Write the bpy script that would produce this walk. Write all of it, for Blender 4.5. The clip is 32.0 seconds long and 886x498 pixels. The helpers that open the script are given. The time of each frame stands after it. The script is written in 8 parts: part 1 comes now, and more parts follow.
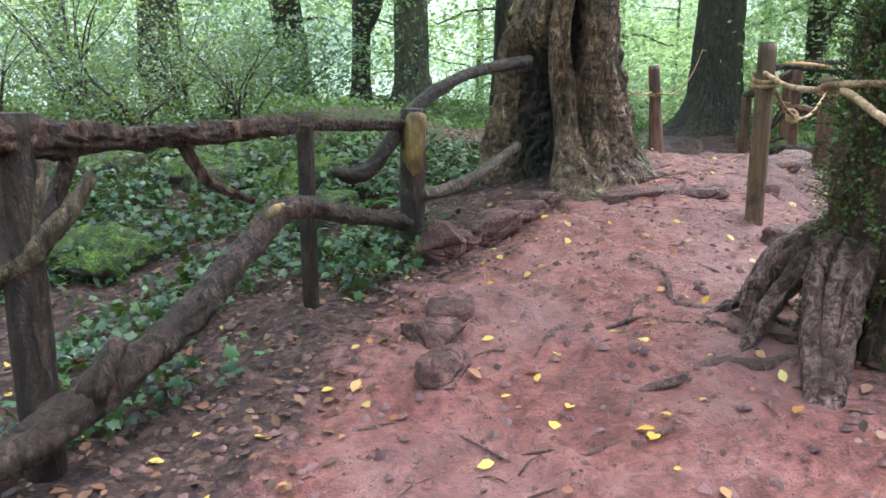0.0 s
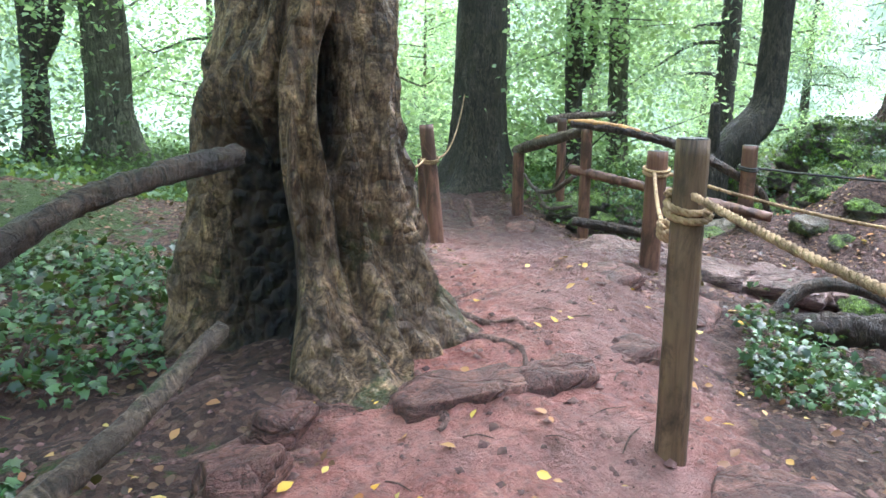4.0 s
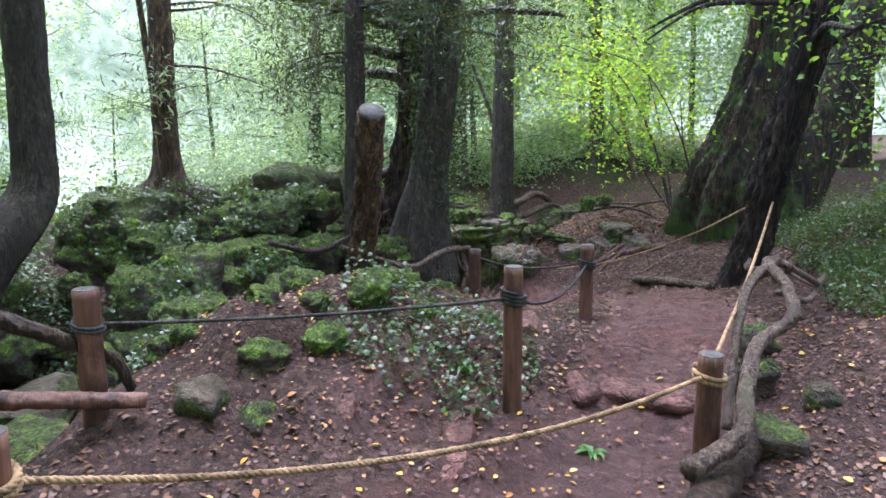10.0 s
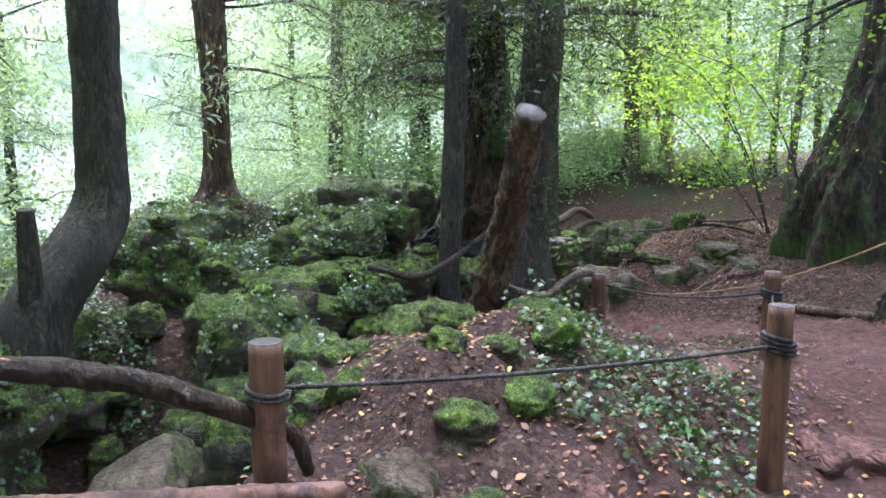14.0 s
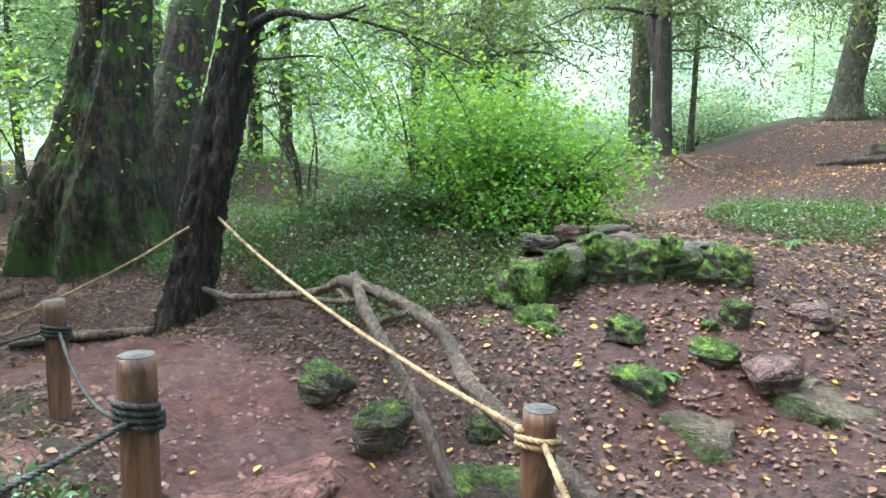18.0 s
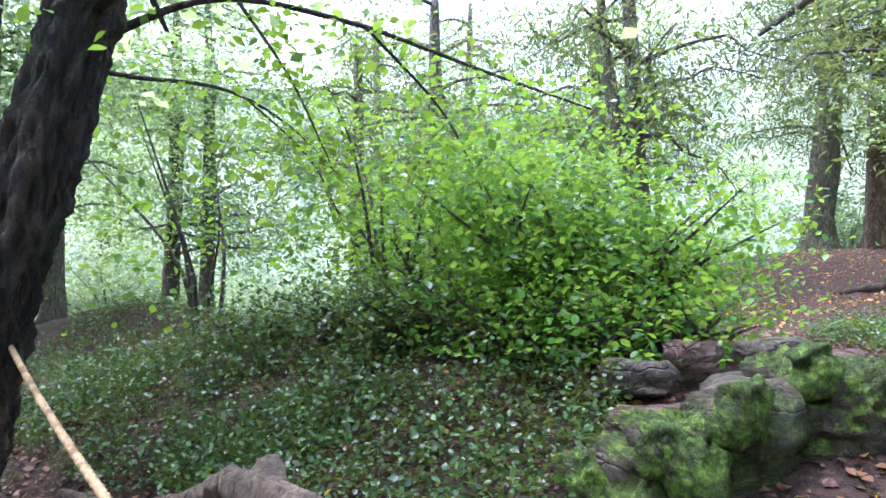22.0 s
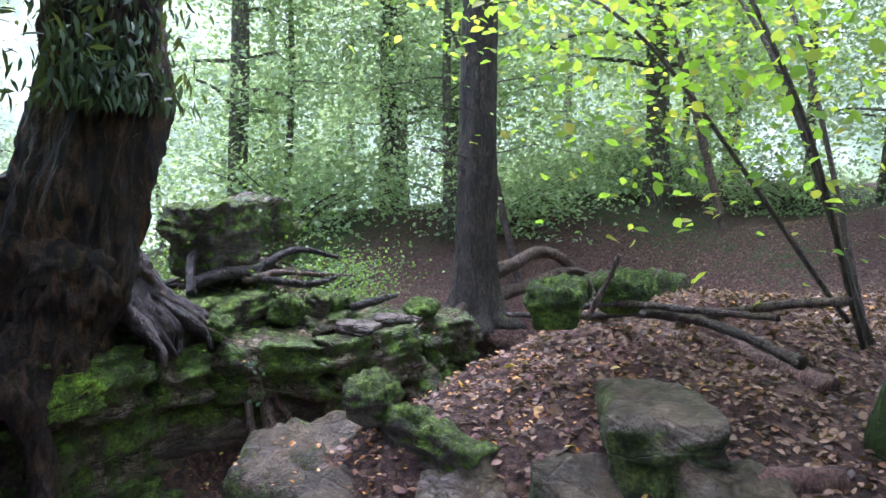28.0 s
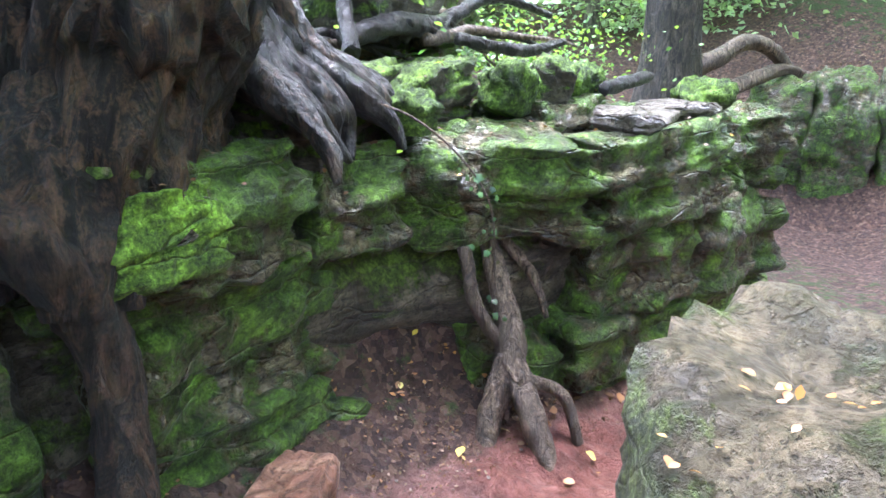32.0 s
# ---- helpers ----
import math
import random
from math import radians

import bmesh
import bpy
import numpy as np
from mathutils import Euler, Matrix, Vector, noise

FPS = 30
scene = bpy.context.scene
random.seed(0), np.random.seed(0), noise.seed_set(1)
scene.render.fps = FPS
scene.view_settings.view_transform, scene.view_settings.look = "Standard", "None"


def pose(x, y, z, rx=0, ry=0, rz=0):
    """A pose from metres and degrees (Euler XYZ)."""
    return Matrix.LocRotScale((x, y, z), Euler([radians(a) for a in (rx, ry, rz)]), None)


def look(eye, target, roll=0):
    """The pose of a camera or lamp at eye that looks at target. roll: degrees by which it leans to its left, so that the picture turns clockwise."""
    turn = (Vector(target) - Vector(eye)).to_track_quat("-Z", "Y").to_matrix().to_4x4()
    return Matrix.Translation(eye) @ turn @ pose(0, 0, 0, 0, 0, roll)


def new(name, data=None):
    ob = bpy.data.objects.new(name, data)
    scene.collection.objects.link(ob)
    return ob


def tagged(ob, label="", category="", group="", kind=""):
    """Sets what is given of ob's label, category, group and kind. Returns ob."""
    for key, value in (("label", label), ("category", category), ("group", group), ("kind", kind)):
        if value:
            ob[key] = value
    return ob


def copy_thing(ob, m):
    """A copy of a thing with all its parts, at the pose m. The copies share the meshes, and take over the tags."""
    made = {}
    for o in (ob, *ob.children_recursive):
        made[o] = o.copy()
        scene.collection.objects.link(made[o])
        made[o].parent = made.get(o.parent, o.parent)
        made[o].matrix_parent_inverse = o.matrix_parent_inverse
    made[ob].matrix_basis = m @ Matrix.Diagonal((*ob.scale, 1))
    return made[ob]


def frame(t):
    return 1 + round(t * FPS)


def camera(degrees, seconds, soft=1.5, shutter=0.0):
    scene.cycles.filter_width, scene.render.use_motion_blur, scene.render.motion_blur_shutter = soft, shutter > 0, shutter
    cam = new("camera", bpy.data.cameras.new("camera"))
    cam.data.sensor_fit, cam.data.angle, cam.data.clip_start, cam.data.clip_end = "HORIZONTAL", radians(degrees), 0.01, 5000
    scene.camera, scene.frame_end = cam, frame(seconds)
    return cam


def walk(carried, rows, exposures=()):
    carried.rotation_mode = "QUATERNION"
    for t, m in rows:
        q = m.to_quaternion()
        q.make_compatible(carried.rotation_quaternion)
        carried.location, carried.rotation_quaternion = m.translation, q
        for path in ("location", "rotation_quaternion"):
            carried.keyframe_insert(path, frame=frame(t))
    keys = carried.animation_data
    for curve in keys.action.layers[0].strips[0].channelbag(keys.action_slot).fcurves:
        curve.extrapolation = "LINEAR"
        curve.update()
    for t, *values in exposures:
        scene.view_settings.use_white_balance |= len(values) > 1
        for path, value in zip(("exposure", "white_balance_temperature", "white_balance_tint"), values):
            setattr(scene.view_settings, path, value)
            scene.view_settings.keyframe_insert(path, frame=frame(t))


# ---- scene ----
# ---- camera and walk ----
cam = camera(61.93, 32.0, soft=1.5, shutter=0.0)
ROWS = [
    (0.0, 0.011, 0.009, 1.249, 75.54, 0.38, -1.48),
    (0.5, 0.036, 0.270, 1.250, 75.64, -8.60, -0.97),
    (1.0, 0.148, 0.639, 1.270, 76.44, -15.23, -0.43),
    (1.5, 0.233, 0.995, 1.298, 76.53, -17.23, 0.16),
    (2.0, 0.308, 1.385, 1.356, 76.89, -17.55, 0.04),
    (2.5, 0.346, 1.719, 1.408, 77.01, -17.65, 0.24),
    (4.5, 0.519, 2.914, 1.459, 77.64, -21.11, -0.29),
    (5.0, 0.627, 3.270, 1.468, 77.33, -24.39, -0.32),
    (5.5, 0.654, 3.590, 1.486, 77.38, -26.70, -0.36),
    (6.0, 0.813, 3.797, 1.539, 77.67, -31.03, -0.30),
    (6.5, 1.111, 3.982, 1.653, 78.73, -39.31, 0.03),
    (7.0, 1.320, 4.179, 1.706, 79.63, -48.01, 0.06),
    (7.5, 1.512, 4.408, 1.709, 80.05, -55.16, -0.36),
    (8.0, 1.682, 4.622, 1.679, 79.64, -61.73, -0.53),
    (8.5, 1.830, 4.823, 1.674, 79.57, -66.56, -0.61),
    (9.0, 1.925, 5.048, 1.740, 79.69, -69.53, -0.45),
    (9.5, 2.004, 5.241, 1.805, 79.95, -72.34, -0.25),
    (10.0, 2.112, 5.421, 1.829, 80.15, -75.78, -0.21),
    (10.5, 2.248, 5.647, 1.819, 80.36, -78.56, -0.17),
    (11.0, 2.327, 5.878, 1.816, 80.39, -79.63, -0.05),
    (11.5, 2.371, 6.102, 1.845, 80.54, -80.01, 0.03),
    (12.0, 2.489, 6.270, 1.823, 80.92, -80.30, 0.00),
    (12.5, 2.631, 6.487, 1.798, 81.44, -79.73, 0.03),
    (13.0, 2.716, 6.680, 1.787, 81.62, -77.93, 0.01),
    (13.5, 2.772, 6.849, 1.777, 81.31, -76.63, 0.00),
    (15.5, 3.324, 7.400, 1.600, 80.54, -86.93, -0.50),
    (16.0, 3.600, 7.416, 1.578, 79.64, -93.88, -0.94),
    (16.5, 3.832, 7.477, 1.530, 78.56, -100.64, -1.21),
    (17.0, 4.008, 7.461, 1.490, 77.43, -108.73, -1.21),
    (17.5, 4.215, 7.266, 1.506, 78.40, -121.17, -0.27),
    (18.0, 4.432, 7.128, 1.570, 82.51, -134.68, 0.73),
    (18.5, 4.588, 7.025, 1.576, 86.06, -143.03, 0.63),
    (19.0, 4.791, 6.796, 1.425, 88.99, -146.17, 0.17),
    (19.5, 5.063, 6.569, 1.386, 91.20, -148.60, 0.04),
    (20.0, 5.256, 6.299, 1.214, 91.85, -150.66, -0.20),
    (20.5, 5.593, 6.067, 1.145, 92.38, -151.54, -0.25),
    (21.0, 6.005, 5.794, 1.116, 93.38, -150.42, -0.25),
    (21.5, 6.379, 5.470, 1.130, 94.22, -146.32, -0.27),
    (22.0, 6.769, 5.273, 1.115, 94.89, -139.75, -0.35),
    (22.5, 7.127, 5.180, 1.159, 94.83, -133.92, -0.22),
    (23.0, 7.445, 5.071, 1.206, 94.66, -129.09, -0.11),
    (23.5, 7.749, 4.971, 1.260, 94.65, -125.02, -0.03),
    (24.0, 8.160, 4.930, 1.323, 94.20, -121.60, 0.02),
    (24.5, 8.486, 4.889, 1.425, 93.68, -117.62, 0.32),
    (25.0, 8.831, 4.793, 1.419, 92.58, -111.25, 0.59),
    (25.5, 9.190, 4.755, 1.389, 91.61, -102.75, 0.45),
    (26.0, 9.530, 4.784, 1.367, 90.94, -95.02, 0.32),
    (26.5, 9.867, 4.866, 1.300, 90.30, -87.85, 0.66),
    (28.5, 11.051, 5.682, 1.035, 81.81, -64.73, 0.16),
    (29.0, 11.257, 5.944, 0.951, 80.12, -59.72, 0.28),
    (29.5, 11.459, 6.205, 0.851, 78.37, -55.55, 0.06),
    (30.0, 11.711, 6.408, 0.726, 75.94, -53.32, -0.00),
    (30.5, 11.912, 6.621, 0.614, 73.76, -52.28, -0.09),
    (31.0, 12.145, 6.915, 0.520, 72.14, -53.60, -0.20),
    (31.5, 12.317, 7.140, 0.463, 71.03, -58.97, -0.29),
    (32.0, 12.569, 7.362, 0.423, 70.93, -64.78, -0.47),
]
walk(cam, [(t, pose(x, y, z, rx, 0, rz) @ pose(0, 0, 0, 0, 0, roll)) for t, x, y, z, rx, rz, roll in ROWS], exposures=[(0.0, 2.4, 5450, 16), (2.0, 2.6, 5350, 13), (5.0, 2.65, 5250, 12), (6.0, 2.7, 5200, 9), (7.0, 2.3, 5300, 10), (8.0, 2.05, 5400, 14), (9.0, 2.0, 5400, 23), (10.0, 2.1, 5450, 25), (11.0, 2.3, 5450, 26), (12.0, 2.37, 5450, 25), (13.0, 2.35, 5450, 22), (16.0, 2.3, 5400, 25), (17.0, 2.6, 5450, 14), (18.0, 2.55, 5500, 5), (19.0, 2.2, 5450, 12), (20.5, 2.25, 5450, 17), (22.0, 2.5, 5350, 23), (24.0, 2.5, 5350, 29), (25.0, 2.45, 5400, 33), (26.0, 2.3, 5250, 41), (29.0, 2.5, 5450, 26), (30.0, 2.9, 5650, 26), (31.0, 3.5, 5650, 24), (32.0, 3.95, 5300, 20)])
# ---- world, sun and exposure ----
world = bpy.data.worlds.new("world")
scene.world = world
world.use_nodes = True
wn, wl = world.node_tree.nodes, world.node_tree.links
sky = wn.new("ShaderNodeTexSky")
sky.sky_type, sky.sun_disc = "NISHITA", False
sky.sun_elevation, sky.sun_rotation = radians(52), radians(60)
sky.air_density, sky.dust_density, sky.ozone_density = 1.6, 3.0, 1.5
veil = wn.new("ShaderNodeHueSaturation")
veil.inputs["Saturation"].default_value = 0.5
wl.new(sky.outputs[0], veil.inputs["Color"])
wl.new(veil.outputs[0], wn["Background"].inputs["Color"])
wn["Background"].inputs["Strength"].default_value = 0.15
sun_data = bpy.data.lights.new("sun", "SUN")
sun_data.energy, sun_data.angle, sun_data.color = 1.2, radians(30), (1.0, 0.98, 0.94)
sun = new("sun", sun_data)
sun.matrix_world = look((12, 8, 30), (6, 5, 0))

# ---- small helpers ----
RNG = np.random.default_rng(7)


def wob(p, seed, freq=1.0, octaves=3):
    """Smooth noise between about -1 and 1 for an array of points."""
    r = np.random.default_rng(seed)
    out, amp, total = np.zeros(p.shape[:-1]), 1.0, 0.0
    for _ in range(octaves):
        for _ in range(4):
            k = r.normal(size=p.shape[-1]) * freq
            out += amp * np.sin(p @ k + r.uniform(0, 6.28))
        total += amp * 2.2
        amp, freq = amp * 0.5, freq * 2.1
    return out / total


def smooth_line(points, step):
    """A Catmull-Rom line through points of any width, sampled about every step metres."""
    p = np.array(points, float)
    p = np.vstack([2 * p[0] - p[1], p, 2 * p[-1] - p[-2]])
    out = []
    for a, b, c, d in zip(p[:-3], p[1:-2], p[2:-1], p[3:]):
        n = max(2, int(np.linalg.norm((c - b)[:3]) / step))
        u = np.linspace(0, 1, n, endpoint=False)[:, None]
        out.append(0.5 * (2 * b + (c - a) * u + (2 * a - 5 * b + 4 * c - d) * u**2 + (3 * b - a - 3 * c + d) * u**3))
    return np.vstack(out + [p[-2:-1]])


def frames_along(line):
    """Two unit vectors across a line at each of its points, carried along without twist."""
    tan = np.gradient(line, axis=0)
    tan /= np.linalg.norm(tan, axis=1)[:, None] + 1e-12
    ref = np.array([1.0, 0, 0]) if abs(tan[0][0]) < 0.8 else np.array([0, 1.0, 0])
    side = []
    for t in tan:
        ref = ref - t * (ref @ t)
        ref /= np.linalg.norm(ref)
        side.append(ref.copy())
    side = np.array(side)
    return tan, side, np.cross(tan, side)


def tube(points, seg=12, step=0.06, rough=0.06, seed=0, lobes=0, lobe=0.0, fall=0.5, freq=6.0, dents=(), stretch=0.35, crust=0.0):
    """A closed limb through (x, y, z, radius) points. lobes: buttresses that die out over fall metres. dents: hollows (angle, height, half angle, half height, depth).
    crust: height of the ridges of the bark, as a share of the radius."""
    p = smooth_line(points, step)
    line, rad = p[:, :3], np.maximum(p[:, 3], 0.002)
    tan, side, over = frames_along(line)
    ang = np.linspace(0, 2 * np.pi, seg, endpoint=False)
    run = np.r_[0, np.cumsum(np.linalg.norm(np.diff(line, axis=0), axis=1))]
    a, h = np.meshgrid(ang, run)
    circle = np.cos(ang)[None, :, None] * side[:, None] + np.sin(ang)[None, :, None] * over[:, None]
    q = np.stack([np.cos(a), np.sin(a), h * stretch / max(rad.max(), 0.02)], -1)
    r = 1 + rough * (wob(q, seed, freq / 3, 2) + 0.6 * wob(q, seed + 1, freq, 2))
    if crust:
        w = q * np.array([1, 1, 0.7])
        r += crust * (0.6 - np.abs(wob(w, seed + 7, 9.0, 2)) * 2.2) + crust * 0.7 * wob(q, seed + 8, 22.0, 2)
    if lobes:
        phase = np.random.default_rng(seed).uniform(0, 6.28)
        r += lobe * np.exp(-h / fall) * (np.abs(np.cos(lobes * a / 2 + phase + 0.6 * np.sin(a * 2))) ** 1.5 - 0.25)
        r += 0.05 * np.cos(lobes * a + phase + 0.8 * np.sin(h * 1.3))
    for da, dh, wa, wh, depth in dents:
        off = np.angle(np.exp(1j * (a - radians(da + 6 * math.sin(dh * 9)))) ) / radians(wa)
        ring = off**2 + ((h - dh) / wh) ** 2 + 0.25 * wob(q, seed + 11, 3.0, 2)
        r = r * (1 - depth * np.exp(-np.clip(ring, 0, 9) ** 2)) + 0.1 * min(1, depth) * np.exp(-((ring - 1.7) ** 2) * 3)
    v = line[:, None] + circle * (rad[:, None] * r)[..., None]
    n = len(line)
    i = np.arange(n - 1)[:, None] * seg + np.arange(seg)
    j = np.arange(n - 1)[:, None] * seg + (np.arange(seg) + 1) % seg
    faces = np.stack([i, j, j + seg, i + seg], -1).reshape(-1, 4).tolist()
    faces += [list(range(seg))[::-1], list(range((n - 1) * seg, n * seg))]
    return v.reshape(-1, 3), faces


def joined(*shapes):
    """Several (verts, faces) as one."""
    vs, fs, at = [], [], 0
    for v, f in shapes:
        vs.append(np.asarray(v))
        fs += [[i + at for i in face] for face in f]
        at += len(v)
    return np.vstack(vs), fs


def mesh_of(name, shape, material, smooth=True):
    me = bpy.data.meshes.new(name)
    me.from_pydata(np.asarray(shape[0]).tolist(), [], shape[1])
    if material:
        me.materials.append(material)
    if smooth:
        me.polygons.foreach_set("use_smooth", np.ones(len(me.polygons), bool))
    return me


def part(name, shape, material, parent=None, label="", smooth=True):
    ob = new(name, shape if isinstance(shape, bpy.types.Mesh) else mesh_of(name, shape, material, smooth))
    if parent:
        ob.parent = parent
        ob.matrix_parent_inverse = parent.matrix_basis.inverted()
    if label:
        tagged(ob, label)
    return ob


def thing(name, place, label, category, group="", kind=""):
    ob = new(name)
    ob.empty_display_size = 0.1
    ob.matrix_basis = pose(*place)
    return tagged(ob, label, category, group, kind)


OVAL = (np.array([(0, 0, 0), (0.28, 0.3, 0.05), (0.3, 0.6, 0.06), (0, 1, -0.08), (-0.3, 0.6, 0.06), (-0.28, 0.3, 0.05), (0, 0.5, 0)], float),
        [(0, 1, 6), (1, 2, 6), (2, 3, 6), (3, 4, 6), (4, 5, 6), (5, 0, 6)])
IVY = (np.array([(0, 0, 0), (0.42, 0.02, -0.06), (0.3, 0.3, 0), (0.5, 0.55, -0.1), (0.2, 0.62, 0.02), (0, 1, -0.1), (-0.2, 0.62, 0.02),
                 (-0.5, 0.55, -0.1), (-0.3, 0.3, 0), (-0.42, 0.02, -0.06), (0, 0.4, 0.06)], float), [(i, (i + 1) % 10, 10) for i in range(10)])
SPRAY = (np.array([(0, 0, 0), (0.13, 0.35, 0), (0.09, 0.75, -0.1), (0, 1, -0.25), (-0.09, 0.75, -0.1), (-0.13, 0.35, 0)], float), [(0, 1, 2, 5), (5, 2, 3, 4)])
CARD = (np.array([(0, 0, 0), (0.35, 0.45, 0.08), (0, 1, -0.05), (-0.35, 0.45, 0.08)], float), [(0, 1, 2), (0, 2, 3)])


def leaf_mesh(name, at, normal, size, shape, material, seed=0, spread=0.5, way=None):
    """Many leaves as one mesh: at (n,3), normal (n,3) or one vector, size (n,). way: the direction in which their tips point."""
    r = np.random.default_rng(seed)
    n = len(at)
    up = np.broadcast_to(np.asarray(normal, float), (n, 3)) + r.normal(size=(n, 3)) * spread
    up /= np.linalg.norm(up, axis=1)[:, None]
    tip = r.normal(size=(n, 3)) if way is None else np.broadcast_to(np.asarray(way, float), (n, 3)) + r.normal(size=(n, 3)) * spread
    tip -= up * (tip * up).sum(1)[:, None]
    tip /= np.linalg.norm(tip, axis=1)[:, None] + 1e-9
    across = np.cross(tip, up)
    base, faces = shape
    v = at[:, None] + np.asarray(size)[:, None, None] * (base[None, :, 0:1] * across[:, None] + base[None, :, 1:2] * tip[:, None] + base[None, :, 2:3] * up[:, None])
    k, m = len(base), len(faces[0])
    idx = (np.array(faces)[None] + (np.arange(n) * k)[:, None, None]).reshape(-1)
    me = bpy.data.meshes.new(name)
    me.vertices.add(n * k)
    me.vertices.foreach_set("co", v.astype(np.float32).ravel())
    me.loops.add(len(idx))
    me.loops.foreach_set("vertex_index", idx.astype(np.int32))
    count = n * len(faces)
    me.polygons.add(count)
    me.polygons.foreach_set("loop_start", np.arange(0, count * m, m, dtype=np.int32))
    me.polygons.foreach_set("use_smooth", np.ones(count, bool))
    me.update(calc_edges=True)
    me.materials.append(material)
    return me


# ---- materials ----
def material(name):
    m = bpy.data.materials.new(name)
    m.use_nodes = True
    return m, m.node_tree.nodes, m.node_tree.links, m.node_tree.nodes["Principled BSDF"]


def node(nodes, links, kind, inputs=None, **props):
    nd = nodes.new(kind)
    for key, value in props.items():
        if key == "operation":
            nd.operation = value
        elif key == "data_type":
            nd.data_type = value
        elif key == "blend_type":
            nd.blend_type = value
    for key, value in (inputs or {}).items():
        if isinstance(value, bpy.types.NodeSocket):
            links.new(value, nd.inputs[key])
        else:
            nd.inputs[key].default_value = value
    return nd


def rgb(c):
    return (*c, 1.0) if len(c) == 3 else c


def noise_out(nodes, links, scale, detail=5.0, rough=0.6, vec=None, dist=0.0):
    nd = node(nodes, links, "ShaderNodeTexNoise", {"Scale": scale, "Detail": detail, "Roughness": rough, "Distortion": dist})
    if vec is not None:
        links.new(vec, nd.inputs["Vector"])
    return nd.outputs["Fac"]


def ramp(nodes, links, fac, stops):
    nd = nodes.new("ShaderNodeValToRGB")
    el = nd.color_ramp.elements
    while len(el) < len(stops):
        el.new(0.5)
    for e, (pos, c) in zip(el, stops):
        e.position, e.color = pos, rgb(c)
    links.new(fac, nd.inputs[0])
    return nd.outputs[0]


def mix(nodes, links, fac, a, b):
    nd = nodes.new("ShaderNodeMix")
    nd.data_type = "RGBA"
    for sock, value in ((nd.inputs[0], fac), (nd.inputs[6], a), (nd.inputs[7], b)):
        if isinstance(value, bpy.types.NodeSocket):
            links.new(value, sock)
        else:
            sock.default_value = value if isinstance(value, float) else rgb(value)
    return nd.outputs[2]


def math_out(nodes, links, op, a, b=0.0, clamp=False):
    nd = nodes.new("ShaderNodeMath")
    nd.operation, nd.use_clamp = op, clamp
    for sock, value in ((nd.inputs[0], a), (nd.inputs[1], b)):
        if isinstance(value, bpy.types.NodeSocket):
            links.new(value, sock)
        else:
            sock.default_value = value
    return nd.outputs[0]


def bump_to(nodes, links, bsdf, height, strength=0.6, distance=0.02):
    nd = node(nodes, links, "ShaderNodeBump", {"Strength": strength, "Distance": distance, "Height": height})
    links.new(nd.outputs[0], bsdf.inputs["Normal"])


def stretched(nodes, links, sx, sy, sz):
    co = nodes.new("ShaderNodeTexCoord")
    mp = node(nodes, links, "ShaderNodeMapping", {"Scale": (sx, sy, sz), "Vector": co.outputs["Object"]})
    return mp.outputs[0], co.outputs["Object"]


def moss_mask(nodes, links, obj, amount, up=0.6, scale=3.0):
    """Where moss grows: in patches, more on faces that look up. amount: 0 none, 0.5 about half, 1 nearly all."""
    geo = nodes.new("ShaderNodeNewGeometry")
    sep = node(nodes, links, "ShaderNodeSeparateXYZ", {"Vector": geo.outputs["Normal"]})
    lift = math_out(nodes, links, "MULTIPLY", math_out(nodes, links, "SUBTRACT", sep.outputs[2], 0.4), up)
    patch = noise_out(nodes, links, scale, 8.0, 0.7, obj)
    s = math_out(nodes, links, "MULTIPLY", math_out(nodes, links, "SUBTRACT", patch, 0.5), 3.0)
    s = math_out(nodes, links, "ADD", s, lift)
    s = math_out(nodes, links, "ADD", s, amount - 0.5)
    return math_out(nodes, links, "MULTIPLY", s, 4.0, True)


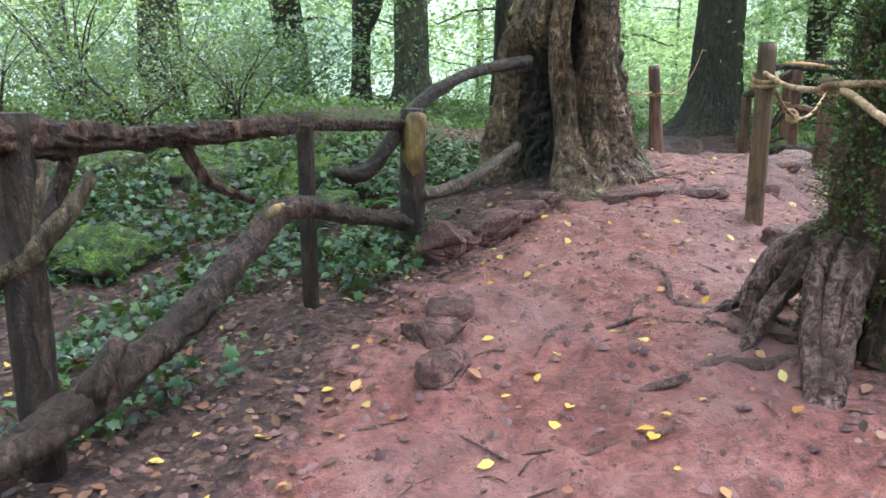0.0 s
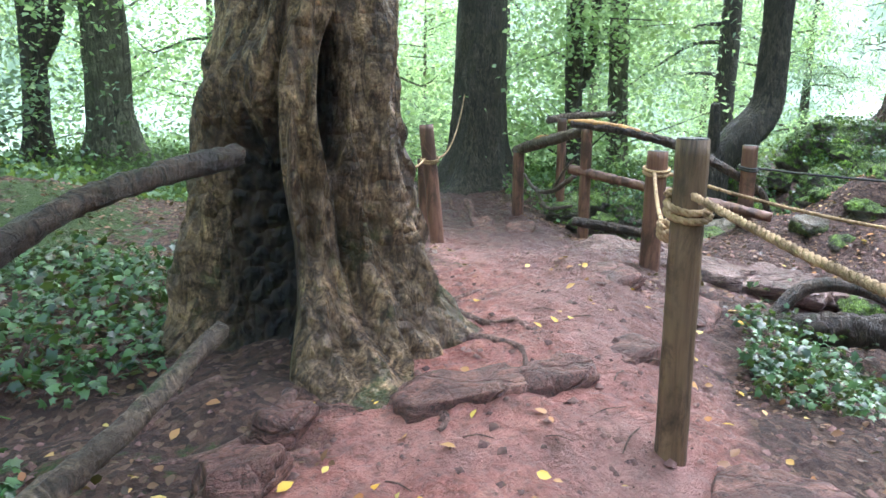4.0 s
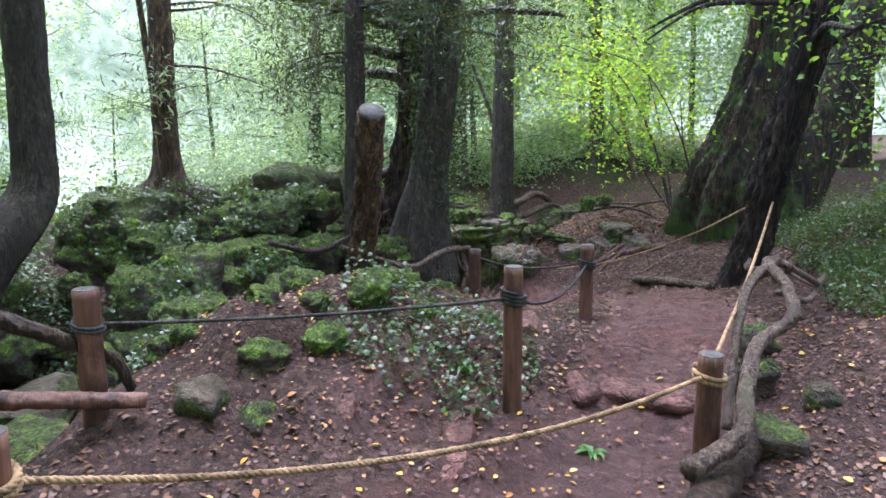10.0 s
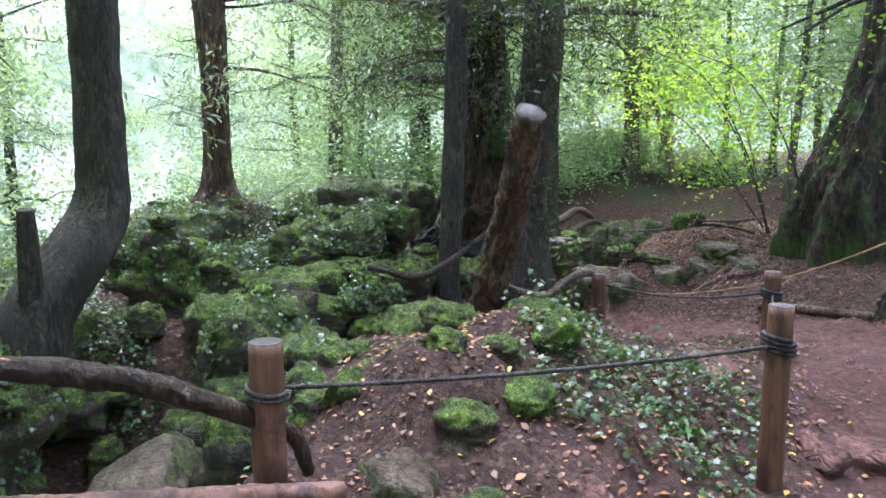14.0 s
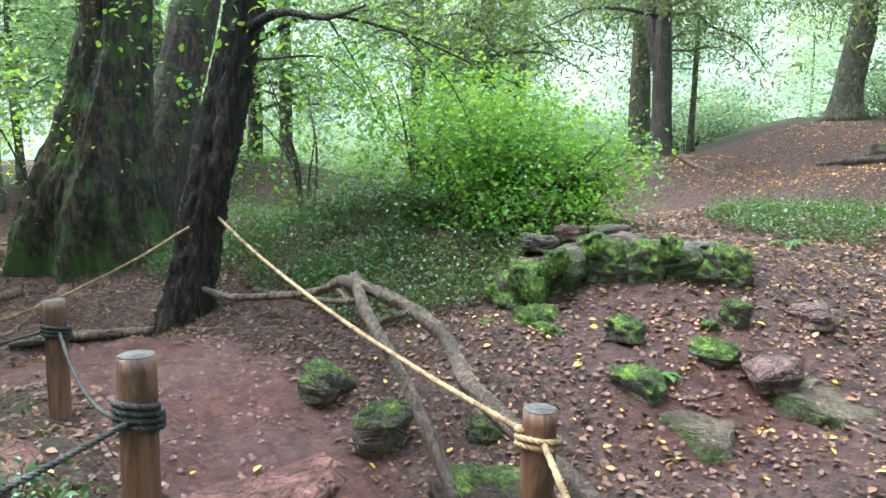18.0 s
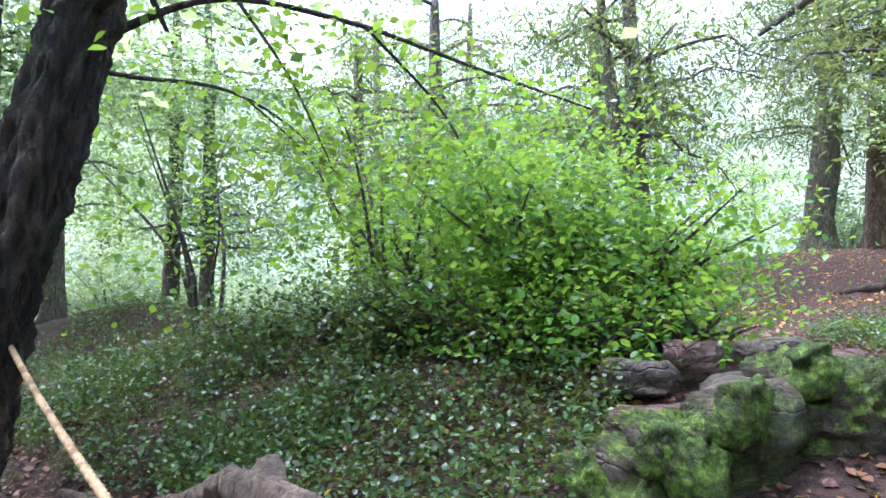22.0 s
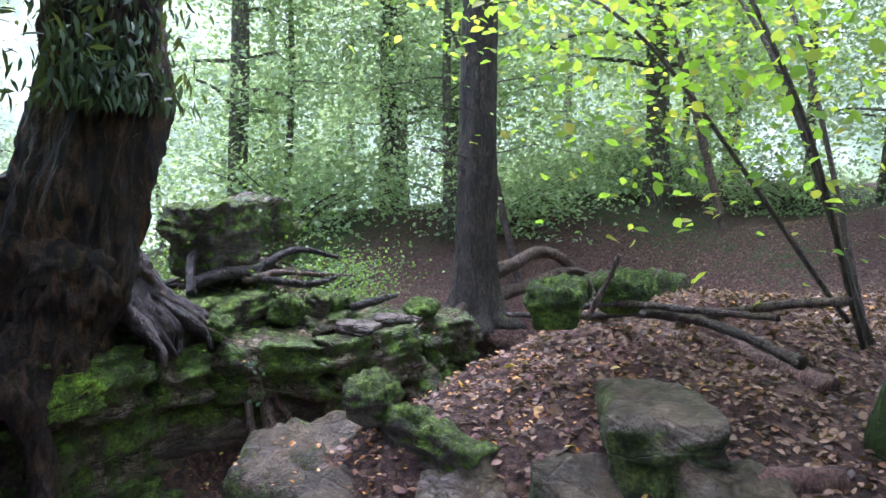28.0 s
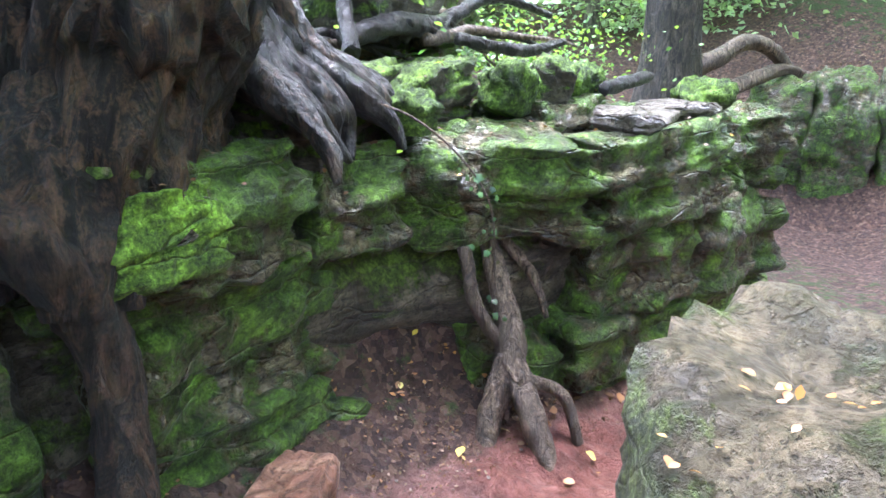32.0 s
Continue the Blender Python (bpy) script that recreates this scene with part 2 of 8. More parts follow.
def bark_material(name, dark, light, moss=0.0, grain=14.0, gloss=0.75, mosscol=(0.05, 0.075, 0.016), flake=1.0, rot_shade=False, foot=None, stain=0.75, knobs=0.0):
    """foot: the height up to which moss creeps over the base."""
    m, n, l, b = material(name)
    vec, obj = stretched(n, l, grain, grain, grain * (0.3 if flake > 0.5 else 0.22))
    ridges = noise_out(n, l, 1.3, 9.0, 0.68, vec, 1.2)
    vor = node(n, l, "ShaderNodeTexVoronoi", {"Scale": 1.5, "Vector": vec})
    vor.feature = "F1"
    grit = noise_out(n, l, 70.0, 4.0, 0.7, obj)
    patches = noise_out(n, l, 3.0, 6.0, 0.65, obj)
    rough_ = math_out(n, l, "ADD", math_out(n, l, "MULTIPLY", ridges, 0.68), math_out(n, l, "MULTIPLY", grit, 0.32))
    base = ramp(n, l, rough_, [(0.40, tuple(c * 0.25 for c in dark)), (0.47, dark), (0.57, light), (0.66, tuple(min(1, c * 1.85) for c in light))])
    base = mix(n, l, ramp(n, l, patches, [(0.42, (0, 0, 0)), (0.62, (0.75, 0.75, 0.75))]), base, tuple(stain * c for c in dark))
    if moss:
        base = mix(n, l, moss_mask(n, l, obj, moss, 0.5, 2.6), base, mix(n, l, grit, tuple(c * 0.4 for c in mosscol), tuple(c * 1.7 for c in mosscol)))
    if foot is not None:
        low = node(n, l, "ShaderNodeSeparateXYZ", {"Vector": obj})
        creep = math_out(n, l, "ADD", math_out(n, l, "MULTIPLY", math_out(n, l, "SUBTRACT", foot, low.outputs[2]), 1.6), math_out(n, l, "MULTIPLY", math_out(n, l, "SUBTRACT", noise_out(n, l, 2.2, 7.0, 0.7, obj), 0.52), 9.0))
        base = mix(n, l, math_out(n, l, "MULTIPLY", creep, 0.9, True), base, mix(n, l, grit, tuple(c * 0.5 for c in mosscol), tuple(c * 2.0 for c in mosscol)))
    # blackens the hollows: rotten wood, with the shade inside put into the colour
    if rot_shade:
        shaded = n.new("ShaderNodeAttribute")
        shaded.attribute_name = "hollow_shade"
        base = mix(n, l, shaded.outputs["Fac"], base, ramp(n, l, ridges, [(0.4, (0.004, 0.003, 0.003)), (0.7, (0.03, 0.022, 0.016))]))
    l.new(base, b.inputs["Base Color"])
    b.inputs["Roughness"].default_value = gloss
    height = math_out(n, l, "ADD", ridges, math_out(n, l, "MULTIPLY", vor.outputs["Distance"], 0.4 * flake))
    height = math_out(n, l, "ADD", height, math_out(n, l, "MULTIPLY", grit, 0.2))
    if knobs:
        lumps = node(n, l, "ShaderNodeTexVoronoi", {"Scale": 17.0, "Vector": node(n, l, "ShaderNodeMix", {0: 0.1, 4: obj, 5: node(n, l, "ShaderNodeTexNoise", {"Scale": 9.0, "Detail": 4.0, "Vector": obj}).outputs["Color"]}, data_type="VECTOR").outputs[1]})
        height = math_out(n, l, "SUBTRACT", height, math_out(n, l, "MULTIPLY", lumps.outputs["Distance"], knobs))
        l.new(mix(n, l, ramp(n, l, lumps.outputs["Distance"], [(0.4, (0, 0, 0)), (0.8, (0.5, 0.5, 0.5))]), base, tuple(0.6 * c for c in dark)), b.inputs["Base Color"])
    bump_to(n, l, b, height, 1.0, 0.08)
    return m


def rock_material(name, dark, light, moss=0.5, gloss=0.55, mosscol=(0.09, 0.14, 0.02), up=0.6, cracked=0.45):
    m, n, l, b = material(name)
    vec, obj = stretched(n, l, 2.6, 2.6, 9.0)
    strata = noise_out(n, l, 1.3, 9.0, 0.7, vec, 0.6)
    fine = noise_out(n, l, 34.0, 7.0, 0.72, obj)
    blot = noise_out(n, l, 4.5, 7.0, 0.7, obj, 0.5)
    cracks = node(n, l, "ShaderNodeTexVoronoi", {"Scale": 5.0, "Vector": obj})
    cracks.feature = "DISTANCE_TO_EDGE"
    crack = ramp(n, l, cracks.outputs["Distance"], [(0.0, (0, 0, 0)), (0.05, (1, 1, 1))])
    base = ramp(n, l, strata, [(0.32, tuple(c * 0.3 for c in dark)), (0.47, dark), (0.62, light), (0.75, tuple(min(1, c * 1.4) for c in light))])
    base = mix(n, l, ramp(n, l, fine, [(0.35, (0.7, 0.7, 0.7)), (0.55, (0, 0, 0))]), base, tuple(c * 0.4 for c in dark))
    base = mix(n, l, ramp(n, l, blot, [(0.55, (0, 0, 0)), (0.66, (0.7, 0.7, 0.7))]), base, tuple(min(1, c * 1.3) for c in light))
    bent = node(n, l, "ShaderNodeMix", {0: 0.16, 4: obj, 5: node(n, l, "ShaderNodeTexNoise", {"Scale": 4.0, "Detail": 5.0, "Vector": obj}).outputs["Color"]}, data_type="VECTOR").outputs[1]
    slits = node(n, l, "ShaderNodeTexVoronoi", {"Scale": 1.0, "Vector": node(n, l, "ShaderNodeMapping", {"Scale": (2.6, 2.6, 8.0), "Vector": bent}).outputs[0]})
    slits.feature = "DISTANCE_TO_EDGE"
    slit = ramp(n, l, slits.outputs["Distance"], [(0.006, (1, 1, 1)), (0.035, (0, 0, 0))])
    pale = ramp(n, l, noise_out(n, l, 26.0, 6.0, 0.75, obj), [(0.62, (0, 0, 0)), (0.7, (0.55, 0.55, 0.55))])
    base = mix(n, l, pale, base, tuple(min(1, c * 1.6) for c in light))
    pits = ramp(n, l, noise_out(n, l, 55.0, 4.0, 0.65, obj), [(0.38, (1, 1, 1)), (0.44, (0, 0, 0))])
    base = mix(n, l, math_out(n, l, "MAXIMUM", math_out(n, l, "MULTIPLY", slit, cracked), math_out(n, l, "MULTIPLY", pits, 0.7)), base, tuple(c * 0.16 for c in dark))
    height = math_out(n, l, "ADD", strata, math_out(n, l, "MULTIPLY", fine, 0.4))
    height = math_out(n, l, "ADD", height, math_out(n, l, "MULTIPLY", crack, 0.15))
    height = math_out(n, l, "SUBTRACT", height, math_out(n, l, "ADD", math_out(n, l, "MULTIPLY", slit, cracked * 0.7), math_out(n, l, "MULTIPLY", pits, 0.2)))
    if moss:
        mk = moss_mask(n, l, obj, moss, up, 3.6)
        fuzz = noise_out(n, l, 44.0, 6.0, 0.8, obj)
        tuft = noise_out(n, l, 9.0, 5.0, 0.7, obj)
        green = ramp(n, l, math_out(n, l, "ADD", math_out(n, l, "MULTIPLY", fuzz, 0.5), math_out(n, l, "MULTIPLY", tuft, 0.5)), [(0.4, tuple(c * 0.12 for c in mosscol)), (0.49, tuple(c * 0.7 for c in mosscol)), (0.54, tuple(c * 1.3 for c in mosscol)), (0.62, tuple(min(1, c * 2.8) for c in mosscol))])
        mk = math_out(n, l, "MULTIPLY", mk, math_out(n, l, "SUBTRACT", 1.0, math_out(n, l, "MULTIPLY", slit, cracked)))
        base = mix(n, l, mk, base, green)
        height = math_out(n, l, "ADD", height, math_out(n, l, "MULTIPLY", math_out(n, l, "MULTIPLY", mk, math_out(n, l, "ADD", fuzz, tuft)), 0.9))
        rough = math_out(n, l, "ADD", math_out(n, l, "MULTIPLY", mk, 0.28), gloss, True)
        l.new(rough, b.inputs["Roughness"])
    else:
        b.inputs["Roughness"].default_value = gloss
    l.new(base, b.inputs["Base Color"])
    bump_to(n, l, b, height, 1.0, 0.055)
    return m


def leaf_material(name, colours, through_light=0.45, gloss=0.4):
    """Leaves whose colour differs from one to the next, and that let light through."""
    m, n, l, b = material(name)
    geo = n.new("ShaderNodeNewGeometry")
    k = len(colours)
    col = ramp(n, l, geo.outputs["Random Per Island"], [(i / max(1, k - 1), c) for i, c in enumerate(colours)])
    l.new(col, b.inputs["Base Color"])
    b.inputs["Roughness"].default_value = gloss
    tr = node(n, l, "ShaderNodeBsdfTranslucent", {"Color": mix(n, l, 0.35, col, (0.5, 0.6, 0.05))})
    sh = node(n, l, "ShaderNodeMixShader", {0: through_light, 1: b.outputs[0], 2: tr.outputs[0]})
    l.new(sh.outputs[0], n["Material Output"].inputs["Surface"])
    return m


def wood_material(name, dark, light, gloss=0.6, grain=14.0):
    m, n, l, b = material(name)
    vec, obj = stretched(n, l, grain, grain, 1.0)
    g = noise_out(n, l, 2.0, 7.0, 0.6, vec, 0.4)
    blot = noise_out(n, l, 5.0, 4.0, 0.6, obj)
    base = mix(n, l, math_out(n, l, "MULTIPLY", blot, 0.6), ramp(n, l, g, [(0.3, dark), (0.7, light)]), tuple(0.6 * c for c in dark))
    damp = noise_out(n, l, 1.6, 6.0, 0.7, node(n, l, "ShaderNodeMapping", {"Scale": (4.0, 4.0, 1.4), "Vector": obj}).outputs[0], 0.6)
    base = mix(n, l, ramp(n, l, damp, [(0.46, (0, 0, 0)), (0.58, (0.8, 0.8, 0.8))]), base, tuple(0.35 * c for c in dark))
    l.new(base, b.inputs["Base Color"])
    b.inputs["Roughness"].default_value = gloss
    bump_to(n, l, b, math_out(n, l, "ADD", g, damp), 0.8, 0.015)
    return m


# earth: red clay on the paths, dark litter and moss beside them
EARTH, n_, l_, b_ = material("forest_earth")
co_ = n_.new("ShaderNodeTexCoord").outputs["Object"]
trod = node(n_, l_, "ShaderNodeAttribute")
trod.attribute_name = "trodden"
# mask for wet clay, and for canopy shade put into the soil colour
damp_shade_ = node(n_, l_, "ShaderNodeAttribute")
damp_shade_.attribute_name = "damp"
mossy = node(n_, l_, "ShaderNodeAttribute")
mossy.attribute_name = "mossy"
big_, mid_, fine_ = noise_out(n_, l_, 0.9, 5.0, 0.6, co_), noise_out(n_, l_, 7.0, 6.0, 0.65, co_), noise_out(n_, l_, 60.0, 5.0, 0.7, co_)
lump_ = node(n_, l_, "ShaderNodeTexVoronoi", {"Scale": 15.0, "Vector": node(n_, l_, "ShaderNodeMix", {0: 0.12, 4: co_, 5: n_.new("ShaderNodeTexNoise").outputs["Color"]}, data_type="VECTOR").outputs[1]})
lump_.feature = "SMOOTH_F1"
grain_ = noise_out(n_, l_, 22.0, 7.0, 0.72, co_, 0.4)
clay = ramp(n_, l_, mid_, [(0.32, (0.23, 0.078, 0.06)), (0.5, (0.53, 0.195, 0.15)), (0.68, (0.7, 0.32, 0.25))])
clay = mix(n_, l_, ramp(n_, l_, grain_, [(0.36, (0.75, 0.75, 0.75)), (0.52, (0, 0, 0))]), clay, (0.15, 0.056, 0.044))
clay = mix(n_, l_, math_out(n_, l_, "MULTIPLY", fine_, 0.4), clay, (0.17, 0.075, 0.06))
clay = mix(n_, l_, ramp(n_, l_, big_, [(0.45, (0, 0, 0)), (0.62, (0.55, 0.55, 0.55))]), clay, (0.42, 0.25, 0.215))
clay = mix(n_, l_, math_out(n_, l_, "MULTIPLY", damp_shade_.outputs["Fac"], ramp(n_, l_, mid_, [(0.35, (0.95, 0.95, 0.95)), (0.7, (0.66, 0.66, 0.66))])), clay, (0.085, 0.038, 0.031))
cells = node(n_, l_, "ShaderNodeTexVoronoi", {"Scale": 34.0, "Vector": co_, "Randomness": 1.0})
tone = node(n_, l_, "ShaderNodeSeparateColor", {0: cells.outputs["Color"]})
duff = ramp(n_, l_, tone.outputs[0], [(0.0, (0.02, 0.01, 0.007)), (0.35, (0.062, 0.03, 0.021)), (0.65, (0.125, 0.064, 0.043)), (0.85, (0.2, 0.105, 0.066)), (1.0, (0.32, 0.195, 0.125))])
duff = mix(n_, l_, math_out(n_, l_, "MULTIPLY", mid_, 0.8), duff, ramp(n_, l_, fine_, [(0.35, (0.04, 0.019, 0.014)), (0.65, (0.135, 0.066, 0.05))]))
edge_ = math_out(n_, l_, "ADD", trod.outputs["Fac"], math_out(n_, l_, "MULTIPLY", math_out(n_, l_, "SUBTRACT", mid_, 0.5), 0.9))
edge_ = math_out(n_, l_, "MULTIPLY", math_out(n_, l_, "SUBTRACT", edge_, 0.35), 3.2, True)
soil = mix(n_, l_, edge_, duff, clay)
mm_ = math_out(n_, l_, "ADD", mossy.outputs["Fac"], math_out(n_, l_, "MULTIPLY", math_out(n_, l_, "SUBTRACT", mid_, 0.72), 2.2))
mm_ = math_out(n_, l_, "MULTIPLY", mm_, 4.0, True)
soil = mix(n_, l_, mm_, soil, ramp(n_, l_, fine_, [(0.3, (0.02, 0.035, 0.008)), (0.7, (0.09, 0.13, 0.025))]))
# shade under the canopy painted over all the soil
soil = mix(n_, l_, math_out(n_, l_, "MULTIPLY", damp_shade_.outputs["Fac"], 0.34), soil, (0.03, 0.017, 0.013))
l_.new(soil, b_.inputs["Base Color"])
wet_ = ramp(n_, l_, math_out(n_, l_, "ADD", math_out(n_, l_, "MULTIPLY", big_, 0.6), math_out(n_, l_, "MULTIPLY", grain_, 0.4)), [(0.4, (0.3, 0.3, 0.3)), (0.6, (0.75, 0.75, 0.75))])
wet_ = mix(n_, l_, edge_, (0.92, 0.92, 0.92), wet_)
l_.new(wet_, b_.inputs["Roughness"])
relief_ = math_out(n_, l_, "ADD", math_out(n_, l_, "ADD", mid_, math_out(n_, l_, "MULTIPLY", fine_, 0.5)), math_out(n_, l_, "ADD", grain_, math_out(n_, l_, "MULTIPLY", lump_.outputs["Distance"], 0.7)))
bump_to(n_, l_, b_, relief_, 1.0, 0.07)

BARK_HOLLOW = bark_material("gnarled_brown_bark", (0.16, 0.094, 0.05), (0.5, 0.32, 0.175), 0.1, 12.0, 0.5, rot_shade=True, foot=0.32, flake=1.0, stain=0.28, mosscol=(0.05, 0.07, 0.016), knobs=0.9)
BARK_IVY = bark_material("warm_brown_shaggy_bark", (0.085, 0.048, 0.026), (0.3, 0.175, 0.1), 0.16, 15.0, 0.6, flake=1.8, stain=0.6)
BARK_DARK = bark_material("dark_wet_bark", (0.042, 0.032, 0.022), (0.125, 0.098, 0.066), 0.15, 16.0, 0.6)
BARK_OAK = bark_material("mossy_green_brown_bark", (0.02, 0.014, 0.008), (0.105, 0.07, 0.033), 0.5, 9.0, 0.8, (0.045, 0.078, 0.011), foot=0.75, flake=1.8)
BARK_YEW = bark_material("flaking_red_brown_bark", (0.08, 0.045, 0.028), (0.3, 0.175, 0.095), 0.16, 12.0, 0.55, flake=2.0)
BARK_RAIL = bark_material("peeling_red_brown_bark", (0.05, 0.024, 0.014), (0.24, 0.125, 0.07), 0.04, 20.0, 0.5, flake=1.8, stain=0.4)
BARK_FAR = bark_material("grey_green_bark", (0.10, 0.09, 0.06), (0.24, 0.22, 0.15), 0.4, 12.0, 0.85)
ROOT_WET = bark_material("smooth_wet_root_bark", (0.014, 0.01, 0.009), (0.055, 0.04, 0.034), 0.04, 9.0, 0.33, flake=0.3)
BRANCH = bark_material("weathered_branch", (0.10, 0.066, 0.044), (0.27, 0.19, 0.13), 0.02, 16.0, 0.55, flake=0.4)
BRANCH_WORN = bark_material("worn_brown_branch", (0.05, 0.03, 0.02), (0.17, 0.108, 0.07), 0.02, 16.0, 0.45, flake=0.4)
BRANCH_MOSS = bark_material("yellow_green_weathered_branch", (0.09, 0.066, 0.03), (0.32, 0.235, 0.115), 0.2, 16.0, 0.6, flake=0.4)
BRANCH_DARK = bark_material("dark_damp_branch", (0.04, 0.024, 0.015), (0.12, 0.074, 0.046), 0.06, 16.0, 0.4, flake=0.4)
POST = wood_material("brown_stained_post", (0.12, 0.055, 0.036), (0.31, 0.152, 0.095), 0.55)
POST_GREEN = wood_material("weathered_green_post", (0.085, 0.05, 0.028), (0.29, 0.178, 0.098), 0.6)
CUT = wood_material("sawn_grey_wood", (0.06, 0.055, 0.047), (0.19, 0.175, 0.15), 0.75, 40.0)
SPLIT = wood_material("fresh_orange_split_wood", (0.4, 0.2, 0.05), (0.65, 0.36, 0.1), 0.6, 20.0)
SPLIT_DULL = wood_material("weathered_yellow_wood", (0.2, 0.12, 0.035), (0.42, 0.29, 0.09), 0.6, 20.0)
ROPE = wood_material("tan_manila_rope", (0.4, 0.25, 0.12), (0.66, 0.46, 0.26), 0.9, 30.0)
ROPE_DARK = wood_material("dark_weathered_rope", (0.04, 0.037, 0.033), (0.12, 0.11, 0.10), 0.8, 30.0)
BARK_BLACK = bark_material("blackened_wet_yew_bark", (0.01, 0.006, 0.004), (0.095, 0.05, 0.027), 0.06, 11.0, 0.55, flake=1.6, stain=0.2)
BARK_OLD_YEW = bark_material("gnarled_brown_yew_bark", (0.014, 0.008, 0.005), (0.135, 0.072, 0.034), 0.06, 9.0, 0.5, flake=1.8, stain=0.25)
BARK_LEAN = bark_material("dark_flaking_bark", (0.014, 0.01, 0.007), (0.08, 0.052, 0.03), 0.14, 12.0, 0.75, flake=2.0, stain=0.5)
ROCK = rock_material("damp_limestone", (0.085, 0.066, 0.042), (0.24, 0.195, 0.13), 0.66, 0.45, (0.1, 0.155, 0.018), 0.7, 0.35)
ROCK_WALL = rock_material("mossy_layered_limestone", (0.11, 0.088, 0.05), (0.33, 0.27, 0.165), 0.7, 0.26, (0.1, 0.17, 0.018), 0.0, 0.45)
ROCK_PALE = rock_material("pale_wet_limestone", (0.13, 0.1, 0.075), (0.33, 0.275, 0.22), 0.22, 0.3, (0.09, 0.13, 0.02), 0.1)
ROCK_TAN = rock_material("tan_wet_limestone", (0.085, 0.062, 0.034), (0.2, 0.15, 0.092), 0.76, 0.34, (0.085, 0.11, 0.022), -0.7, 0.2)
ROCK_SLAB = rock_material("clay_smeared_slab", (0.16, 0.085, 0.07), (0.38, 0.25, 0.21), 0.0, 0.3)
ROCK_RED = rock_material("red_sandstone", (0.15, 0.062, 0.047), (0.36, 0.17, 0.13), 0.0, 0.5)
ROCK_ORANGE = rock_material("orange_brown_sandstone", (0.24, 0.105, 0.06), (0.46, 0.26, 0.165), 0.0, 0.5)
ROCK_MOSS = rock_material("moss_covered_stone", (0.07, 0.053, 0.035), (0.19, 0.155, 0.105), 0.88, 0.55, (0.11, 0.175, 0.02), 1.0, 0.1)
MOSS_GREEN = rock_material("hanging_green_moss", (0.05, 0.075, 0.016), (0.12, 0.18, 0.03), 0.95, 0.6, (0.11, 0.185, 0.02), 0.3, 0.0)
ROCK_BRIGHT = rock_material("bright_green_moss", (0.08, 0.1, 0.02), (0.18, 0.24, 0.04), 0.95, 0.6, (0.22, 0.38, 0.03), 0.4)
IVY_LEAF = leaf_material("ivy_leaves", [(0.008, 0.024, 0.01), (0.02, 0.052, 0.018), (0.045, 0.105, 0.032), (0.095, 0.17, 0.055), (0.05, 0.035, 0.02)], 0.15, 0.36)
BANK_LEAF = leaf_material("bank_ivy_leaves", [(0.012, 0.035, 0.014), (0.026, 0.07, 0.022), (0.05, 0.125, 0.032), (0.09, 0.18, 0.05), (0.05, 0.035, 0.02)], 0.25, 0.3)
ROCK_IVY = leaf_material("shiny_rock_ivy", [(0.02, 0.05, 0.025), (0.05, 0.1, 0.045), (0.1, 0.17, 0.08), (0.17, 0.25, 0.13)], 0.25, 0.22)
DULL_LEAF = leaf_material("dull_green_shrub_leaves", [(0.045, 0.08, 0.05), (0.085, 0.14, 0.085), (0.15, 0.22, 0.13)], 0.4, 0.4)
HOLLY_LEAF = leaf_material("holly_leaves", [(0.04, 0.125, 0.02), (0.085, 0.25, 0.03), (0.17, 0.38, 0.045)], 0.55, 0.25)
BEECH_LEAF = leaf_material("hazel_leaves", [(0.2, 0.48, 0.03), (0.28, 0.58, 0.04), (0.38, 0.64, 0.05), (0.62, 0.58, 0.08)], 0.72, 0.45)
YEW_LEAF = leaf_material("yew_needles", [(0.018, 0.04, 0.02), (0.035, 0.075, 0.03), (0.07, 0.12, 0.05)], 0.2, 0.45)
# mist is put into the next two leaf colours: paler and greyer
HAZED_LEAF = leaf_material("haze_paled_leaves", [(0.18, 0.28, 0.14), (0.29, 0.42, 0.23), (0.42, 0.56, 0.33), (0.55, 0.67, 0.43)], 0.65, 0.6)
HAZED_YEW = leaf_material("haze_paled_yew", [(0.11, 0.17, 0.125), (0.2, 0.29, 0.21), (0.33, 0.43, 0.34)], 0.55, 0.6)
BANK_YEW = leaf_material("bank_yew_foliage", [(0.03, 0.055, 0.032), (0.06, 0.1, 0.055), (0.11, 0.165, 0.095)], 0.4, 0.5)
FAR_HERB = leaf_material("low_green_herbs", [(0.035, 0.075, 0.03), (0.075, 0.14, 0.05), (0.14, 0.23, 0.085)], 0.35, 0.5)
FERN_LEAF = leaf_material("fern_fronds", [(0.035, 0.11, 0.015), (0.07, 0.19, 0.025)], 0.35, 0.4)
YELLOW_LEAF = leaf_material("yellow_fallen_leaves", [(0.55, 0.3, 0.03), (0.68, 0.44, 0.06), (0.62, 0.5, 0.14), (0.42, 0.17, 0.04), (0.3, 0.12, 0.05), (0.6, 0.36, 0.12)], 0.2, 0.5)
ORANGE_LEAF = leaf_material("orange_fallen_leaves", [(0.35, 0.12, 0.03), (0.55, 0.22, 0.04), (0.62, 0.3, 0.06), (0.3, 0.13, 0.06)], 0.15, 0.45)
BROWN_LEAF = leaf_material("brown_leaf_litter", [(0.035, 0.016, 0.01), (0.085, 0.038, 0.02), (0.16, 0.075, 0.036), (0.2, 0.085, 0.035), (0.12, 0.066, 0.036)], 0.1, 0.5)
SPRIG_LEAF = leaf_material("small_sprig_leaves", [(0.02, 0.045, 0.012), (0.05, 0.1, 0.022), (0.1, 0.19, 0.035), (0.16, 0.1, 0.04)], 0.3, 0.35)
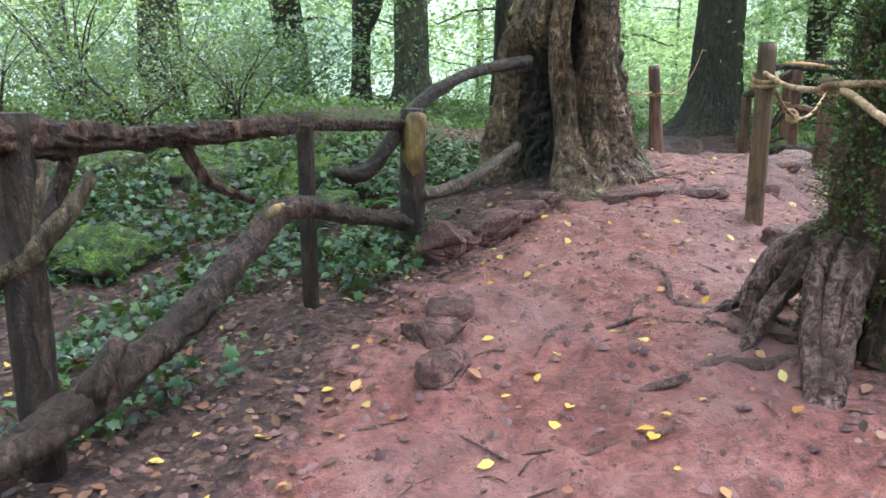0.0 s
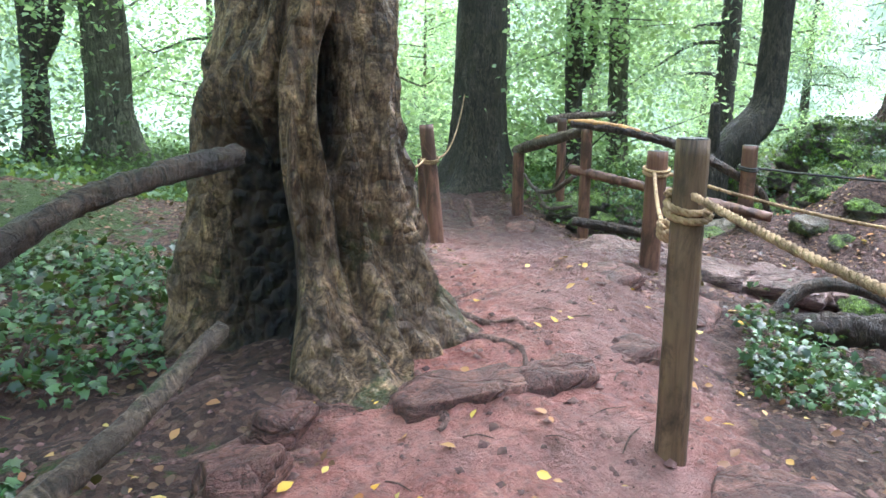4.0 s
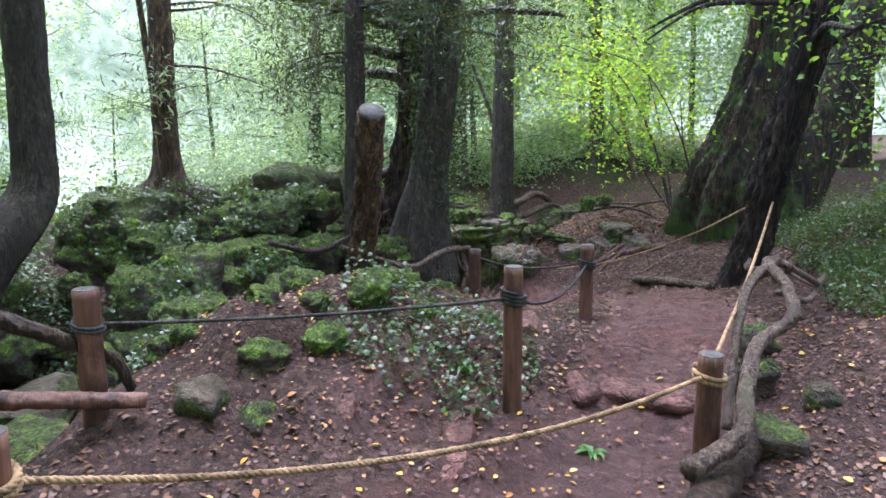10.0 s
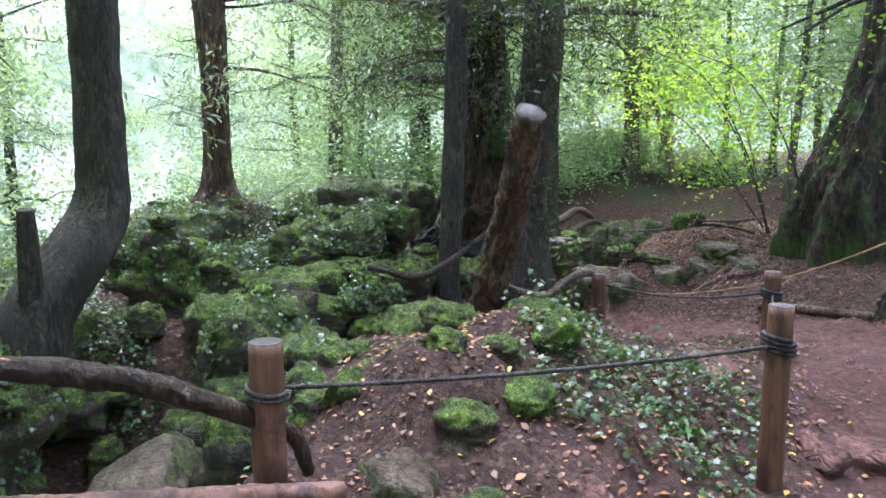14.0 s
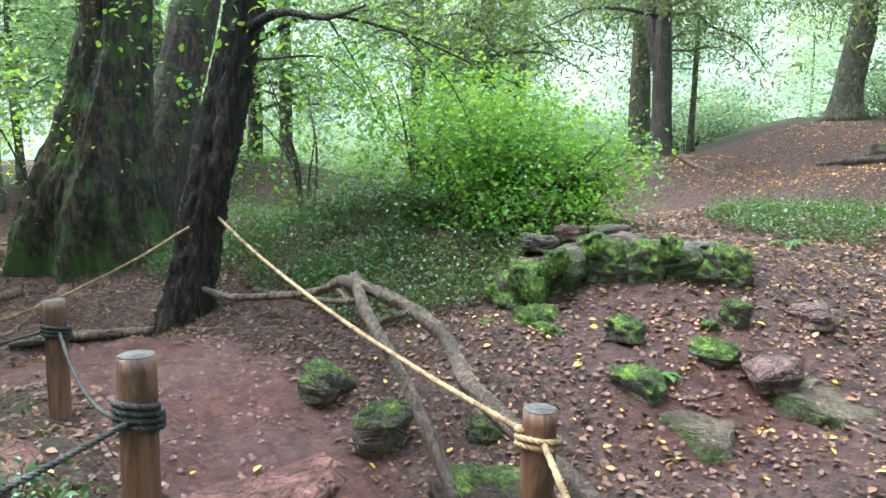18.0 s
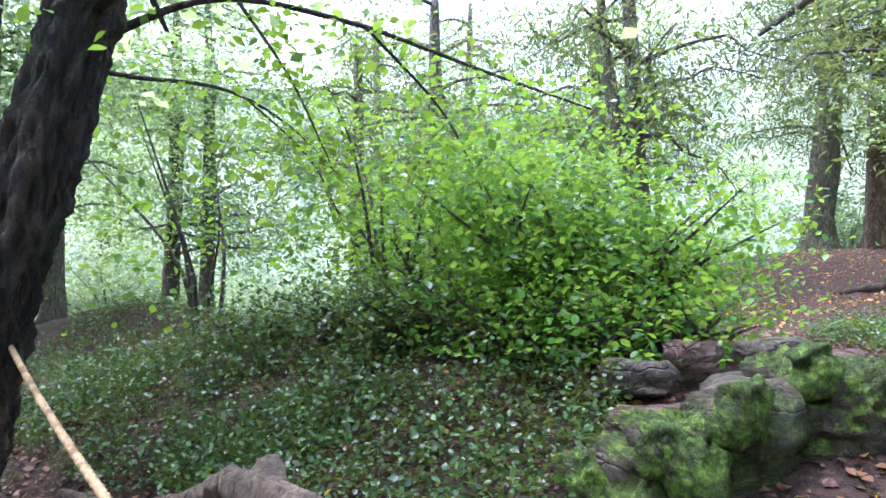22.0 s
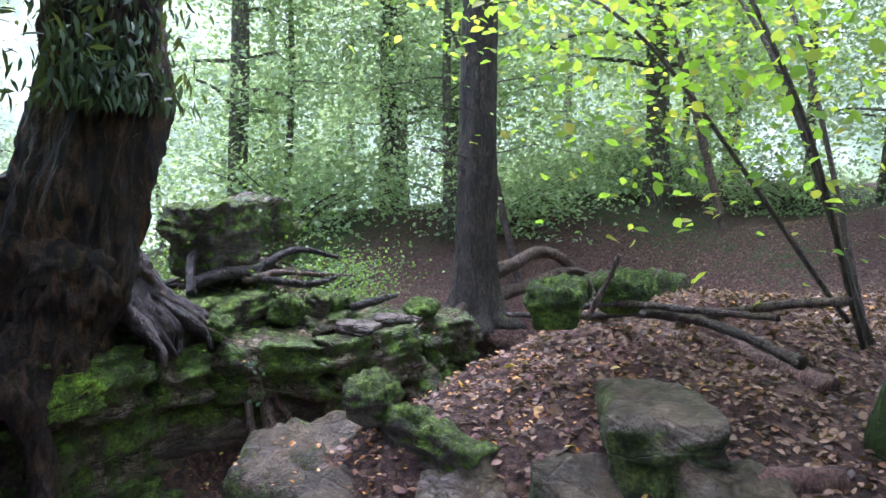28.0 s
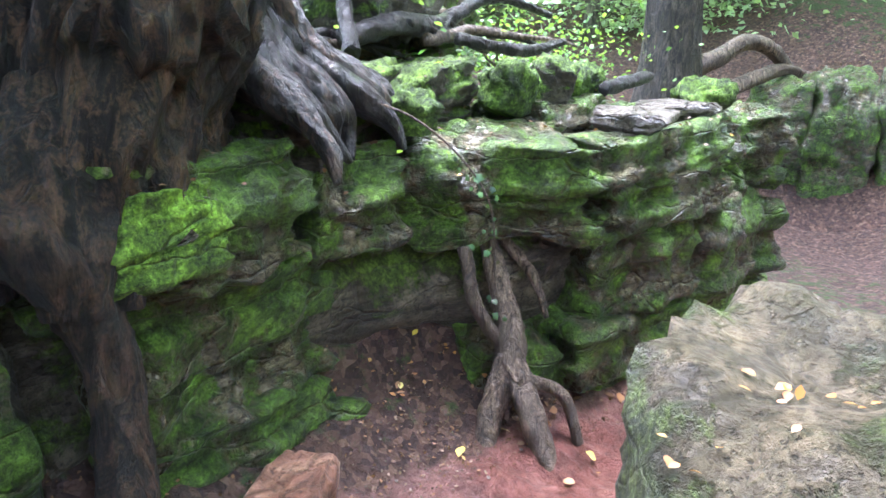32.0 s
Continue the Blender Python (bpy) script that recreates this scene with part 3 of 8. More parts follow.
# ---- the ground: one sheet, red paths sunk into it ----
PATH_MAIN = [(-0.3, -6, -0.25), (-0.1, -1.5, -0.05), (0.05, 0.3, 0.02), (0.35, 1.7, 0.1), (0.75, 3.2, 0.2), (1.3, 4.4, 0.24), (2.0, 5.5, 0.36), (2.75, 6.9, 0.34),
             (3.1, 8.3, 0.08), (3.6, 9.7, -0.15), (4.1, 11.0, -0.28), (4.3, 12.2, -0.4), (4.3, 13.5, -0.25), (5.6, 16, -0.2), (8, 20, -0.2)]
PATH_DOWN = [(2.8, 7.1, 0.33), (3.4, 7.45, 0.2), (4.1, 7.4, 0.06), (4.7, 6.9, -0.08), (5.3, 6.25, -0.26), (6.0, 5.75, -0.34), (6.8, 5.4, -0.36), (7.45, 5.2, -0.33),
             (7.9, 5.1, -0.14), (8.7, 5.0, 0.04), (9.4, 4.95, 0.08), (10.1, 5.05, 0.02), (10.9, 5.6, -0.28), (11.6, 6.3, -0.58), (12.2, 7.0, -0.86), (12.9, 7.8, -1.06),
             (13.9, 8.2, -1.18), (14.7, 7.9, -1.3), (15.4, 7.5, -1.3), (16.4, 7.15, -1.4), (18.0, 6.9, -1.75), (20, 6.9, -2.05), (21.2, 6.9, -2.1)]
BANKS = [(-1.4, 2.2, 0.0), (-2.4, 3.5, -0.05), (-1.0, 5.0, 0.12), (-2.5, 7, 0.3), (-0.4, 7.0, 0.3), (-1.5, 10, 0.62), (-5, 9, 0.7), (-0.7, 16, 0.45), (1.2, 9.5, 0.4), (2.0, 9.6, 0.1), (5.1, 14.4, -0.1), (6.2, 14.2, -0.2),
         (1.6, 2.5, 0.14), (2.5, 3.4, -0.1), (3.6, 3.0, -0.35), (2.9, 5.2, 0.0), (4.2, 5.2, -0.4), (5.2, 5.1, -0.3), (3.5, 6.5, 0.05)]
KNOLLS = [(6.2, 7.3, 0.18), (6.8, 7.0, 0.28), (6.75, 7.95, 0.68), (7.6, 7.55, 0.62), (7.3, 8.5, 0.45), (7.7, 6.6, 0.22), (8.3, 6.2, 0.12), (8.9, 7.5, 0.2), (6.1, 8.4, 0.15), (7.4, 8.7, 0.2), (5.6, 7.3, -0.1), (6.2, 6.6, -0.15), (6.9, 6.3, -0.12),
          (5.6, 10, -1.15), (6.3, 9.6, -1.1), (7.2, 10.4, -1.1), (9.6, 8.9, -0.3), (10.4, 7.2, -0.5), (9.2, 10.6, 0.0), (10.9, 10.6, 0.45), (12.3, 12.4, 0.84), (8.3, 12.5, 0.15), (12.0, 8.4, 0.25), (11.2, 8.8, 0.0)]
SOUTH = [(6.3, 4.3, -0.12), (6.1, 3.6, 0.0), (5.75, 3.0, 0.1), (6.5, 3.95, -0.05), (5.3, 2.6, 0.2), (7.2, 3.5, 0.45), (6.65, 2.62, 0.58), (7.3, 2.2, 0.93), (6.6, 1.8, 0.9), (7.4, 1.6, 0.97), (6.9, 3.1, 0.5), (7.9, 2.5, 0.8), (8.15, 3.2, 0.38), (6.1, 2.3, 0.52), (7.4, 3.25, 0.36), (8.4, 4.0, 0.08), (8.1, -1.7, 0.95), (6.9, -1.3, 1.0), (5.8, -1.3, 0.75), (7.0, 0.3, 0.78), (4.0, -1.5, 0.55), (5, 1.5, 0.45), (7.4, -8.6, 1.45), (10.8, -13.4, 2.45), (12.5, -19, 2.9), (13.6, -9.3, 1.55), (7, -12.8, 2.4), (3.5, -11.5, 2.2),
         (9.4, 2.55, 0.82), (9.6, 3.5, 0.3), (10.6, 2.6, 0.98), (11.75, 2.75, 0.62), (9.4, 1.7, 1.28), (10.1, 2.1, 1.2), (8.7, 1.5, 1.16), (11.4, 1.7, 0.75), (11, 0, 0.8), (14.5, 0.3, 0.25), (16.5, -1.4, 0.1), (20.6, -3.0, -0.05), (18.8, -1.2, 0.1), (24, -4, 1.4), (4, -12, 1.2)]
EAST = [(13.42, 6.3, 0.22), (13.4, 5.8, 0.3), (13.45, 6.72, 0.1), (12.95, 6.0, -0.55), (12.95, 6.5, -0.7), (12.85, 5.4, -0.35), (13.9, 3.9, 0.3), (12.2, 4.4, 0.2), (13.1, 5.2, 0.36), (13.8, 5.9, 0.5), (13.5, 6.6, 0.14), (13.9, 6.85, 0.05), (14.4, 6.45, 0.42), (15.2, 6.35, 0.5), (14.8, 6.0, 0.55), (15.6, 5.9, 0.55), (16.0, 6.6, 0.3), (16.9, 6.5, 0.1), (14.8, 6.9, 0.0), (12.3, 5.6, -0.3), (15.6, 5.3, 0.5), (16.5, 4.5, 0.3), (14.3, 9.6, -0.25), (15.6, 9.2, -0.1), (16.8, 8.6, -0.3), (13.2, 10.2, -0.3), (17.5, 10, 0.2), (12.3, 9.2, -0.7), (11.6, 7.6, -0.6), (18.5, 8.1, -0.5)]
FAR_EAST = [(18.5, 4.2, 0.1), (20, 4.0, 0.4), (20.5, 5.4, 0.35), (22, 6, 0.85), (23, 4.5, 0.9), (25, 7.2, 0.9), (24, 2, 0.9), (28, 8, 0.9), (30, 4, 0.9), (21.5, 8.8, -0.9), (22.8, 7.4, -0.65), (20.8, 8.7, -0.9), (24, 9.6, -0.4), (27, 12, 0.3), (19.5, 8.6, -0.8), (33, 0, 1.0)]


def ground_height(x, y):
    """Lie of the land: slopes between the paths, banks, knolls and hollows, and plain rolling ground further out."""
    x, y = np.asarray(x, float), np.asarray(y, float)
    top, low = np.zeros(x.shape), np.zeros(x.shape)
    for marks, soft in ((smooth_line(PATH_MAIN, 0.5), 0.06), (smooth_line(PATH_DOWN, 0.35), 0.06), (BANKS, 0.16), (KNOLLS, 0.1), (SOUTH, 0.4), (EAST, 0.35), (FAR_EAST, 2.5)):
        for px, py, pz in marks:
            w = 1.0 / ((x - px) ** 2 + (y - py) ** 2 + soft) ** 1.8
            top += w * pz
            low += w
    w = 3e-4
    far = 0.5 + 0.4 * np.sin(x * 0.11 + 1) * np.cos(y * 0.09)
    z = (top + w * far) / (low + w)
    u = np.clip((y - 14) / 16, 0, 1)
    z = z - 9.0 * u * u * (3 - 2 * u) * np.clip(y / 60, 0.35, 1.0)
    p = np.stack([x, y], -1)
    z = z + 0.03 * wob(p, 11, 2.2, 3) + 0.012 * wob(p, 12, 9.0, 2) + 0.016 * wob(p, 21, 16.0, 3) + 0.02 * wob(p, 22, 6.0, 2)
    return z - trodden(x, y) * (0.03 + 0.018 * np.abs(wob(p, 23, 13.0, 2)) + 0.008 * wob(p, 24, 34.0, 1))


def trodden(x, y):
    """One on the middle of the paths, falling to nothing beside them."""
    best = np.full(np.shape(x), 9.0)
    for line, half in ((smooth_line(PATH_MAIN, 0.25), 0.62), (smooth_line(PATH_DOWN, 0.25), 0.52)):
        for px, py, _ in line:
            if px > 16.3:
                continue
            wide = half * (1.25 if py < 3 and px < 3 else 0.62 if px > 12.7 else 1.0)
            best = np.minimum(best, np.hypot(x - px, y - py) / wide)
    return np.clip(1.75 - best, 0, 1)


def z_at(x, y):
    return float(ground_height(np.array([x]), np.array([y]))[0])


def spaced(lo, hi, step, reach):
    """Even steps from lo to hi, then steps that grow out to reach."""
    out, a, grow = [], 0.0, step
    while a < reach:
        grow *= 1.22
        a += grow
        out.append(a)
    out = np.array(out)
    return np.r_[lo - out[::-1], np.arange(lo, hi, step), hi + out]


gx, gy = np.meshgrid(spaced(-2.5, 17, 0.042, 260), spaced(-0.5, 12.5, 0.042, 260))
gz, gt = ground_height(gx, gy), trodden(gx, gy)
rows_, cols_ = gx.shape
ii = (np.arange(rows_ - 1)[:, None] * cols_ + np.arange(cols_ - 1)).ravel()
ground_me = mesh_of("ground", (np.stack([gx, gy, gz], -1).reshape(-1, 3), np.stack([ii, ii + 1, ii + 1 + cols_, ii + cols_], -1).tolist()), EARTH)
gt = np.maximum(gt, np.maximum(0.8 * np.exp(-((gx - 6.2) / 1.4) ** 2 - ((gy - 3.1) / 1.1) ** 2), np.maximum(0.6 * np.exp(-((gx - 6.4) / 1.0) ** 2 - ((gy - 6.9) / 0.6) ** 2), np.maximum(0.8 * np.exp(-((gx - 16.8) / 3.0) ** 2 - ((gy + 1.6) / 1.6) ** 2), 0.55 * np.exp(-((gx - 15.5) / 3.0) ** 2 - ((gy - 5.6) / 1.3) ** 2)))))
ground_me.attributes.new("trodden", "FLOAT", "POINT").data.foreach_set("value", gt.ravel().astype(np.float32))
# grows from the first bend on: wet mud plus painted canopy shade
damp_shade_lay = 1 / (1 + np.exp(np.clip(3 * (2.6 - gx), -50, 50))) * (1 - 0.1 * np.exp(-((gx - 9.2) ** 2) / 1.2)) * np.clip(1.5 - gx / 14, 0.5, 1)
ground_me.attributes.new("damp", "FLOAT", "POINT").data.foreach_set("value", damp_shade_lay.ravel().astype(np.float32))
moss_lay = np.clip(0.12 + 0.5 * wob(np.stack([gx, gy], -1), 31, 0.9, 3) - 0.9 * gt + 0.35 / (1 + np.exp(np.clip(3 * gx, -50, 50))) / (1 + np.exp(np.clip(2 * (3 - gy), -50, 50))) + 0.25 / (1 + np.exp(np.clip(20 - np.hypot(gx, gy - 6), -50, 50))) + 0.75 / (1 + np.exp(np.clip(2 * (12.3 - gy), -50, 50))), 0, 1)
ground_me.attributes.new("mossy", "FLOAT", "POINT").data.foreach_set("value", moss_lay.ravel().astype(np.float32))
ground = tagged(new("ground", ground_me), "red clay woodland floor with leaf litter and moss", "ground", kind="structure")

# ring backdrop that glows: bright mist and green distance put in as emission
mist, mn, ml, mb = material("glowing_mist_backdrop")
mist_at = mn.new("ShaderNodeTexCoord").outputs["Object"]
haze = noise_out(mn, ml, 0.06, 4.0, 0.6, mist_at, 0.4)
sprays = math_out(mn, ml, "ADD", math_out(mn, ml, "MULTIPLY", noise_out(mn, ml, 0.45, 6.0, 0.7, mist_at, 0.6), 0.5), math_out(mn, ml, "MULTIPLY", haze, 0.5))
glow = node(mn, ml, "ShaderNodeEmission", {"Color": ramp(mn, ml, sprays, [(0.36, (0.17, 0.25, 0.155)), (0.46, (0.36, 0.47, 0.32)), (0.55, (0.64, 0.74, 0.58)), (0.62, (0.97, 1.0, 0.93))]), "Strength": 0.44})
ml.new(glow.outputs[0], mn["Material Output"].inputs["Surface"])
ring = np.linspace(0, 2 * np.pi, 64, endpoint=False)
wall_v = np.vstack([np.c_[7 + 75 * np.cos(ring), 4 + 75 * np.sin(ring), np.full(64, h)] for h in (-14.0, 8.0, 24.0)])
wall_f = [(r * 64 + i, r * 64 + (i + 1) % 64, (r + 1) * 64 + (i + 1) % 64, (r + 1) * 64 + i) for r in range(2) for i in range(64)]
tagged(new("backdrop", mesh_of("backdrop", (wall_v, wall_f), mist)), "glowing backdrop painted as misty green woodland", "backdrop", kind="structure")
# ---- rocks ----
def rock_shape(size, seed, block=0.5, layers=0.0, sub=4, rough=0.16, cushion=0.0, cuts=17, bite=0.68):
    """A stone: a sphere pressed towards a box, hewn by flat breaks, roughened, and, if asked, split into bedding layers."""
    bm = bmesh.new()
    bmesh.ops.create_icosphere(bm, subdivisions=sub, radius=1.0)
    v = np.array([x.co[:] for x in bm.verts])
    f = [[q.index for q in face.verts] for face in bm.faces]
    bm.free()
    r = np.random.default_rng(seed)
    box = v / np.abs(v).max(1)[:, None]
    v = v * (1 - block) + box * block
    s = np.array(size) / 2
    q = v * s / max(0.12, s.max()) * 1.0
    v = v * (1 + rough * wob(q, seed, 1.6, 2))[:, None]
    for _ in range(cuts):
        nrm = r.normal(size=3) * np.array([1, 1, 0.75])
        nrm /= np.linalg.norm(nrm)
        reach = np.sort(v @ nrm)[-1] * r.uniform(bite, 0.96)
        over = np.maximum(0, v @ nrm - reach)
        v = v - (over * 0.96)[:, None] * nrm
    if layers:
        zz = v[:, 2] + 0.12 * wob(q, seed + 2, 1.5, 2)
        bed = np.sin(zz * layers) + 0.7 * np.sin(zz * layers * 2.3 + r.uniform(0, 6))
        v[:, :2] *= (1 + 0.05 * np.tanh(bed * 5))[:, None]
    w = v * s
    v = v * (1 + (0.055 * wob(w, seed + 3, 7.0, 3) - 0.05 * np.abs(wob(w, seed + 5, 5.0, 2)) + 0.022 * wob(w, seed + 4, 26.0, 2)) * min(1.0, s.mean() / 0.28) / np.maximum(0.3, s.mean() * 1.4))[:, None]
    w = v * s
    if cushion:
        nrm = w / s**2
        nrm /= np.linalg.norm(nrm, axis=1)[:, None]
        puff = 1 - 2.2 * np.abs(wob(w, seed + 6, 26.0, 2)) + 0.5 * wob(w, seed + 9, 60.0, 1)
        w = w + nrm * (cushion * puff * np.clip(nrm[:, 2] + 0.45, 0, 1))[:, None]
    return w, f


def rock(name, place, size, turn, mat, label, seed, block=0.5, layers=0.0, sub=4, group="", rough=0.16, bite=0.68):
    soft_top = 0.022 if mat in (ROCK_MOSS, ROCK_BRIGHT, MOSS_GREEN) else 0.014 if mat in (ROCK, ROCK_WALL) else 0.006
    me = mesh_of(name, rock_shape(size, seed, block, layers, sub, rough, soft_top, 17, bite), mat)
    ob = new(name, me)
    ob.matrix_basis = pose(*place, RNG.uniform(-6, 6), RNG.uniform(-6, 6), turn)
    return tagged(ob, label, "rock", group)


# ---- trees ----
def limb_set(base, seed, count, low, high, reach, radius, droop=0.0, arc=None):
    """Side limbs off a stem: lists of (x, y, z, radius) points. base(h): point of the stem at height h."""
    r = np.random.default_rng(seed)
    out = []
    for _ in range(count):
        h = r.uniform(low, high)
        a = r.uniform(0, 6.28) if arc is None else radians(r.uniform(*arc))
        d = np.array([np.cos(a), np.sin(a), r.uniform(0.05, 0.5)])
        n = reach * r.uniform(0.6, 1.1)
        p = np.array(base(h), float)
        pts = [(*p, radius)]
        for k in range(1, 5):
            u = k / 4
            q = p + d * n * u + np.array([0, 0, -droop * n * u * u]) + r.normal(size=3) * 0.07 * n * u
            pts.append((*q, radius * (1 - 0.85 * u)))
        out.append(pts)
    return out


def crown_points(limbs, per, seed, spread):
    r = np.random.default_rng(seed)
    pts = []
    for limb in limbs:
        l = np.array(limb)[:, :3]
        u = r.uniform(0.25, 1.05, per) * (len(l) - 1)
        i = np.minimum(u.astype(int), len(l) - 2)
        f = (u - i)[:, None]
        pts.append(l[i] * (1 - f) + l[i + 1] * f + r.normal(size=(per, 3)) * spread * np.array([1, 1, 0.6]))
    return np.vstack(pts)


def stem_at(points):
    p = np.array(points)
    return lambda h: [np.interp(h, p[:, 2], p[:, k]) for k in range(2)] + [h]


def tree(name, points, bark, label, category="tree", seed=1, seg=28, step=0.09, rough=0.06, lobes=5, lobe=0.5, fall=0.45, dents=(), limbs=8, limb_low=2.5, reach=2.0,
         leaf=None, leaf_shape=CARD, leaves=2500, leaf_size=0.12, droop=0.2, spread=0.45, group="", extra=(), arc=None, limb_r=None, freq=6.0, crust=0.03, far=False):
    x, y, z = points[0][:3]
    root = thing(name, (x, y, z + 0.15), label, category, group)
    stem_ob = part("trunk", tube(points, seg, step, rough, seed, lobes, lobe, fall, freq, dents, 0.35, crust), bark, root)
    # mask of the sunken dents, for the shade painted inside them
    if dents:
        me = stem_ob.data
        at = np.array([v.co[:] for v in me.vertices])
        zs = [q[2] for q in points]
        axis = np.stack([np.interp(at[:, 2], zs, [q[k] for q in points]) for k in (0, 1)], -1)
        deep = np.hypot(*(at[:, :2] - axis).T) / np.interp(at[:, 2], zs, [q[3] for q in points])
        me.attributes.new("hollow_shade", "FLOAT", "POINT").data.foreach_set("value", np.clip((0.86 - deep) * 4, 0, 1).astype(np.float32))
    for k, stem in enumerate(extra):
        part("stem", tube(stem, 18, step, rough, seed + 40 + k, 4, 0.15, 0.4), bark, root)
    if limbs:
        stem = stem_at(points)
        sets = limb_set(stem, seed + 3, limbs, limb_low, points[-1][2] - 0.1, reach, limb_r or max(0.02, points[-1][3] * 0.6), droop, arc)
        if far:
            part("branchwork", joined(*[tube(s, 5, 0.6, 0.08, seed) for s in sets]), bark, root)
        else:
            for s in sets:
                part("limb", tube(s, 7, 0.25, 0.08, seed), bark, root)
        if leaf:
            at = crown_points(sets, leaves // len(sets), seed + 5, spread)
            r = np.random.default_rng(seed)
            part("crown", leaf_mesh("crown", at, (0, 0, 1), r.uniform(0.6, 1.3, len(at)) * leaf_size, leaf_shape, leaf, seed, 0.6, (0, 0, -0.5) if droop > 0.3 else None), leaf, root)
    return root


def g(x, y, up=0.0):
    return (x, y, z_at(x, y) + up)


# the hollow tree beside the path, split by two dark hollows
hx, hy, hz = g(0.98, 6.1, -0.25)
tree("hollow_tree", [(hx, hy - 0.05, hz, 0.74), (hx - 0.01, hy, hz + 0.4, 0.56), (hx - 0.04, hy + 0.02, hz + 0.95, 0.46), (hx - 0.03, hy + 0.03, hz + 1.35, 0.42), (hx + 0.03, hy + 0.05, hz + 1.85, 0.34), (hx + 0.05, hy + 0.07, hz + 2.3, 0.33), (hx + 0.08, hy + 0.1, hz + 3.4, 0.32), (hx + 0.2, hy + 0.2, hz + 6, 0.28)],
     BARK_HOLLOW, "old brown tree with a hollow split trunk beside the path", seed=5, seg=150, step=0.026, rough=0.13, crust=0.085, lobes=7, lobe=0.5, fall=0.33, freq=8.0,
     dents=[(-140, 0.66, 32, 0.6, 0.92), (-74, 1.36, 11, 0.27, 0.88), (-150, 1.9, 25, 0.5, 0.2), (-70, 1.2, 9, 0.9, 0.15), (-112, 0.6, 7, 0.9, 0.16)], limbs=10, limb_low=4.5, reach=4.0, leaf=HAZED_LEAF, leaves=7000, leaf_size=0.2, spread=0.8)
# the ivy-clad tree at the first bend
tx, ty, tz = g(1.75, 2.75, -0.2)
ivied = tree("ivy_clad_tree", [(tx, ty, tz, 0.34), (tx + 0.03, ty + 0.02, tz + 0.5, 0.27), (tx + 0.05, ty + 0.05, tz + 1.2, 0.25), (tx + 0.08, ty + 0.1, tz + 2.2, 0.24), (tx + 0.1, ty + 0.2, tz + 4.5, 0.2)], BARK_IVY,
             "dark trunk overgrown with small ivy sprigs beside the path", seed=9, seg=80, step=0.035, rough=0.12, crust=0.07, freq=9.0, lobes=6, lobe=0.6, fall=0.3, limbs=5, limb_low=2.8, reach=1.6, leaf=YEW_LEAF, leaf_shape=SPRAY, leaves=3500, leaf_size=0.07)
r_ = np.random.default_rng(3)
hh_, aa_ = r_.uniform(0.1, 3.0, 3800), r_.uniform(0, 6.28, 3800)
keep_ = wob(np.stack([np.cos(aa_), np.sin(aa_), hh_], -1), 5, 3.0, 2) > -0.55
hh_, aa_ = hh_[keep_], aa_[keep_]
out_ = np.stack([np.cos(aa_), np.sin(aa_), 0 * aa_], -1)
foot_ = np.stack([tx + 0.05 + np.cos(aa_) * 0.25, ty + 0.06 + np.sin(aa_) * 0.25, tz + hh_], -1)
tip_ = foot_ + out_ * r_.uniform(0.03, 0.13, len(aa_))[:, None] + r_.normal(size=foot_.shape) * 0.035 + (0, 0, 0.05)
along_ = r_.uniform(0, 1, (len(aa_), 16, 1))
at_ = (foot_[:, None] * (1 - along_) + tip_[:, None] * along_ + r_.normal(size=(len(aa_), 16, 3)) * 0.011).reshape(-1, 3)
part("ivy", leaf_mesh("ivy", at_, np.repeat(out_, 16, 0) + (0, 0, 0.4), r_.uniform(0.008, 0.021, len(at_)), OVAL, SPRIG_LEAF, 3, 0.7), SPRIG_LEAF, ivied)
part("twig_growth", joined(*[tube([(*a, 0.003), (*(0.5 * (a + c) + (0, 0, 0.01)), 0.0025), (*c, 0.0015)], 4, 0.2, 0.0) for a, c in zip(foot_[::2], tip_[::2])]), BRANCH_DARK, ivied)
# dark tree where the path runs on
bx, by, bz = g(5.15, 14.45, -0.2)
tree("dark_beech_tree", [(bx, by, bz, 0.85), (bx + 0.02, by, bz + 0.4, 0.6), (bx + 0.03, by, bz + 1.0, 0.48), (bx + 0.05, by, bz + 2.2, 0.43), (bx + 0.2, by, bz + 6, 0.36), (bx + 0.3, by, bz + 9, 0.25)], BARK_DARK, "tall dark smooth tree with flared roots", seed=12, lobes=7, lobe=0.6, fall=0.5,
     limbs=10, limb_low=6, reach=4.5, leaf=HAZED_LEAF, leaves=7000, leaf_size=0.22, spread=0.8)
# leaning curved tree over the hollow
tree("curved_tree", [(7.5, 11.45, -0.5, 0.3), (7.65, 11.45, 0.25, 0.27), (8.06, 11.4, 0.7, 0.26), (8.5, 11.42, 1.15, 0.23), (8.57, 11.45, 2.1, 0.2), (8.62, 11.45, 3.2, 0.2), (8.9, 11.5, 6, 0.14)], BARK_DARK,
     "dark tree with a trunk bent like a knee", seed=14, lobe=0.3, limbs=6, limb_low=3.5, reach=2.2, leaf=HAZED_LEAF, leaves=2000, leaf_size=0.13,
     extra=[[(7.6, 11.4, 0.2, 0.1), (7.55, 11.35, 0.7, 0.08), (7.5, 11.3, 1.2, 0.06)]])
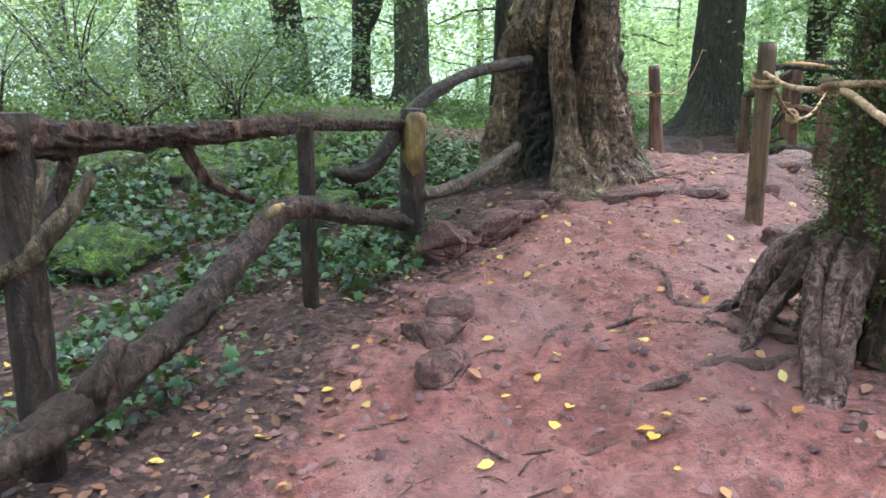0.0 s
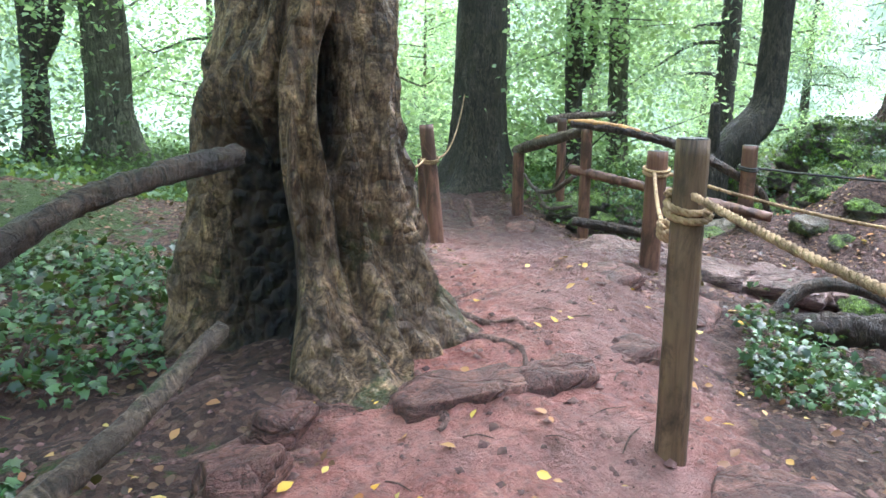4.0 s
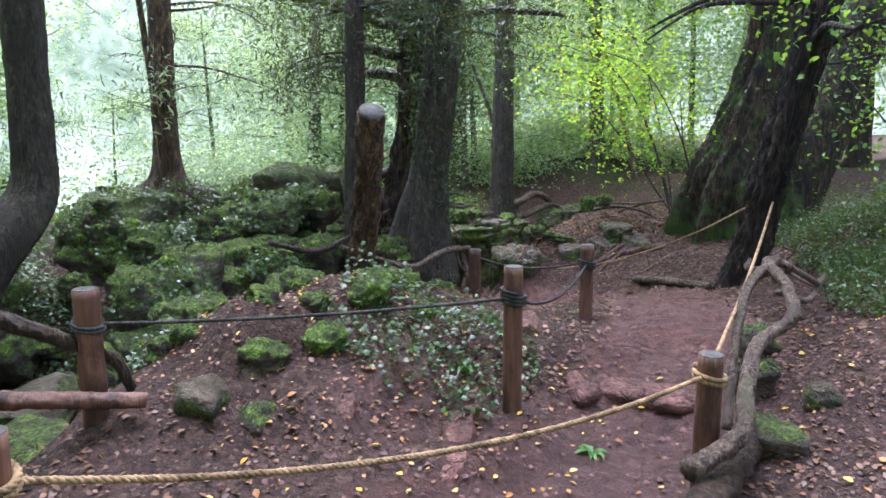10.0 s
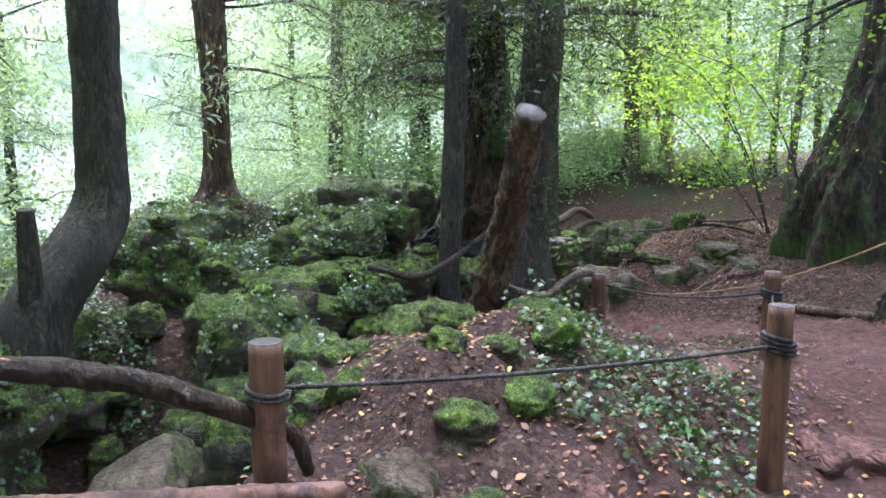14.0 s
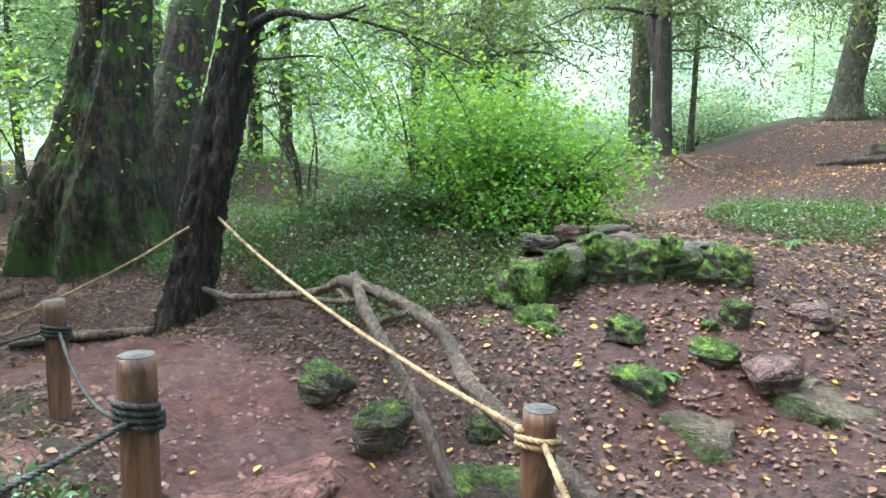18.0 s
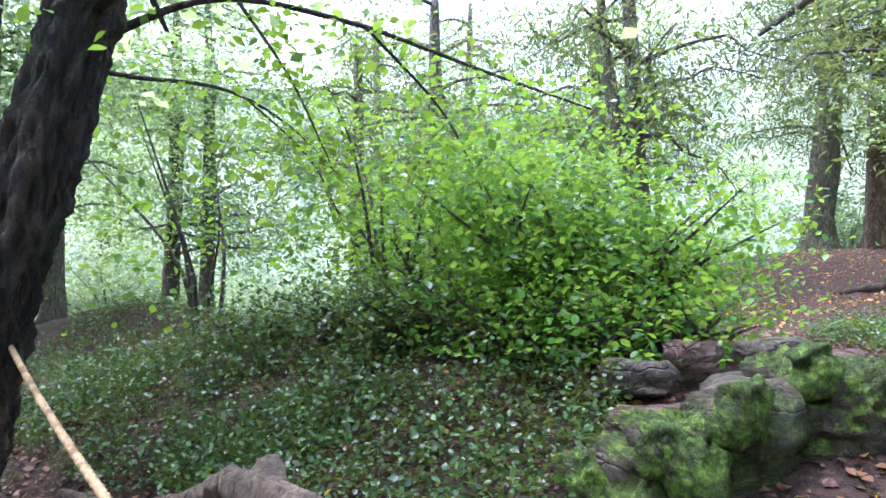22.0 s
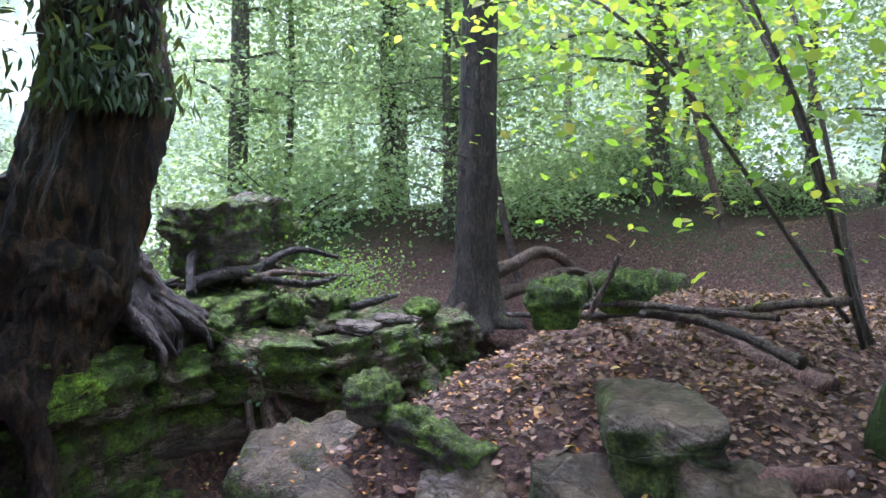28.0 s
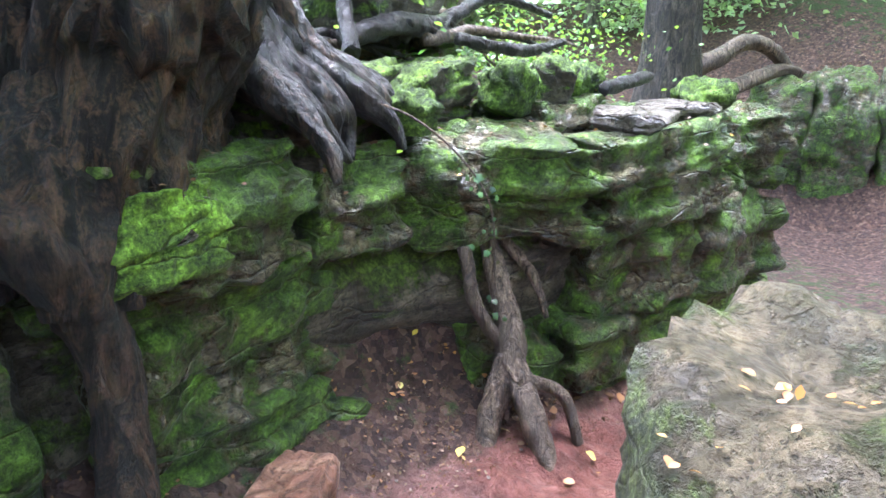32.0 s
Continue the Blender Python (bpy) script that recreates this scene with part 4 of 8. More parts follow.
# pine-like tree on the rocks
tree("spruce_tree", [(12.36, 12.5, 0.75, 0.32), (12.38, 12.5, 1.2, 0.21), (12.4, 12.5, 2.5, 0.19), (12.5, 12.5, 6, 0.15), (12.6, 12.5, 10, 0.08)], BARK_YEW, "straight brown tree with spreading roots on the rocks", seed=16, lobes=8, lobe=0.9, fall=0.25,
     limbs=22, limb_low=2.2, reach=2.4, leaf=HAZED_YEW, leaf_shape=SPRAY, leaves=7000, leaf_size=0.11, droop=0.5, limb_r=0.025, spread=0.35, extra=[[(12.15, 12.4, 0.8, 0.05), (12.0, 12.4, 2.3, 0.05), (11.7, 12.4, 4.3, 0.035)]])
tree("slender_dark_tree", [(10.74, 8.77, -0.5, 0.17), (10.74, 8.77, 0.2, 0.125), (10.75, 8.72, 1.6, 0.12), (10.77, 8.7, 3.2, 0.115), (10.8, 8.7, 8, 0.09)], BARK_DARK, "slender straight dark tree trunk", seed=18, lobe=0.5, fall=0.3, limbs=12, limb_low=2.4, reach=1.8,
     leaf=YEW_LEAF, leaf_shape=SPRAY, leaves=7000, leaf_size=0.085, droop=0.5, limb_r=0.02, spread=0.35)
ivy2 = tree("dark_ivy_tree", [(11.75, 8.2, -0.3, 0.5), (11.8, 8.15, 0.5, 0.36), (11.85, 8.05, 1.2, 0.26), (11.9, 7.95, 2.2, 0.25), (11.92, 7.9, 3.4, 0.23), (11.95, 7.9, 8, 0.15)], BARK_DARK, "dark tree shaggy with dead twigs and ivy", seed=20, lobes=5, lobe=0.5, fall=0.6,
            limbs=14, limb_low=2.2, reach=1.8, leaf=YEW_LEAF, leaf_shape=SPRAY, leaves=8000, leaf_size=0.085, droop=0.5, limb_r=0.025, spread=0.35)
r_ = np.random.default_rng(4)
hh_, aa_ = r_.uniform(0.4, 4.2, 1500), r_.uniform(0, 6.28, 1500)
at_ = np.stack([11.86 + np.cos(aa_) * 0.3, 8.02 + np.sin(aa_) * 0.3, hh_], -1)
part("ivy", leaf_mesh("ivy", at_, np.stack([np.cos(aa_), np.sin(aa_), 0.3 + 0 * aa_], -1), r_.uniform(0.05, 0.11, 1500), SPRAY, YEW_LEAF, 5, 0.6), YEW_LEAF, ivy2)
# snag: broken leaning trunk with a sawn top
snag = thing("broken_trunk", (9.15, 8.08, 0.0), "leaning dead trunk with a sawn grey top", "dead tree")
snag_pts = [(9.32, 8.17, -0.35, 0.16), (9.1, 8.06, 0.25, 0.145), (8.75, 7.86, 1.0, 0.128), (8.3, 7.63, 1.9, 0.12)]
part("trunk", tube(snag_pts, 40, 0.03, 0.12, 22, freq=9, crust=0.1), BARK_YEW, snag)
part("cut_top", tube([(8.305, 7.635, 1.885, 0.116), (8.285, 7.62, 1.92, 0.11)], 20, 0.02, 0.03, 3), CUT, snag, "pale sawn end")
# the great oak and the leaning tree in front of it
oak = tree("great_oak_tree", [(13.9, 3.85, -0.3, 1.05), (13.88, 3.87, 0.3, 0.86), (13.88, 3.82, 0.9, 0.74), (13.93, 3.66, 1.6, 0.57), (14.03, 3.46, 2.6, 0.46), (14.2, 3.26, 4.5, 0.41), (14.3, 3.2, 8, 0.32)], BARK_OAK,
           "huge twin-stemmed old tree with mossy buttressed base", seed=24, seg=190, step=0.03, rough=0.07, crust=0.075, lobes=9, lobe=0.3, fall=0.5, limbs=12, limb_low=5, reach=5.5, leaf=HAZED_LEAF, leaves=3500, leaf_size=0.22, spread=0.9,
           extra=[[(14.3, 3.3, 0.0, 0.55), (14.4, 3.0, 0.8, 0.47), (14.6, 2.48, 2.0, 0.37), (14.9, 1.85, 4.0, 0.33), (15.2, 1.3, 7.0, 0.22)]])
leaner = tree("leaning_tree", [(10.75, 4.2, -0.25, 0.26), (10.7, 4.12, 0.3, 0.2), (10.64, 4.04, 0.9, 0.185), (10.57, 3.93, 1.5, 0.185), (10.47, 3.75, 2.4, 0.17), (10.3, 3.4, 4, 0.14), (10.1, 3.0, 6, 0.1)], BARK_LEAN,
              "leaning dark tree with peeling bark and rope tied round", seed=26, seg=80, step=0.022, rough=0.12, crust=0.12, lobe=0.3, freq=9, limbs=9, limb_low=2.4, reach=2.0, leaf=HOLLY_LEAF, leaf_shape=OVAL, leaves=1500, leaf_size=0.07)
reach_ = [[(10.47, 3.74, 2.42, 0.05), (10.1, 3.2, 2.75, 0.03), (9.6, 2.7, 2.65, 0.024), (9.0, 2.3, 2.35, 0.016), (8.5, 2.1, 2.1, 0.008)], [(10.0, 3.1, 2.74, 0.018), (9.7, 3.0, 2.3, 0.012), (9.5, 2.9, 1.85, 0.006)], [(9.5, 2.65, 2.6, 0.016), (9.35, 2.2, 2.2, 0.012), (9.2, 2.0, 1.7, 0.006)],
          [(10.48, 3.76, 2.36, 0.03), (10.6, 3.4, 2.4, 0.024), (10.7, 2.7, 2.5, 0.018), (10.9, 2.0, 2.4, 0.014), (10.9, 1.4, 2.0, 0.008)], [(10.7, 2.6, 2.5, 0.014), (10.4, 2.3, 2.1, 0.01), (10.3, 2.1, 1.7, 0.006)]]
reach_ = [[(x, y, z, w * 0.6) for x, y, z, w in way_] for way_ in reach_]
for way_ in reach_:
    part("limb", tube(way_, 7, 0.08, 0.06, 27), BARK_LEAN, leaner)
at_ = crown_points(reach_, 260, 28, 0.13)
part("leaf_sprays", leaf_mesh("leaf_sprays", at_, (0, 0, 1), np.random.default_rng(29).uniform(0.03, 0.065, len(at_)), OVAL, HOLLY_LEAF, 29, 0.5), HOLLY_LEAF, leaner, "glossy drooping leaves")
# trees on the southern bank
for k, (x, y, rad, kind, lean) in enumerate([(13.55, -9.2, 0.24, BARK_DARK, 0.2), (7.3, -8.6, 0.33, BARK_DARK, -0.5), (12.2, -18.0, 0.45, BARK_FAR, -0.9), (10.9, -19.0, 0.36, BARK_YEW, -0.5), (10.2, -19.4, 0.3, BARK_YEW, 0.2), (17, -14, 0.35, BARK_FAR, 0.1), (19, -9, 0.3, BARK_DARK, 0.1), (23, -10, 0.3, BARK_DARK, 0.1)]):
    z = z_at(x, y) - 0.2
    tree("yew_tree", [(x, y, z, rad * 1.4), (x, y, z + 0.7, rad), (x + lean * 0.3, y, z + 3, rad * 0.85), (x + lean, y, z + 9, rad * 0.4)], kind, "dark spreading yew tree with drooping green sprays", seed=50 + k, seg=20, step=0.2, limbs=24, limb_low=z + 3.4, reach=4.0,
         leaf=BANK_YEW, leaf_shape=SPRAY, leaves=11000, leaf_size=0.16, droop=0.45, spread=0.5, limb_r=0.06, far=True, group="yews on the bank")
for name_, pts_ in (("yew_tree", [(13.65, -9.2, 3.6, 0.2), (14.0, -9.2, 5.0, 0.17), (14.3, -9.2, 7.0, 0.13), (14.4, -9.2, 9.0, 0.08)]), ("yew_tree.001", [(7.35, -8.6, 5.0, 0.16), (7.8, -8.6, 6.2, 0.13), (8.6, -8.55, 6.8, 0.11), (9.6, -8.5, 6.7, 0.09), (10.8, -8.4, 6.1, 0.05)])):
    part("limb", tube(pts_, 12, 0.15, 0.1, 66), BARK_DARK, bpy.data.objects[name_])
# K: dark trunk beyond the gorge
tree("dark_fir_tree", [(20.9, 8.6, -1.1, 0.5), (20.9, 8.6, -0.5, 0.32), (20.9, 8.6, 1.5, 0.27), (20.95, 8.6, 5, 0.22), (21, 8.6, 9, 0.15)], BARK_DARK, "straight dark tree with snaking surface roots", seed=61, lobes=7, lobe=0.8, fall=0.3, limbs=12, limb_low=3.0, reach=2.6, leaf=HAZED_YEW, leaf_shape=SPRAY, leaves=8000, leaf_size=0.12, droop=0.5, limb_r=0.03, spread=0.4)
# the yew that grips the rock wall
yew = tree("rock_yew_tree", [(14.05, 9.3, -0.35, 0.44), (14.1, 9.28, 0.1, 0.42), (14.27, 9.18, 0.6, 0.4), (14.39, 9.06, 1.2, 0.37), (14.48, 9.0, 1.9, 0.34), (14.55, 9.05, 4.5, 0.26), (14.5, 9.2, 7, 0.2)], BARK_OLD_YEW, "gnarled old yew gripping the rock with its roots", seed=63, seg=170, step=0.022, rough=0.17, crust=0.075, lobes=7, lobe=0.45, fall=0.5, freq=7.0,
           limbs=16, limb_low=2.2, reach=2.6, leaf=YEW_LEAF, leaf_shape=SPRAY, leaves=16000, leaf_size=0.1, droop=0.3, arc=(60, 265), spread=0.4)


r_ = np.random.default_rng(64)
at_ = np.stack([14.3 + r_.normal(size=1800) * 0.22, 8.78 + r_.normal(size=1800) * 0.12, 1.5 + r_.exponential(0.35, 1800)], -1)
part("hanging_sprays", leaf_mesh("hanging_sprays", at_, (0, -1, 0.3), r_.uniform(0.06, 0.13, 1800), SPRAY, YEW_LEAF, 65, 0.4, (0, 0, -1)), YEW_LEAF, yew, "dark drooping yew sprays")


# burl on the yew
part("burl", tube([(14.26, 9.14, 0.36, 0.34), (14.06, 8.92, 0.46, 0.29), (13.97, 8.8, 0.53, 0.21), (13.93, 8.75, 0.56, 0.13), (13.925, 8.74, 0.56, 0.085), (13.97, 8.79, 0.56, 0.055), (14.06, 8.9, 0.56, 0.03)], 60, 0.016, 0.26, 69, freq=9.0, crust=0.06), BARK_OLD_YEW, yew, "knotted burl round a dark hole")
# trunks behind the fence and beyond the hollow
for k, (x, y, rad, kind, fork, label) in enumerate([(-0.61, 15.22, 0.36, BARK_FAR, 0, "stout green-barked tree trunk behind the fence"), (-1.65, 15.2, 0.2, BARK_DARK, 1, "dark leaning tree behind the fence"), (-3.0, 15.6, 0.34, BARK_DARK, 0, "dark tree trunk behind the fence"), (1.2, 16.5, 0.2, BARK_DARK, 1, "dark crooked tree beyond the hollow tree"),
                                                  (7.2, 14.8, 0.17, BARK_DARK, 1, "dark forked tree beyond the rails"), (8.3, 15.0, 0.2, BARK_FAR, 0, "pale tree trunk beyond the rails"), (-4.8, 12.5, 0.25, BARK_DARK, 1, "dark tree among the undergrowth")]):
    z = z_at(x, y) - 0.2
    lean = 0.25 * math.sin(k * 2.4)
    fork_set = [[(x + lean * 0.5, y, z + 1.6, rad * 0.6), (x + lean * 0.5 + 0.35, y, z + 2.4, rad * 0.55), (x + lean + 0.5, y, z + 4.5, rad * 0.45), (x + lean + 0.9, y, z + 7, rad * 0.25)]] if fork else []
    tree("woodland_tree", [(x, y, z, rad * 1.6), (x, y, z + 0.6, rad), (x + lean * 0.6, y, z + 2.4, rad * 0.9), (x + lean, y, z + 5, rad * 0.75), (x + lean * 1.4, y, z + 9, rad * 0.4)], kind, label, seed=90 + k, seg=24, step=0.12, crust=0.04, rough=0.08, lobe=0.5, limbs=14, limb_low=z + 2.2, reach=2.6, leaf=HAZED_LEAF, leaf_shape=CARD, leaves=6000, leaf_size=0.11,
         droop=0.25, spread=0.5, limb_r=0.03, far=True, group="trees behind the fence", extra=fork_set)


# ---- distant woodland ----
def far_tree(name, seed, high, rad, bark, leaf, shape, leaves, size, low, reach, droop, label):
    return tree(name, [(0, 0, -0.5, rad * 1.5), (0, 0, 0.5, rad), (0.15, 0.1, high * 0.45, rad * 0.8), (0.3, 0, high, rad * 0.3)], bark, label, seed=seed, seg=14, step=0.4, limbs=22, limb_low=low, reach=reach, leaf=leaf, leaf_shape=shape, leaves=leaves, leaf_size=size,
                droop=droop, spread=0.7, limb_r=rad * 0.25, group="woodland trees", far=True, crust=0.0)


broad = far_tree("broadleaf_tree", 71, 11, 0.24, BARK_FAR, HAZED_LEAF, CARD, 13000, 0.14, 2.0, 3.6, 0.25, "tall thin woodland tree with green leaves paled as if by mist")
needle = far_tree("conifer_tree", 73, 12, 0.28, BARK_DARK, HAZED_YEW, SPRAY, 10000, 0.22, 1.8, 3.4, 0.55, "dark woodland conifer with drooping sprays")
slim = far_tree("sapling_tree", 75, 8, 0.1, BARK_FAR, HAZED_LEAF, CARD, 9000, 0.115, 0.8, 2.4, 0.2, "slim young tree with green leaves paled as if by mist")
broad.matrix_basis, needle.matrix_basis, slim.matrix_basis = pose(*g(2.0, 21)), pose(*g(14, 19)), pose(*g(9, 18))
r_ = np.random.default_rng(77)
made = [(2.0, 21), (14, 19), (9, 18), (-0.6, 15.2), (-1.7, 15.2), (-3, 15.6), (1.2, 16.5), (7.2, 14.8), (8.3, 15), (-4.8, 12.5)]
while len(made) < 84:
    a, d = r_.uniform(0, 6.28), r_.uniform(13, 46)
    x, y = 7 + d * math.cos(a), 4 + d * math.sin(a)
    if min((x - p) ** 2 + (y - q) ** 2 for p, q in made) < 9 or (x > 9 and x < 18 and -26 < y < 0) or (-1.5 < x < 2.0 and y < 0) or (15 < x < 19.5 and 4 < y < 10) or (19.4 < x < 23.5 and 5 < y < 10.5):
        continue
    if x > 13 and y < 1 and r_.uniform() < 0.5:
        continue
    made.append((x, y))
    kind = (broad, needle, slim, slim, broad)[len(made) % 5]
    copy_thing(kind, pose(x, y, z_at(x, y), 0, 0, math.degrees(r_.uniform(0, 6.28))))


for k, (x, y) in enumerate([(25, 10.5), (26.5, 6.5), (28.5, 3.5), (30, 12), (27, 15.5), (34, 5), (25.5, 1.5), (26, -2.5), (16, -15.5), (3.5, -16)]):
    copy_thing((slim, broad)[k % 2], pose(x, y, z_at(x, y), 0, 0, 57 * k))
for k, (x, y) in enumerate([(26, -1.0), (25, -13), (28.5, -7)]):
    copy_thing((needle, broad, needle, slim)[k % 4], pose(x, y, z_at(x, y), 0, 0, 71 * k))


# ---- posts, rails and ropes ----
def round_post(name, foot, top, rad, mat, label, seed, cap=True):
    ob = thing(name, foot, label, "post", "path posts")
    low = np.array(foot) - (np.array(top) - np.array(foot)) * 0.2
    part("shaft", tube([(*low, rad), (*foot, rad), (*(0.5 * np.add(foot, top)), rad * 0.99), (*top, rad * 0.97)], 20, 0.05, 0.02, seed), mat, ob)
    if cap:
        up = np.subtract(top, foot)
        up = up / np.linalg.norm(up)
        part("cut_end", tube([(*(np.array(top) - up * 0.004), rad * 0.93), (*(np.array(top) + up * 0.004), rad * 0.9)], 20, 0.01, 0.02, seed), CUT, ob, "grey weathered sawn top", False)
    return ob


def rope_shape(points, rad=0.016, strands=3, pitch=0.075, each=False):
    line = smooth_line([(*p, 0) for p in points], 0.018)[:, :3]
    tan, side, over = frames_along(line)
    run = np.r_[0, np.cumsum(np.linalg.norm(np.diff(line, axis=0), axis=1))]
    shapes = []
    for s in range(strands):
        a = 2 * np.pi * (run / pitch + s / strands)
        core = line + rad * 0.5 * (np.cos(a)[:, None] * side + np.sin(a)[:, None] * over)
        t2, s2, o2 = frames_along(core)
        ang = np.linspace(0, 2 * np.pi, 6, endpoint=False)
        v = core[:, None] + rad * 0.58 * (np.cos(ang)[None, :, None] * s2[:, None] + np.sin(ang)[None, :, None] * o2[:, None])
        n = len(core)
        i = np.arange(n - 1)[:, None] * 6 + np.arange(6)
        j = np.arange(n - 1)[:, None] * 6 + (np.arange(6) + 1) % 6
        shapes.append((v.reshape(-1, 3), np.stack([i, j, j + 6, i + 6], -1).reshape(-1, 4).tolist() + [list(range(6))[::-1], list(range((n - 1) * 6, n * 6))]))
    return shapes if each else joined(*shapes)


def sag(a, b, drop, n=7):
    a, b = np.array(a, float), np.array(b, float)
    return [tuple(a + (b - a) * u - np.array([0, 0, drop * 4 * u * (1 - u)])) for u in np.linspace(0, 1, n)]


def coil(x, y, z, rad, turns=2.2, rope=0.016, tilt=0.02, seed=0):
    a = np.linspace(0, turns * 6.283, int(turns * 14))
    return [(x + math.cos(t + seed) * rad, y + math.sin(t + seed) * rad, z + rope * 1.9 * t / 6.283 + tilt * math.sin(t)) for t in a]


def rope_span(a, b, drop, mat, label, rad=0.016):
    ob = thing("rope", tuple(a), label, "rope", "handrail ropes")
    for strand in rope_shape(sag(a, b, drop), rad, each=True):
        part("strand", strand, mat, ob)
    return ob


def lashing(parent, x, y, z, post_rad, mat, turns=2.3, rope=0.016, seed=0.0):
    part("lashing", rope_shape(coil(x, y, z, post_rad + rope * 0.9, turns, rope, 0.02, seed), rope), mat, parent, "rope wound round the post")


A, B, C, D = (1.93, 4.53), (3.62, 7.12), (5.63, 8.44), (6.9, 6.15)
E_, F_, G_, L_ = (8.98, 5.78), (10.36, 7.13), (6.1, 4.97), (2.6, 9.0)
round_post("rope_post", (*A, 0.16), (*A, 1.29), 0.054, POST_GREEN, "stout weathered round post with rope tied near its top", 1)
round_post("rope_post", (*B, 0.03), (B[0] + 0.02, B[1], 0.99), 0.075, POST, "stout brown post with rope tied near its top", 2)
round_post("rope_post", (*C, -0.12), (*C, 0.88), 0.075, POST, "brown post carrying dark rope and a bent rail", 3)
round_post("rope_post", (*D, -0.2), (*D, 0.87), 0.066, POST, "red-brown post with dark rope wound round it", 4)
round_post("rope_post", (*E_, -0.02), (E_[0], E_[1], 0.69), 0.062, POST, "red-brown post with rope wound round it", 5)
round_post("rope_post", (*F_, -0.5), (*F_, 0.36), 0.075, POST, "short red-brown post below the rocks", 6)
round_post("rope_post", (*G_, -0.3), (G_[0] - 0.02, G_[1], 0.61), 0.068, POST, "stout brown post beside a twisted branch", 7)
round_post("rope_post", (*L_, 0.0), (L_[0] - 0.08, L_[1] + 0.08, 1.1), 0.068, POST, "brown post with thin rope tied below its top", 8)
round_post("path_post", (2.92, 10.36, -0.1), (2.9, 10.36, 0.66), 0.07, POST, "short brown post at the path edge", 9)
round_post("path_post", (5.37, 11.8, -0.45), (5.37, 11.8, 1.0), 0.065, POST, "dark post carrying a short top rail", 10)
tan_r = "tan twisted rope slung between posts as a handrail"
ab = rope_span((A[0] + 0.06, A[1] + 0.06, 1.06), (B[0] - 0.05, B[1] - 0.07, 0.84), 0.22, ROPE, tan_r, 0.0135)
lashing(ab, *A, 1.04, 0.054, ROPE, 2.4, 0.0135)
lashing(ab, B[0] + 0.015, B[1], 0.82, 0.075, ROPE, 2.3, 0.014)
knot = np.array(sag((A[0], A[1], 1.06), (B[0], B[1], 0.84), 0.22, 9)[3])
part("knot", rope_shape(coil(knot[0], knot[1], knot[2] - 0.03, 0.03, 2.6, 0.013, 0.02), 0.016), ROPE, ab, "bulky knot")
back = thing("rope", (1.88, 4.47, 1.12), "tan twisted rope slanting back and round the ivy-clad tree", "rope", "handrail ropes")
for strand in rope_shape([(1.9, 4.47, 1.12), (1.7, 3.75, 1.08), (1.5, 3.05, 1.09), (1.42, 2.77, 1.12), (1.44, 2.6, 1.13), (1.55, 2.45, 1.13), (1.75, 2.4, 1.11), (1.97, 2.47, 1.1), (2.09, 2.65, 1.1)], 0.0135, each=True):
    part("strand", strand, ROPE, back)
back2 = thing("rope", (1.42, 2.8, 1.1), "tan twisted rope running back from the ivy-clad tree", "rope", "handrail ropes")
for strand in rope_shape([(1.47, 2.86, 1.1), (1.4, 2.6, 1.1), (1.29, 2.2, 1.05), (1.12, 1.57, 0.98), (0.92, 0.8, 0.9), (0.76, 0.1, 0.85)], 0.0135, each=True):
    part("strand", strand, ROPE, back2)
bg = rope_span((B[0] + 0.06, B[1] - 0.05, 0.84), (G_[0] - 0.07, G_[1] + 0.04, 0.5), 0.15, ROPE, tan_r, 0.014)
lashing(bg, G_[0] - 0.015, G_[1], 0.46, 0.068, ROPE, 2.2, 0.014)
gl = rope_span((G_[0] + 0.05, G_[1], 0.5), (10.5, 3.95, 0.97), 0.1, ROPE, "tan twisted rope tied from post to leaning tree", 0.014)
fl = rope_span((11.73, 6.65, -0.1), (10.5, 4.22, 0.9), 0.2, ROPE, "pale thin rope tied to the leaning tree", 0.011)
cd = rope_span((C[0] + 0.07, C[1] - 0.05, 0.66), (D[0] - 0.05, D[1] + 0.05, 0.66), 0.03, ROPE_DARK, "dark thin rope strung between posts", 0.012)
lashing(cd, *C, 0.64, 0.075, ROPE_DARK, 1.8, 0.012)
lashing(cd, *D, 0.62, 0.066, ROPE_DARK, 3.6, 0.013)
de = rope_span((D[0] + 0.06, D[1], 0.64), (E_[0] - 0.05, E_[1], 0.52), 0.16, ROPE_DARK, "grey thin rope sagging between posts", 0.011)
lashing(de, *E_, 0.48, 0.062, ROPE_DARK, 3.2, 0.012)
ef = rope_span((E_[0], E_[1] + 0.06, 0.52), (F_[0], F_[1] - 0.07, 0.26), 0.08, ROPE_DARK, "grey thin rope strung between posts", 0.01)
lt = rope_span((L_[0] - 0.02, L_[1] + 0.1, 0.8), (4.8, 14.1, 1.3), 0.3, ROPE, "pale thin rope running to the dark tree", 0.011)
lashing(lt, L_[0] - 0.055, L_[1] + 0.055, 0.76, 0.068, ROPE, 2.2, 0.011)
lh = rope_span((L_[0] - 0.12, L_[1] - 0.0, 0.8), (1.36, 6.35, 1.14), 0.1, ROPE, "pale thin rope tied to the hollow tree", 0.01)


def pole(name, pts, label, category, mat, seed=0, seg=18, rough=0.1, kids=(), group=""):
    ob = thing(name, pts[0][:3], label, category, group)
    part("stem", tube(pts, seg, 0.03, rough, seed, freq=5, crust=0.13), mat, ob)
    for k, kid in enumerate(kids):
        part("side_branch", tube(kid, 10, 0.04, rough, seed + 9 + k), mat, ob)
    return ob


